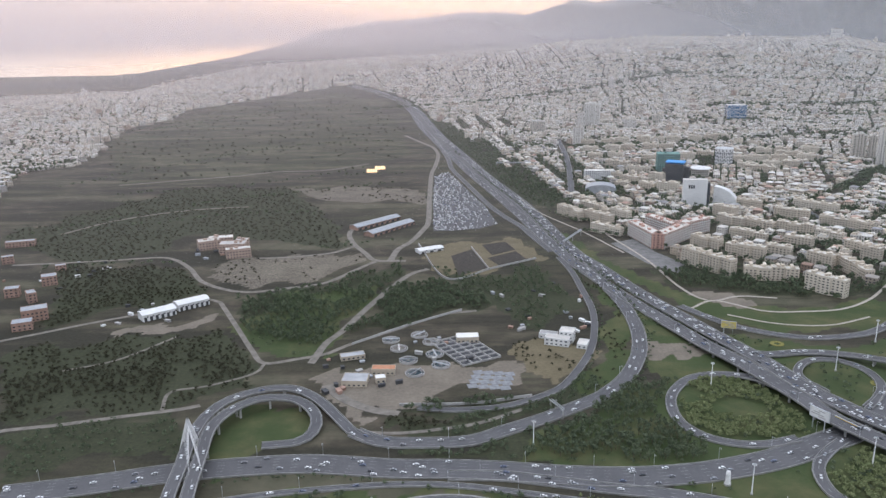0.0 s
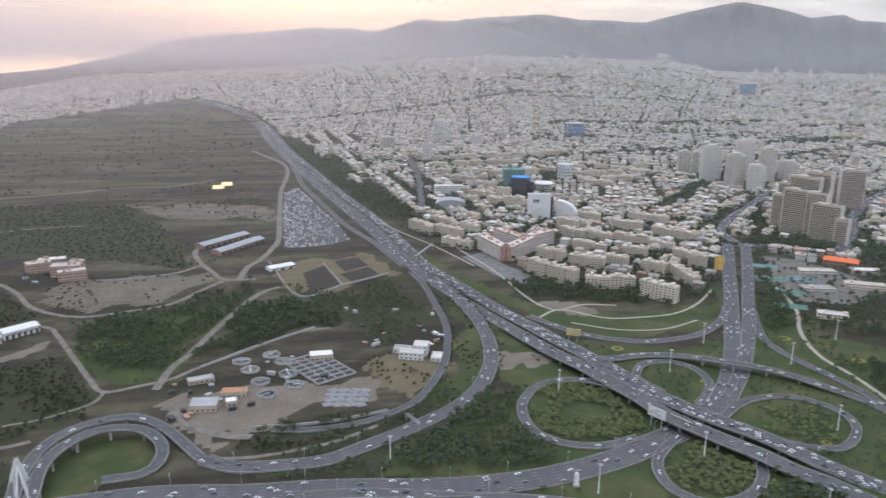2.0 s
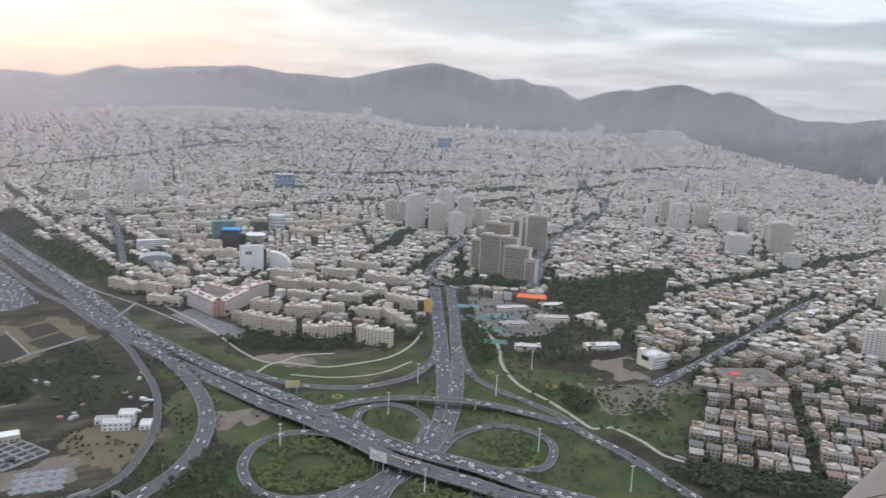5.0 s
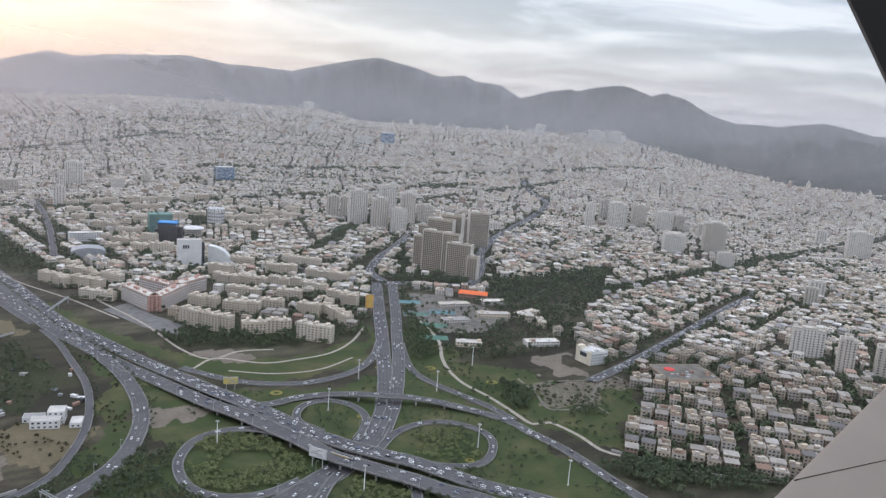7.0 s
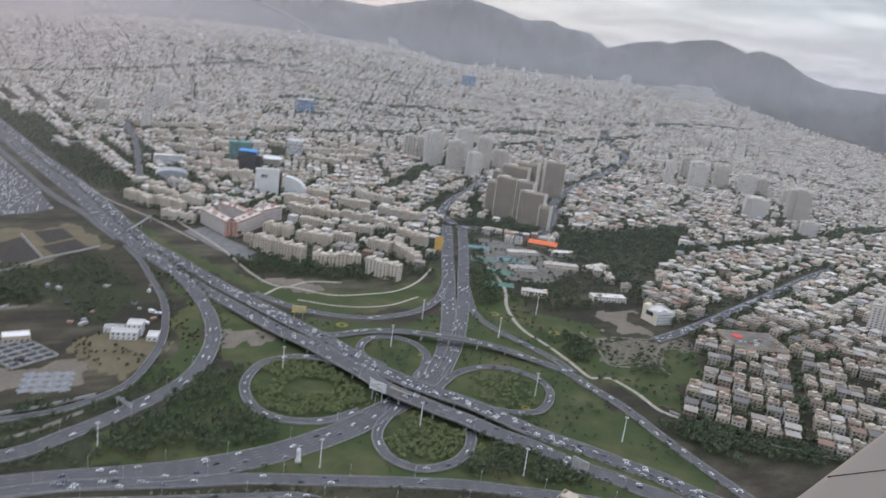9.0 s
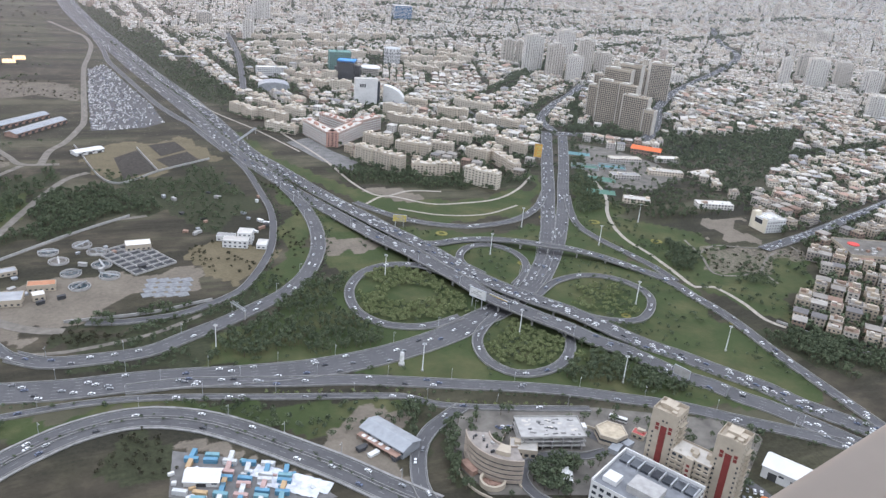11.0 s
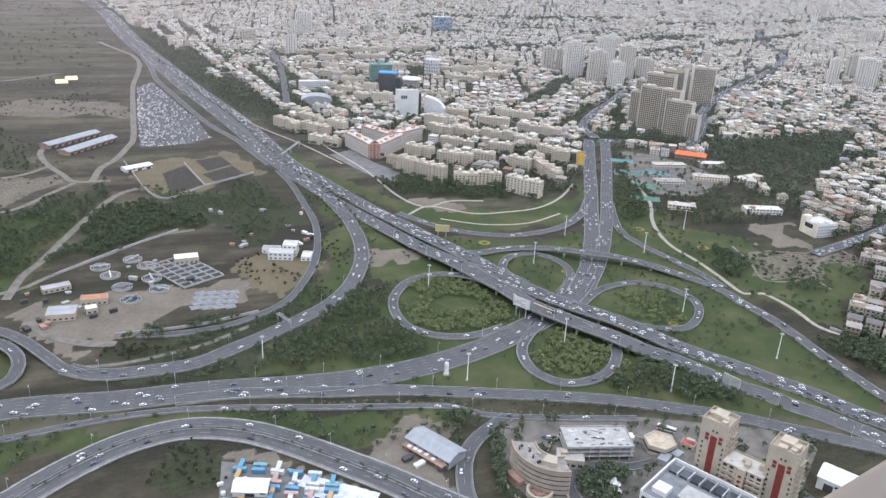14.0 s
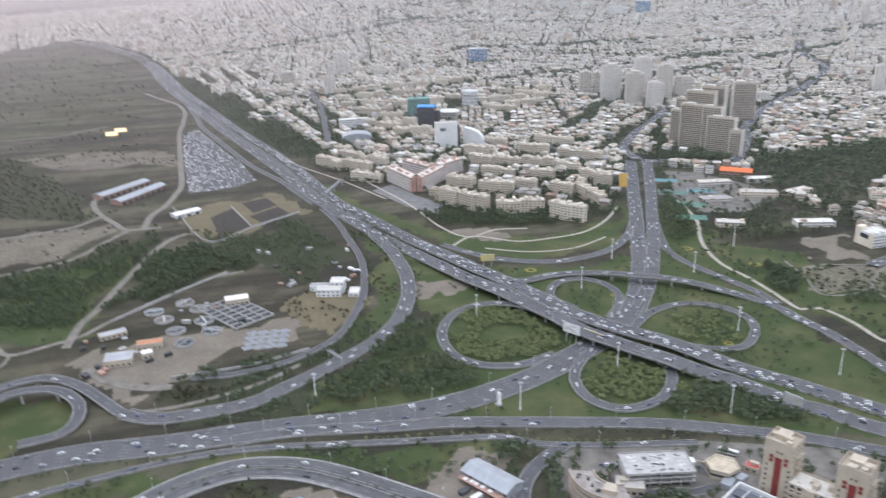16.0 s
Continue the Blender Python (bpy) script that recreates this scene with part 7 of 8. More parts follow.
PLANTS = {"wood_33": (3.2, 1.4, TREES, M_LEAF), "wood_34": (3.8, 1.2, TREES, M_LEAF), "wood_1": (5.2, 1.3, TREES, M_LEAF), "wood_2": (6.0, 0.85, TREES, M_LEAF), "wood_3": (6.0, 0.8, SHRUBS, M_LEAF3), "wood_4": (5.5, 0.85, SHRUBS, M_LEAF3), "wood_5": (8.0, 0.85, SHRUBS, M_LEAF3), "wood_6": (5.4, 0.95, TREES, M_LEAF), "wood_7": (4.8, 1.3, TREES, M_LEAF), "wood_8": (4.1, 1.6, BUSHY, M_LEAF2), "wood_9": (4.1, 1.6, BUSHY, M_LEAF2), "wood_30": (5.5, 0.6, BUSHY, M_LEAF2), "wood_31": (5.0, 0.95, BUSHY, M_LEAF), "wood_32": (5.0, 0.95, BUSHY, M_LEAF), "forecourt": (9.0, 0.42, TREES, M_LEAF), "wood_24": (3.6, 1.3, SHRUBS, M_LEAF), "wood_10": (6.0, 1.0, TREES, M_LEAF), "wood_11": (5.8, 1.2, TREES, M_LEAF), "wood_25": (4.5, 0.9, SHRUBS, M_LEAF), "wood_26": (4.5, 1.0, TREES, M_LEAF), "grove_1": (7.0, 0.6, TREES, M_LEAF), "grove_2": (8.0, 0.7, TREES, M_LEAF), "wood_13": (5.0, 1.0, TREES, M_LEAF), "wood_14": (3.8, 1.2, TREES, M_LEAF), "wood_29": (4.2, 1.0, SHRUBS, M_LEAF3), "wood_27": (8.0, 0.75, TREES, M_LEAF), "wood_28": (5.5, 1.2, TREES, M_LEAF), "wood_15": (5.5, 0.75, SHRUBS, M_LEAF3), "wood_16": (5.5, 0.9, SHRUBS, M_LEAF), "wood_17": (5.5, 0.7, SHRUBS, M_LEAF3), "wood_18": (4.8, 1.3, TREES, M_LEAF), "green_1": (7.0, 0.55, SHRUBS, M_LEAF), "dry_1": (6.0, 0.35, SHRUBS, M_LEAF3), "wood_19": (6.5, 0.75, SHRUBS, M_LEAF3), "wood_20": (6.5, 0.75, SHRUBS, M_LEAF), "wood_21": (4.4, 1.3, TREES, M_LEAF), "wood_22": (5.0, 0.8, TREES, M_LEAF), "wood_23": (4.6, 0.9, TREES, M_LEAF), "field_1": (26, 0.35, SMALL, M_LEAF3), "lawn_1": (8, 0.3, SHRUBS, M_LEAF), "lawn_3": (9, 0.42, BUSHY, M_LEAF), "lawn_4": (6.0, 0.6, BUSHY, M_LEAF), "lawn_5": (7.0, 0.5, SHRUBS, M_LEAF3), "wood_35": (7.0, 0.75, BUSHY, M_LEAF), "bare_9": (9, 0.5, SHRUBS, M_LEAF3), "bare_2": (11, 0.3, SHRUBS, M_LEAF3), "bare_3": (12, 0.35, SHRUBS, M_LEAF3)}
for key, (gap, keep, kinds, leaf) in PLANTS.items():
    woods = any(kinds is k for k in (TREES, SMALL))
    planting("woodland" if woods else "scrub", "dense dark-leaved trees with an uneven canopy" if woods else "low bushes scattered over rough grass", scatter(AREAS[key], gap, keep=keep), kinds, leaf, "trees" if woods else "bushes")

# street and garden trees between the houses
tx, ty = [], []
X = rng.uniform(-900, 1900, 75000)
Y = rng.uniform(200, 1850, 75000)
m = inside(X, Y, BUILD) & (np.hypot(X, Y) < 1850)
X, Y = X[m], Y[m]
taken = np.array([(p[0], p[1]) for p in near_lots])
ok = np.ones(len(X), bool)
for line, keep in clear_lines:
    for q in line[::2]:
        ok &= (X - q[0]) ** 2 + (Y - q[1]) ** 2 > (keep - 2) ** 2
for fx0, fy0, fr in FOOTPRINTS:
    ok &= (X - fx0) ** 2 + (Y - fy0) ** 2 > (fr * 0.72) ** 2
X, Y = X[ok], Y[ok]
garden = []
for x, y in zip(X, Y):
    if len(garden) < 14000 and np.min((taken[:, 0] - x) ** 2 + (taken[:, 1] - y) ** 2) > 6.4 ** 2 and noise.noise(Vector((x / 120, y / 120, 9))) > -0.30:
        garden.append((x, y, rng.uniform(0.75, 1.3)))
for x, y, w, d, ang in BLOCK_SIDES:
    ca, sa = math.cos(radians(ang)), math.sin(radians(ang))
    for _ in range(int(w / 2.2)):
        u, v = rng.uniform(-0.6, 0.6) * w, rng.choice((-1, -1, 1)) * (d / 2 + rng.uniform(3.5, 9))
        garden.append((x + u * ca - v * sa, y + u * sa + v * ca, rng.uniform(0.6, 1.1)))
keep_out = np.ones(len(garden), bool)
GA = np.array(garden)
for x, y, w, d, ang in BLOCK_SIDES:
    ca, sa = math.cos(radians(ang)), math.sin(radians(ang))
    u, v = (GA[:, 0] - x) * ca + (GA[:, 1] - y) * sa, -(GA[:, 0] - x) * sa + (GA[:, 1] - y) * ca
    keep_out &= (np.abs(u) > w / 2 + 1) | (np.abs(v) > d / 2 + 2)
for line, keep in clear_lines:
    for q in line[::2]:
        keep_out &= (GA[:, 0] - q[0]) ** 2 + (GA[:, 1] - q[1]) ** 2 > (keep - 2) ** 2
garden = [g for g, k in zip(garden, keep_out) if k]
planting("street_trees", "rows of leafy trees along the town streets", [q for q in STREET_TREES if math.hypot(q[0], q[1]) < 1400], SMALL, M_LEAF)
planting("street_trees", "far rows of trees along the town streets", [q for q in STREET_TREES if math.hypot(q[0], q[1]) >= 1400], TINY, M_LEAF)
planting("garden_trees", "leafy street and garden trees between the houses", garden, SMALL, M_LEAF)
belts = []
for (ax, ay), (bx, by) in AXES:
    n = int(math.hypot(bx - ax, by - ay) / 5)
    for t in rng.uniform(0, 1, n * 2):
        off = rng.choice((-1, 1)) * rng.uniform(8, 15)
        dx, dy = (bx - ax), (by - ay)
        L = math.hypot(dx, dy)
        belts.append((ax + dx * t - dy / L * off, ay + dy * t + dx / L * off, rng.uniform(0.8, 1.3)))
for _ in range(40):
    t, rad = radians(rng.uniform(14, 62)), rng.uniform(1700, 3600)
    cx, cy, ln = rad * math.sin(t), rad * math.cos(t), rng.uniform(40, 150)
    for _ in range(int(ln * 1.0)):
        o, q = rng.normal(0, ln), rng.normal(0, 14)
        belts.append((cx + o * math.cos(t) + q * math.sin(t), cy - o * math.sin(t) + q * math.cos(t), rng.uniform(0.9, 1.5)))
planting("avenue_trees", "dark rows of trees along the avenues", belts, SMALL, M_LEAF)
rows = []
for pts in TREE_ROWS:
    for q in spline(pts, 9.0):
        if rng.random() < 0.8:
            rows.append((q[0] + rng.normal(0, 3), q[1] + rng.normal(0, 3), rng.uniform(0.6, 1.1)))
planting("tree_row", "dark trees in loose rows along the hillside tracks", rows, SMALL, M_LEAF)
# hedge along the median between the carriageways, and rows beside the highways
row_places = []
for key, off, a, b, gap in (("DN", -9.2, 0.55, 0.97, 3.6), ("DN", 10.5, 0.1, 0.5, 4.5), ("DN", 14.5, 0.05, 0.5, 5.0), ("C", 0.0, 0.02, 0.98, 9.0), ("U", -17.0, 0.02, 0.4, 3.6), ("I", -6.0, 0.1, 0.9, 4.2), ("K", -9.0, 0.35, 0.95, 4.0), ("R8", -8.0, 0.4, 0.95, 5.5), ("L", -9.5, 0.25, 0.9, 3.2), ("BLV2", 12.0, 0.1, 0.95, 5.0), ("BLV2", -12.0, 0.3, 0.95, 5.0)):
    line, left, along, w = ROAD_LINES[key]
    n = len(line)
    seg = 6.0
    for i in range(int(n * a), int(n * b)):
        for _ in range(max(1, int(seg / gap))):
            o = off + rng.normal(0, 0.5)
            row_places.append((line[i, 0] + left[i, 0] * o + rng.uniform(-2, 2), line[i, 1] + left[i, 1] * o + rng.uniform(-2, 2), rng.uniform(0.45, 0.75) if key in ("C",) else rng.uniform(0.6, 1.0)))
line, left, _, _ = ROAD_LINES["S"]
n = len(line)
fresh = [(line[i, 0] + left[i, 0] * 4.6 + rng.uniform(-2, 2), line[i, 1] + left[i, 1] * 4.6 + rng.uniform(-1, 1), rng.uniform(0.5, 0.8)) for i in range(int(n * 0.55), n - 2) for _ in range(2)]
planting("hedge", "fresh yellow-green bushes beside the service road", fresh, SHRUBS, M_LEAF2, "hedge")
planting("round_tree", "large round dark tree beside the white building", [(672, 578, 1.5), (676, 582, 1.4), (669, 575, 1.3)], TREES, M_LEAF)
planting("hedge", "clipped bushes in rows along the carriageways", row_places, SHRUBS, M_LEAF, "hedge")


# ---- masts, signs and bridge pylon
def mast(x, y, h, lean=0.0):
    seg = [(0.42, 0), (0.34, h * 0.5), (0.24, h)]
    V, F, n = [], [], 10
    for r, z in seg:
        V += [(r * math.cos(t), r * math.sin(t), z) for t in np.linspace(0, 2 * math.pi, n, endpoint=False)]
    for k in range(2):
        F += [(k * n + i, k * n + (i + 1) % n, (k + 1) * n + (i + 1) % n, (k + 1) * n + i) for i in range(n)]
    ob = tagged(new("light_mast", mesh_of("light_mast", V, F, M_MAST, smooth_shade=True)), "tall pale steel light mast on the verge", "street lamp", "light masts of the interchange")
    ob.matrix_basis = pose(x, y, 0)
    part("base", prism("base", 0.9, 0.8, 12, M_CONC), ob)
    ring_ob = part("head_ring", mesh_of("head_ring", *arc_band(0.9, 1.15, 0, 360, h - 0.3, h, 16), M_STEEL), ob)
    for k in range(6):
        a = k * math.pi / 3
        part("lamp", box_mesh("lamp", [(1.2 * math.cos(a), 1.2 * math.sin(a), h - 0.6, 0.7, 0.5, 0.35, math.degrees(a))], M_WHITE), ring_ob)
    return ob


for i, (x, y) in enumerate(POLES):
    mast(x, y, 21.0)
# street lamps along the carriageways
lamp_v = boxes([(0, 0, 0, 0.2, 0.2, 9, 0)])
lamp_arm = box_mesh("arm", [(0.9, 0, 8.9, 2.0, 0.14, 0.14, 0)], M_STEEL)
lamp_me = mesh_of("street_lamp", *lamp_v, M_STEEL)
lamp_head = box_mesh("lamp_head", [(1.9, 0, 8.75, 0.8, 0.3, 0.18, 0)], M_WHITE)
for key, off, step in (("U", 13.4, 7), ("L", 6.9, 7), ("C", 10.2, 6), ("DS", -8.4, 8), ("S", 4.2, 7), ("K", 6.4, 7), ("NW", 8.4, 7)):
    line, left, along, w = ROAD_LINES[key]
    for i in range(3, len(line) - 2, step):
        if math.hypot(line[i, 0], line[i, 1]) > 1150:
            continue
        ob = new("street_lamp", lamp_me)
        s = -1 if off > 0 else 1
        d = left[i] * s
        ob.matrix_basis = pose(line[i, 0] + left[i, 0] * off, line[i, 1] + left[i, 1] * off, float(line[i, 2]) - 1.0, 0, 0, math.degrees(math.atan2(d[1], d[0])))
        tagged(ob, "slim grey street lamp beside the carriageway", "street lamp", "street lamps of the highways")
        part("lamp_head", lamp_head, part("arm", lamp_arm, ob))


def signboard(name, label, x, y, ang, w, h, lift, mat, face=None, z=0.0, posts=2):
    ob = tagged(new(name, box_mesh(name, [(0, 0, lift, w, 0.5, h, 0)], mat)), label, "billboard")
    ob.matrix_basis = pose(x, y, z, 0, 0, ang)
    for k in range(posts):
        u = (k - (posts - 1) / 2) * w * 0.6
        part("post", box_mesh("post", [(u, 0, -0.5, 0.6, 0.6, lift + 0.5, 0)], M_STEEL), ob)
    part("frame", box_mesh("frame", [(0, 0, lift - 0.2, w + 0.5, 0.7, 0.25, 0), (0, 0, lift + h, w + 0.5, 0.7, 0.25, 0), (-w / 2 - 0.15, 0, lift, 0.3, 0.7, h, 0), (w / 2 + 0.15, 0, lift, 0.3, 0.7, h, 0)], M_STEEL), ob)
    if face:
        for k in range(4):
            part("print_bar", box_mesh("print_bar", [(rng.uniform(-0.2, 0.2) * w, -0.3, lift + h * (0.15 + 0.2 * k), w * rng.uniform(0.3, 0.7), 0.08, h * 0.1, 0)], face), ob, "unreadable printed line")
    return ob


M_YELLOW = plain("faded_yellow_print", (0.62, 0.50, 0.16), 0.7, 0.2, 0.6)
M_AMBER = plain("amber_print", (0.70, 0.40, 0.10), 0.7, 0.15, 0.5)
s = SIGNS
signboard("billboard", "faded yellow billboard on two posts beside the highway", s[0][0], s[0][1], -22, 13, 6.5, 6, M_YELLOW, M_CONC)
signboard("billboard", "grey billboard above the bridge edge", s[1][0], s[1][1] - 6, -60, 15, 7.5, 9, M_WHITE, M_CONC)
signboard("billboard", "grey billboard back beside the carriageway", s[2][0], s[2][1], -70, 12, 6.5, 5, M_CONC)
signboard("billboard", "tall amber billboard beside the avenue", s[3][0], s[3][1], -35, 10, 18, 3, M_AMBER, M_YELLOW)
bdg = signboard("bridge_banner", "yellow banner on the edge of the bridge", 290, 500, -64, 20, 2.8, 5.2, M_YELLOW, M_AMBER)
for key, ht in (("gantry", 7), ("gantry2", 7), ("arch", 6.5)):
    (ax, ay), (bx, by) = PTS[key][0][:2], PTS[key][1][:2]
    L, ang = math.hypot(bx - ax, by - ay), math.degrees(math.atan2(by - ay, bx - ax))
    g = tagged(new("footbridge" if key != "gantry2" else "sign_gantry", box_mesh("gantry_beam", [(0, 0, ht, L, 2.2 if key != "gantry2" else 0.8, 0.6, 0), (0, 1.0, ht + 0.6, L, 0.12, 1.1, 0), (0, -1.0, ht + 0.6, L, 0.12, 1.1, 0)], M_STEEL)), "pale steel footbridge over the highway" if key != "gantry2" else "steel sign gantry over the slip road", "bridge" if key != "gantry2" else "gantry")
    g.matrix_basis = pose((ax + bx) / 2, (ay + by) / 2, float(ground_z(ax, ay)), 0, 0, ang)
    for u in (-0.5, 0, 0.5):
        if u == 0 and key == "gantry2":
            continue
        part("leg", box_mesh("leg", [(u * L * 0.96, 0, -0.5, 0.7, 0.7, ht + 0.5, 0)], M_CONC), g)
# white monument on the lawn
mx, my = s[5]
mon = tagged(new("monument", prism("monument", 2.4, 1.2, 8, M_CONC)), "white twisted stone monument on a plinth", "monument")
mon.matrix_basis = pose(mx, my, 0)
MV, MF = [], []
for k in range(9):
    a, r = k * 0.35, 1.7 - 0.9 * abs(math.sin(k * 0.5)) * (k / 9)
    MV += [(r * math.cos(a + q * math.pi / 2) * 1.2, r * math.sin(a + q * math.pi / 2), 1.2 + k * 1.05) for q in range(4)]
for k in range(8):
    MF += [(k * 4 + q, k * 4 + (q + 1) % 4, k * 4 + 4 + (q + 1) % 4, k * 4 + 4 + q) for q in range(4)]
MF.append((32, 33, 34, 35))
part("figure", mesh_of("figure", MV, MF, M_WHITE), mon, "white twisted stone")
# flower beds on the lawns
M_FLOWER = plain("yellow_flower_bed", (0.20, 0.18, 0.055), 0.95, 0.3, 0.8)
for x, y, r in ((307, 657, 6), (352, 574, 5), (482, 654, 6), (433, 677, 5), (467, 425, 4.5), (463, 377, 4.5), (516, 592, 6), (385, 460, 4)):
    fb = tagged(new("flower_bed", mesh_of("flower_bed", *arc_band(r * 0.45, r, 0, 360, 0.0, 0.35, 22), M_FLOWER)), "ring-shaped bed of yellow flowers in the lawn", "flower bed", "flower beds on the lawns")
    fb.matrix_basis = pose(x, y, 0)
# sports courts of the campus
M_COURT = [plain("green_court", (0.10, 0.20, 0.15), 0.8, 0.1, 0.4), plain("teal_court", (0.13, 0.26, 0.27), 0.8, 0.1, 0.4)]
for i, (x, y, w, d) in enumerate(((585, 834, 34, 18), (622, 826, 34, 18), (577, 786, 38, 20), (613, 892, 30, 16), (549, 742, 34, 18))):
    ct = tagged(new("sports_court", box_mesh("sports_court", [(0, 0, 0.02, w, d, 0.14, 0)], M_COURT[i % 2])), "green painted sports court with worn lines", "court", "sports courts of the campus")
    ct.matrix_basis = pose(x, y, 0, 0, 0, -30)
    part("court_line", box_mesh("court_line", [(0, 0, 0.17, 0.2, d * 0.9, 0.02, 0)], M_PAINT), ct)
    part("border_line", mesh_of("border_line", *rim(w * 0.92, d * 0.88, 0.2, 0.165, 0.185), M_PAINT), ct)
    part("fence", mesh_of("fence", *rim(w + 1, d + 1, 0.08, 0, 2.6), M_STEEL), ct) if i < 2 else None
# cable-stayed pylon between the two raised ramps
pyx, pyy, pyz = PTS["pylon"][0]
py_h = 26.0
PV, PF = [], []
for x0, wdt, z in ((-7.5, 2.2, -1), (-3.2, 1.7, 15), (0, 1.3, py_h)):
    PV += [(x0 - wdt / 2, -1.0, z), (x0 + wdt / 2, -1.0, z), (x0 + wdt / 2, 1.0, z), (x0 - wdt / 2, 1.0, z)]
for k in range(2):
    PF += [(k * 4 + q, k * 4 + (q + 1) % 4, k * 4 + 4 + (q + 1) % 4, k * 4 + 4 + q) for q in range(4)]
PF.append((8, 9, 10, 11))
pyl = tagged(new("bridge_pylon", mesh_of("bridge_pylon", PV, PF, M_WHITE)), "white leaning bridge pylon with stay cables", "pylon")
pyl.matrix_basis = pose(pyx, pyy, 0, 0, 0, 20)
part("leg", mesh_of("leg", [(-x, -y, z) for x, y, z in PV], PF, M_WHITE), pyl)
for i in range(9):
    for sgn in (-1, 1):
        a = Vector((0, 0, py_h - 1.5 - i * 0.9))
        b = Vector((sgn * 4.0 if sgn > 0 else -4.0, -6 - i * 5.0, 9.6))
        d = (b - a).normalized()
        n1 = d.cross(Vector((0, 0, 1))).normalized() * 0.09
        n2 = d.cross(n1).normalized() * 0.09
        cv = [tuple(p + q) for p in (a, b) for q in (n1, n2, -n1, -n2)]
        part("stay_cable", mesh_of("stay_cable", cv, [(q, (q + 1) % 4, 4 + (q + 1) % 4, 4 + q) for q in range(4)], M_WHITE), pyl)

# ---- cars
CAR_COLS = [(0.62, 0.62, 0.61), (0.66, 0.66, 0.65), (0.22, 0.22, 0.23), (0.60, 0.60, 0.60), (0.30, 0.31, 0.32), (0.06, 0.06, 0.065), (0.62, 0.62, 0.61), (0.12, 0.14, 0.2), (0.45, 0.45, 0.44), (0.60, 0.60, 0.60), (0.72, 0.72, 0.71)]
kc = Mat("car_paint", 0.35)
kc.color(kc.ramp(kc.random(), *[(i / 11, c) for i, c in enumerate(CAR_COLS)]))
kc.n["Color Ramp"].color_ramp.interpolation = "CONSTANT"
M_CAR = kc.m
kc = Mat("car_paint_rows", 0.35)
kc.color(kc.ramp(kc.island(), *[(i / 11, c) for i, c in enumerate(CAR_COLS)]))
kc.n["Color Ramp"].color_ramp.interpolation = "CONSTANT"
M_CARS = kc.m
prof = [(-2.1, 0.35), (-2.15, 0.85), (-1.75, 0.95), (-1.25, 1.42), (0.35, 1.45), (1.05, 0.98), (2.0, 0.82), (2.12, 0.5), (2.1, 0.35)]
wid = [0.80, 0.84, 0.84, 0.66, 0.66, 0.84, 0.82, 0.80, 0.80]
cv = [(x, sg * w, z) for sg in (-1, 1) for (x, z), w in zip(prof, wid)]
k = len(prof)
cf = [(i, (i + 1) % k, k + (i + 1) % k, k + i) for i in range(k)]
cf += [(0, 8, 7, 1), (1, 7, 6, 5), (1, 5, 2, 2), (2, 5, 4, 3)]
cf = [tuple(dict.fromkeys(f)) for f in cf] + [tuple(reversed([k + v for v in dict.fromkeys(f)])) for f in ((0, 8, 7, 1), (1, 7, 6, 5), (1, 5, 2), (2, 5, 4, 3))]
car_me = mesh_of("car", cv, cf, M_CAR)
gv = [(x, sg * w, z) for x, w, z in ((-1.70, 0.86, 1.02), (1.0, 0.86, 1.02), (0.49, 0.71, 1.38), (-1.32, 0.71, 1.38)) for sg in (-1, 1)]
win_me = mesh_of("cabin_glass", gv, [(0, 2, 4, 6), (3, 1, 7, 5), (1, 0, 6, 7), (2, 3, 5, 4)], M_GLASS)
wheel_me = box_mesh("wheel", [(0, 0, 0, 0.62, 0.22, 0.62, 0)], M_DARK)
traffic = []
for key, lanes, gap in (("DN", 4, 17), ("DS", 4, 40), ("U", 6, 60), ("NW", 4, 44), ("NE", 4, 58), ("L", 3, 60), ("C", 4, 70), ("K", 2, 48), ("R7", 2, 60), ("R8", 2, 24), ("R9", 1, 34), ("LL", 1, 30), ("LT", 1, 22), ("LR", 1, 24), ("LB", 1, 32), ("PO", 2, 60), ("PI", 2, 60), ("S", 2, 90), ("SB", 2, 30), ("BLV2", 3, 14), ("BLV", 3, 16), ("EST", 3, 15)):
    line, left, along, w = ROAD_LINES[key]
    seg = np.r_[0, np.cumsum(np.linalg.norm(np.diff(line[:, :2], axis=0), axis=1))]
    for ln in range(lanes):
        off = -w / 2 + 1.0 + (w - 2.0) * (ln + 0.5) / lanes
        s0 = rng.uniform(0, gap)
        while s0 < seg[-1] - 2:
            x, y, z = (np.interp(s0, seg, line[:, j]) for j in range(3))
            lx, ly = (np.interp(s0, seg, left[:, j]) for j in range(2))
            dx, dy = (np.interp(s0, seg, along[:, j]) for j in range(2))
            traffic.append((x + lx * off, y + ly * off, z + 0.03, math.degrees(math.atan2(dy, dx)) + (180 if off > 0 else 0)))
            s0 += max(6.5, rng.exponential(gap * 0.7) + gap * 0.3)
traffic.sort(key=lambda q: math.hypot(q[0], q[1]))
for x, y, z, a in traffic[:300]:
    ob = new("car", car_me)
    ob.matrix_basis = pose(x, y, z - 0.1, 0, 0, a)
    tagged(ob, "small saloon car driving on the carriageway", "car", "cars on the highways")
    part("cabin_glass", win_me, ob)
    for u in (-1.3, 1.3):
        wl_ob = part("wheel", wheel_me, ob)
        wl_ob.location = (u, 0.74, 0.08)
        wl_ob = part("wheel", wheel_me, ob)
        wl_ob.location = (u, -0.74, 0.08)


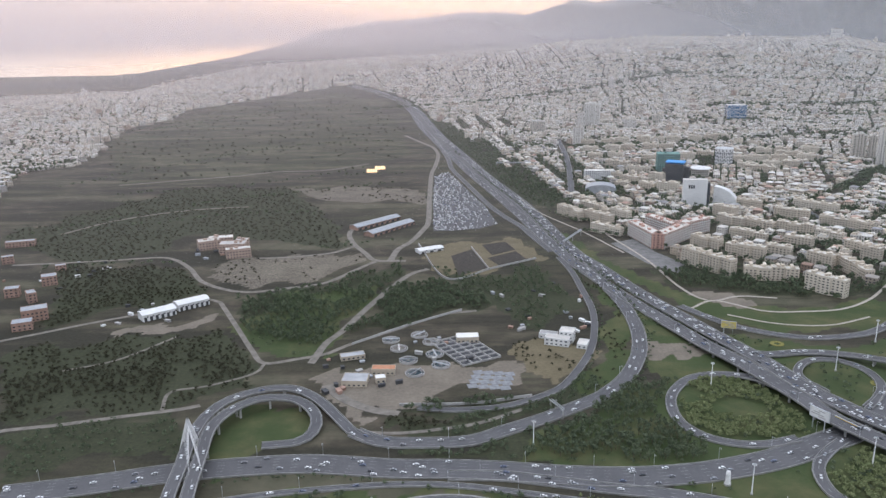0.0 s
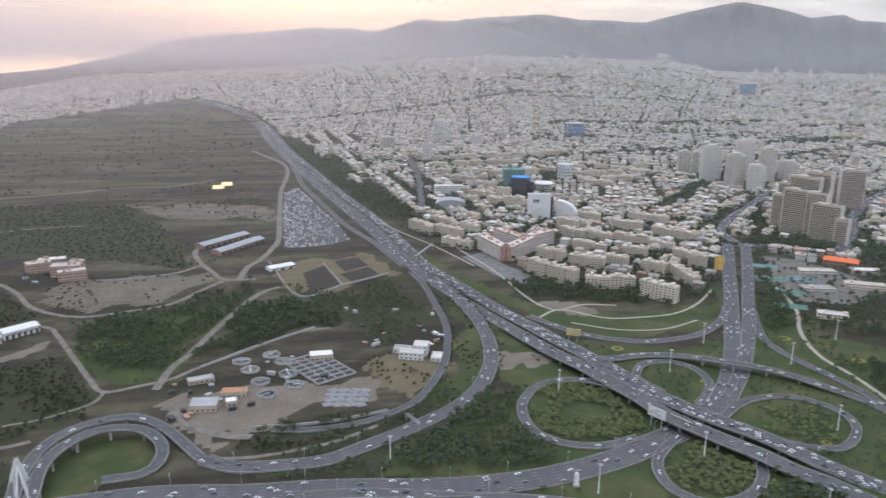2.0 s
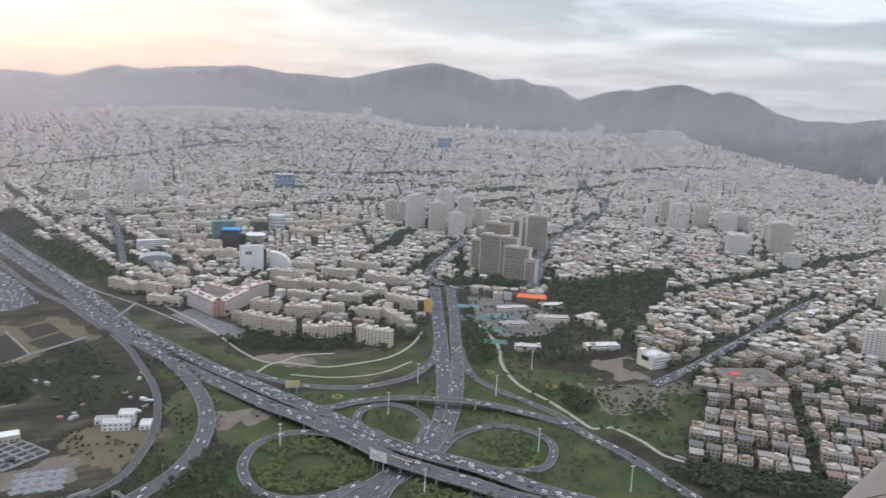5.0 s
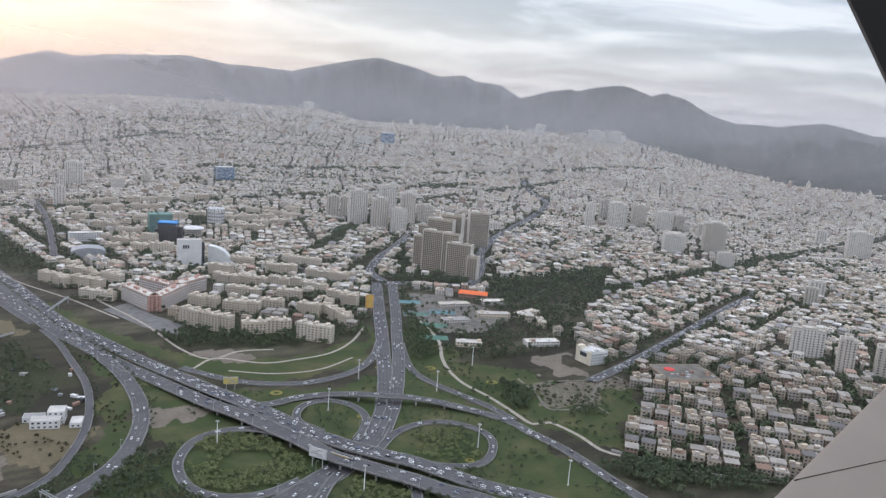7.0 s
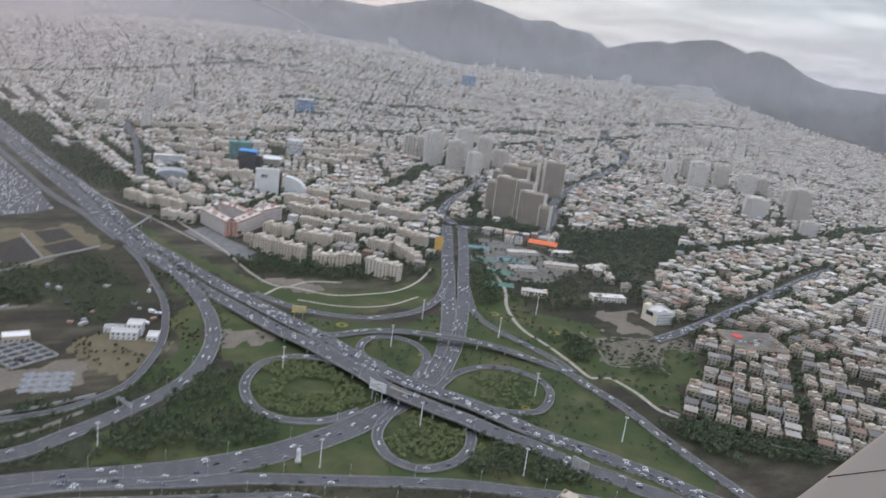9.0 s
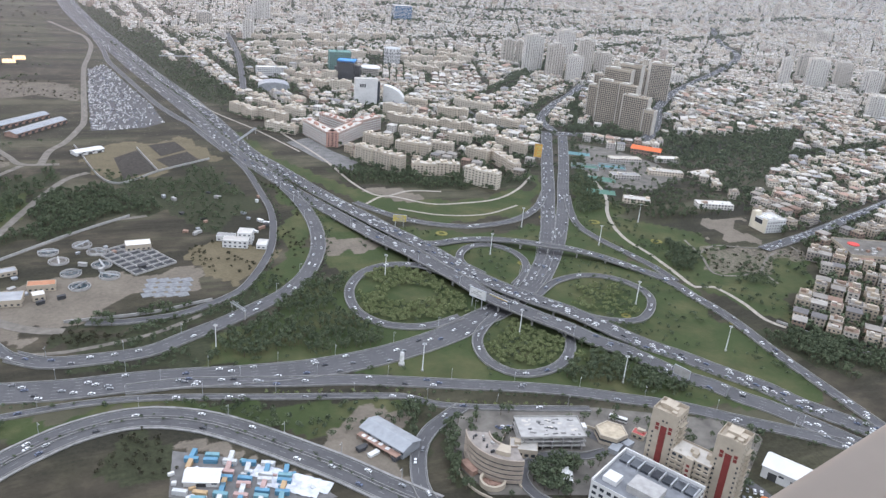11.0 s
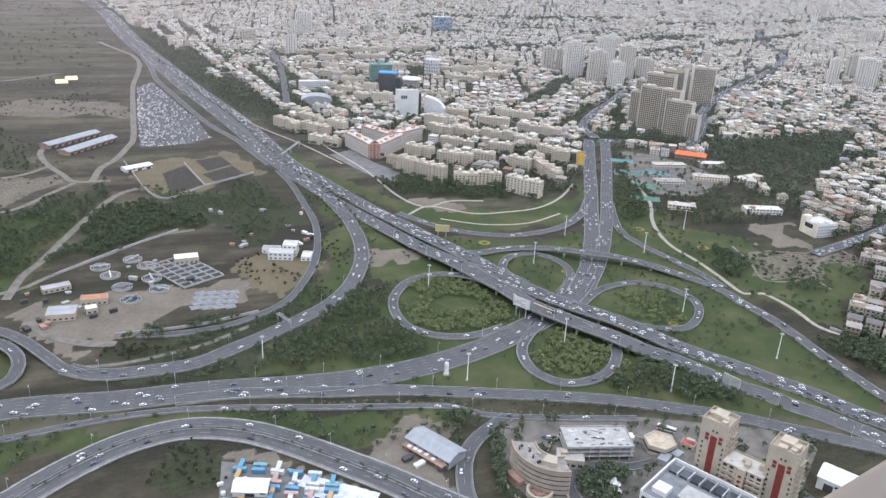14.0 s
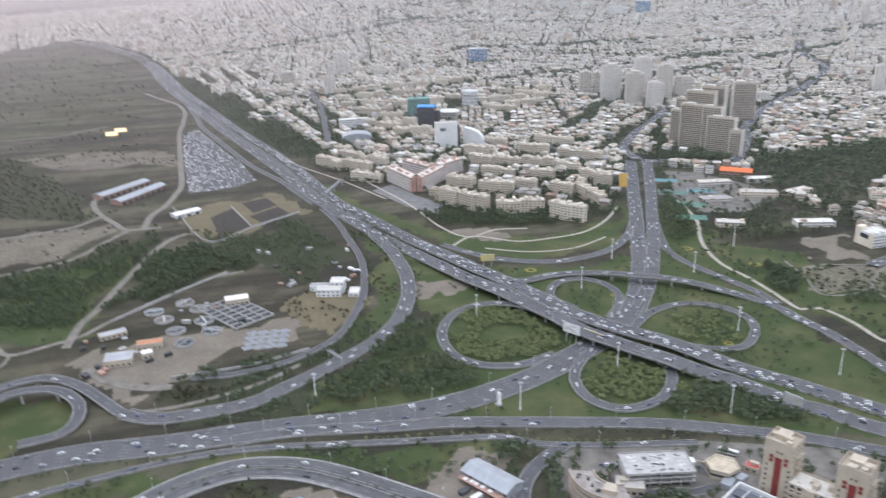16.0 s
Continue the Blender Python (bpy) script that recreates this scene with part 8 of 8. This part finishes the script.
def car_rows(name, label, places):
    V, F, I, n = [], [], [], 0
    lo = boxes([(0, 0, 0.35, 4.2, 1.65, 0.6, 0)])
    hi = boxes([(-0.35, 0, 0.95, 2.3, 1.4, 0.5, 0)])
    hv = hi[0].copy()
    hv[4:, 0] = -0.35 + (hv[4:, 0] + 0.35) * 0.72
    for x, y, z, a in places:
        ca, sa = math.cos(radians(a)), math.sin(radians(a))
        for vv, ff, idx in ((lo[0], lo[1], [0] * 6), (hv, hi[1], [1, 0, 1, 1, 1, 1])):
            V.append(np.column_stack([x + vv[:, 0] * ca - vv[:, 1] * sa, y + vv[:, 0] * sa + vv[:, 1] * ca, z + vv[:, 2]]))
            F.append(ff + n)
            I += idx
            n += 8
    return tagged(new(name, mesh_of(name, np.concatenate(V), np.concatenate(F), [M_CARS, M_GLASS], I)), label, "cars", kind="stuff")


car_rows("distant_cars", "small pale cars queueing on the far roads", traffic[300:])
lot = AREAS["lot"]
lp = np.array(lot, float)
parked = []
RA = -math.degrees(math.atan2(lp[:, 0].mean(), lp[:, 1].mean())) - 6
ca, sa = math.cos(radians(RA)), math.sin(radians(RA))
for i in range(-60, 60):
    for j in range(-80, 80):
        u, v = i * 4.7 + (i // 2) * 2.6, j * 2.45
        x, y = lp[:, 0].mean() + u * sa + v * ca, lp[:, 1].mean() - u * ca + v * sa
        parked.append((x, y, 0.15, RA - 90 + rng.uniform(-2, 2)))
pa = np.array(parked)
m = inside(pa[:, 0], pa[:, 1], lot)
east = np.clip((pa[:, 0] - lp[:, 0].mean()) / 60, -1, 1)
m &= rng.random(len(pa)) < 0.52 - 0.36 * smooth(-0.1, 0.7, east)
m &= np.array([noise.noise(Vector((q[0] / 14, q[1] / 14, 5.0))) for q in pa]) > -0.28
car_rows("parked_cars", "closely parked pale cars in the car park", [tuple(q) for q in pa[m]])
fore = [(318 + (i % 5) * 3.0 - (i // 5) * 4, 262 - (i % 5) * 2.4 - (i // 5) * 7 + rng.uniform(-0.4, 0.4), 0.16, 50 + rng.uniform(-4, 4)) for i in range(14)] + [(214 + i * 3.1, 352 - i * 0.8, 0.3, -62) for i in range(8)]
car_rows("forecourt_cars", "cars parked on the office forecourt", fore)
street_cars = []
for x, y, qa in near_lots:
    if rng.random() < 0.35 and math.hypot(x, y) < 1300:
        ca, sa = math.cos(radians(qa)), math.sin(radians(qa))
        off = 12.0
        street_cars.append((x - sa * off, y + ca * off, 0.05, qa))
car_rows("street_cars", "cars parked along the town streets", street_cars)

# ---- the tower that the camera looks out from: shaft, ledge and window post
shaft = tagged(new("wall_tower_shaft", prism("wall_tower_shaft", 9.0, 284.3, 40, M_CONC, 0, -10.0, 0.0, 5.5)), "plain concrete shaft of the viewing tower", "tower", kind="structure")
M_LEDGE = plain("beige_painted_metal", (0.60, 0.52, 0.45), 0.55, 0.06, 3.0)
e1, e2 = Vector((0.863, 0.509, 284.5)), Vector((1.215, 0.595, 284.5))
dv = (e2 - e1).normalized()
back = Vector((dv.y, -dv.x, 0))
bm = bmesh.new()
ring = [e1 - dv * 3.5, e1 + dv * 5.0, e1 + dv * 5.0 + back * 7.0, e1 - dv * 3.5 + back * 7.0]
f = bm.faces.new([bm.verts.new(v) for v in ring])
ext = bmesh.ops.extrude_face_region(bm, geom=[f])
for g in ext["geom"]:
    if isinstance(g, bmesh.types.BMVert):
        g.co.z -= 0.25
bmesh.ops.recalc_face_normals(bm, faces=bm.faces)
bmesh.ops.bevel(bm, geom=[e for e in bm.edges], offset=0.012, segments=2, affect="EDGES")
ledge_me = bpy.data.meshes.new("ledge")
bm.to_mesh(ledge_me)
bm.free()
ledge_me.materials.append(M_LEDGE)
ledge = tagged(new("wall_ledge", ledge_me), "beige painted window ledge of the viewing tower", "ledge", kind="structure")

# out-of-view slab, added to keep the overhead sky off the ledge
overhang = tagged(new("ceiling_overhang", box_mesh("ceiling_overhang", [(2.0, -3.0, 287.2, 16, 9.4, 0.5, 14)], M_CONC)), "plain concrete overhang of the viewing deck", "ceiling", kind="structure")
a0, b0 = Vector((1.113, 0.635, 285.14)), Vector((1.144, 0.594, 285.056))
dd = (b0 - a0) / (b0.z - a0.z)
lowp, topp = a0 + dd * (284.45 - a0.z), a0 + dd * (287.3 - a0.z)
side_v = Vector((0.44, -0.89, 0)) * 0.35
deep = Vector((0.89, 0.44, 0)) * 0.12
pv = [tuple(p + o) for p in (lowp, topp) for o in (Vector((0, 0, 0)), side_v, side_v + deep, deep)]
post = tagged(new("wall_window_post", mesh_of("wall_window_post", pv, BOX_F, M_DARK)), "dark leaning window post of the viewing deck", "window post", kind="structure")
for (ax, ay), (bx, by) in (((0.80, 0.552), (1.60, 0.424)), ((1.20, 0.605), (1.90, 0.545))):
    p0, p1 = Vector((ax, ay, 0)), Vector((bx, by, 0))
    along = (p1 - p0).normalized()
    p0 += along * 0.17
    mid, length = (p0 + p1) / 2, (p1 - p0).length
    part("seam", box_mesh("seam", [(mid.x, mid.y, 284.499, length, 0.0012, 0.0016, math.degrees(math.atan2(along.y, along.x)))], M_BARK), ledge, "thin dark joint between two sheets")
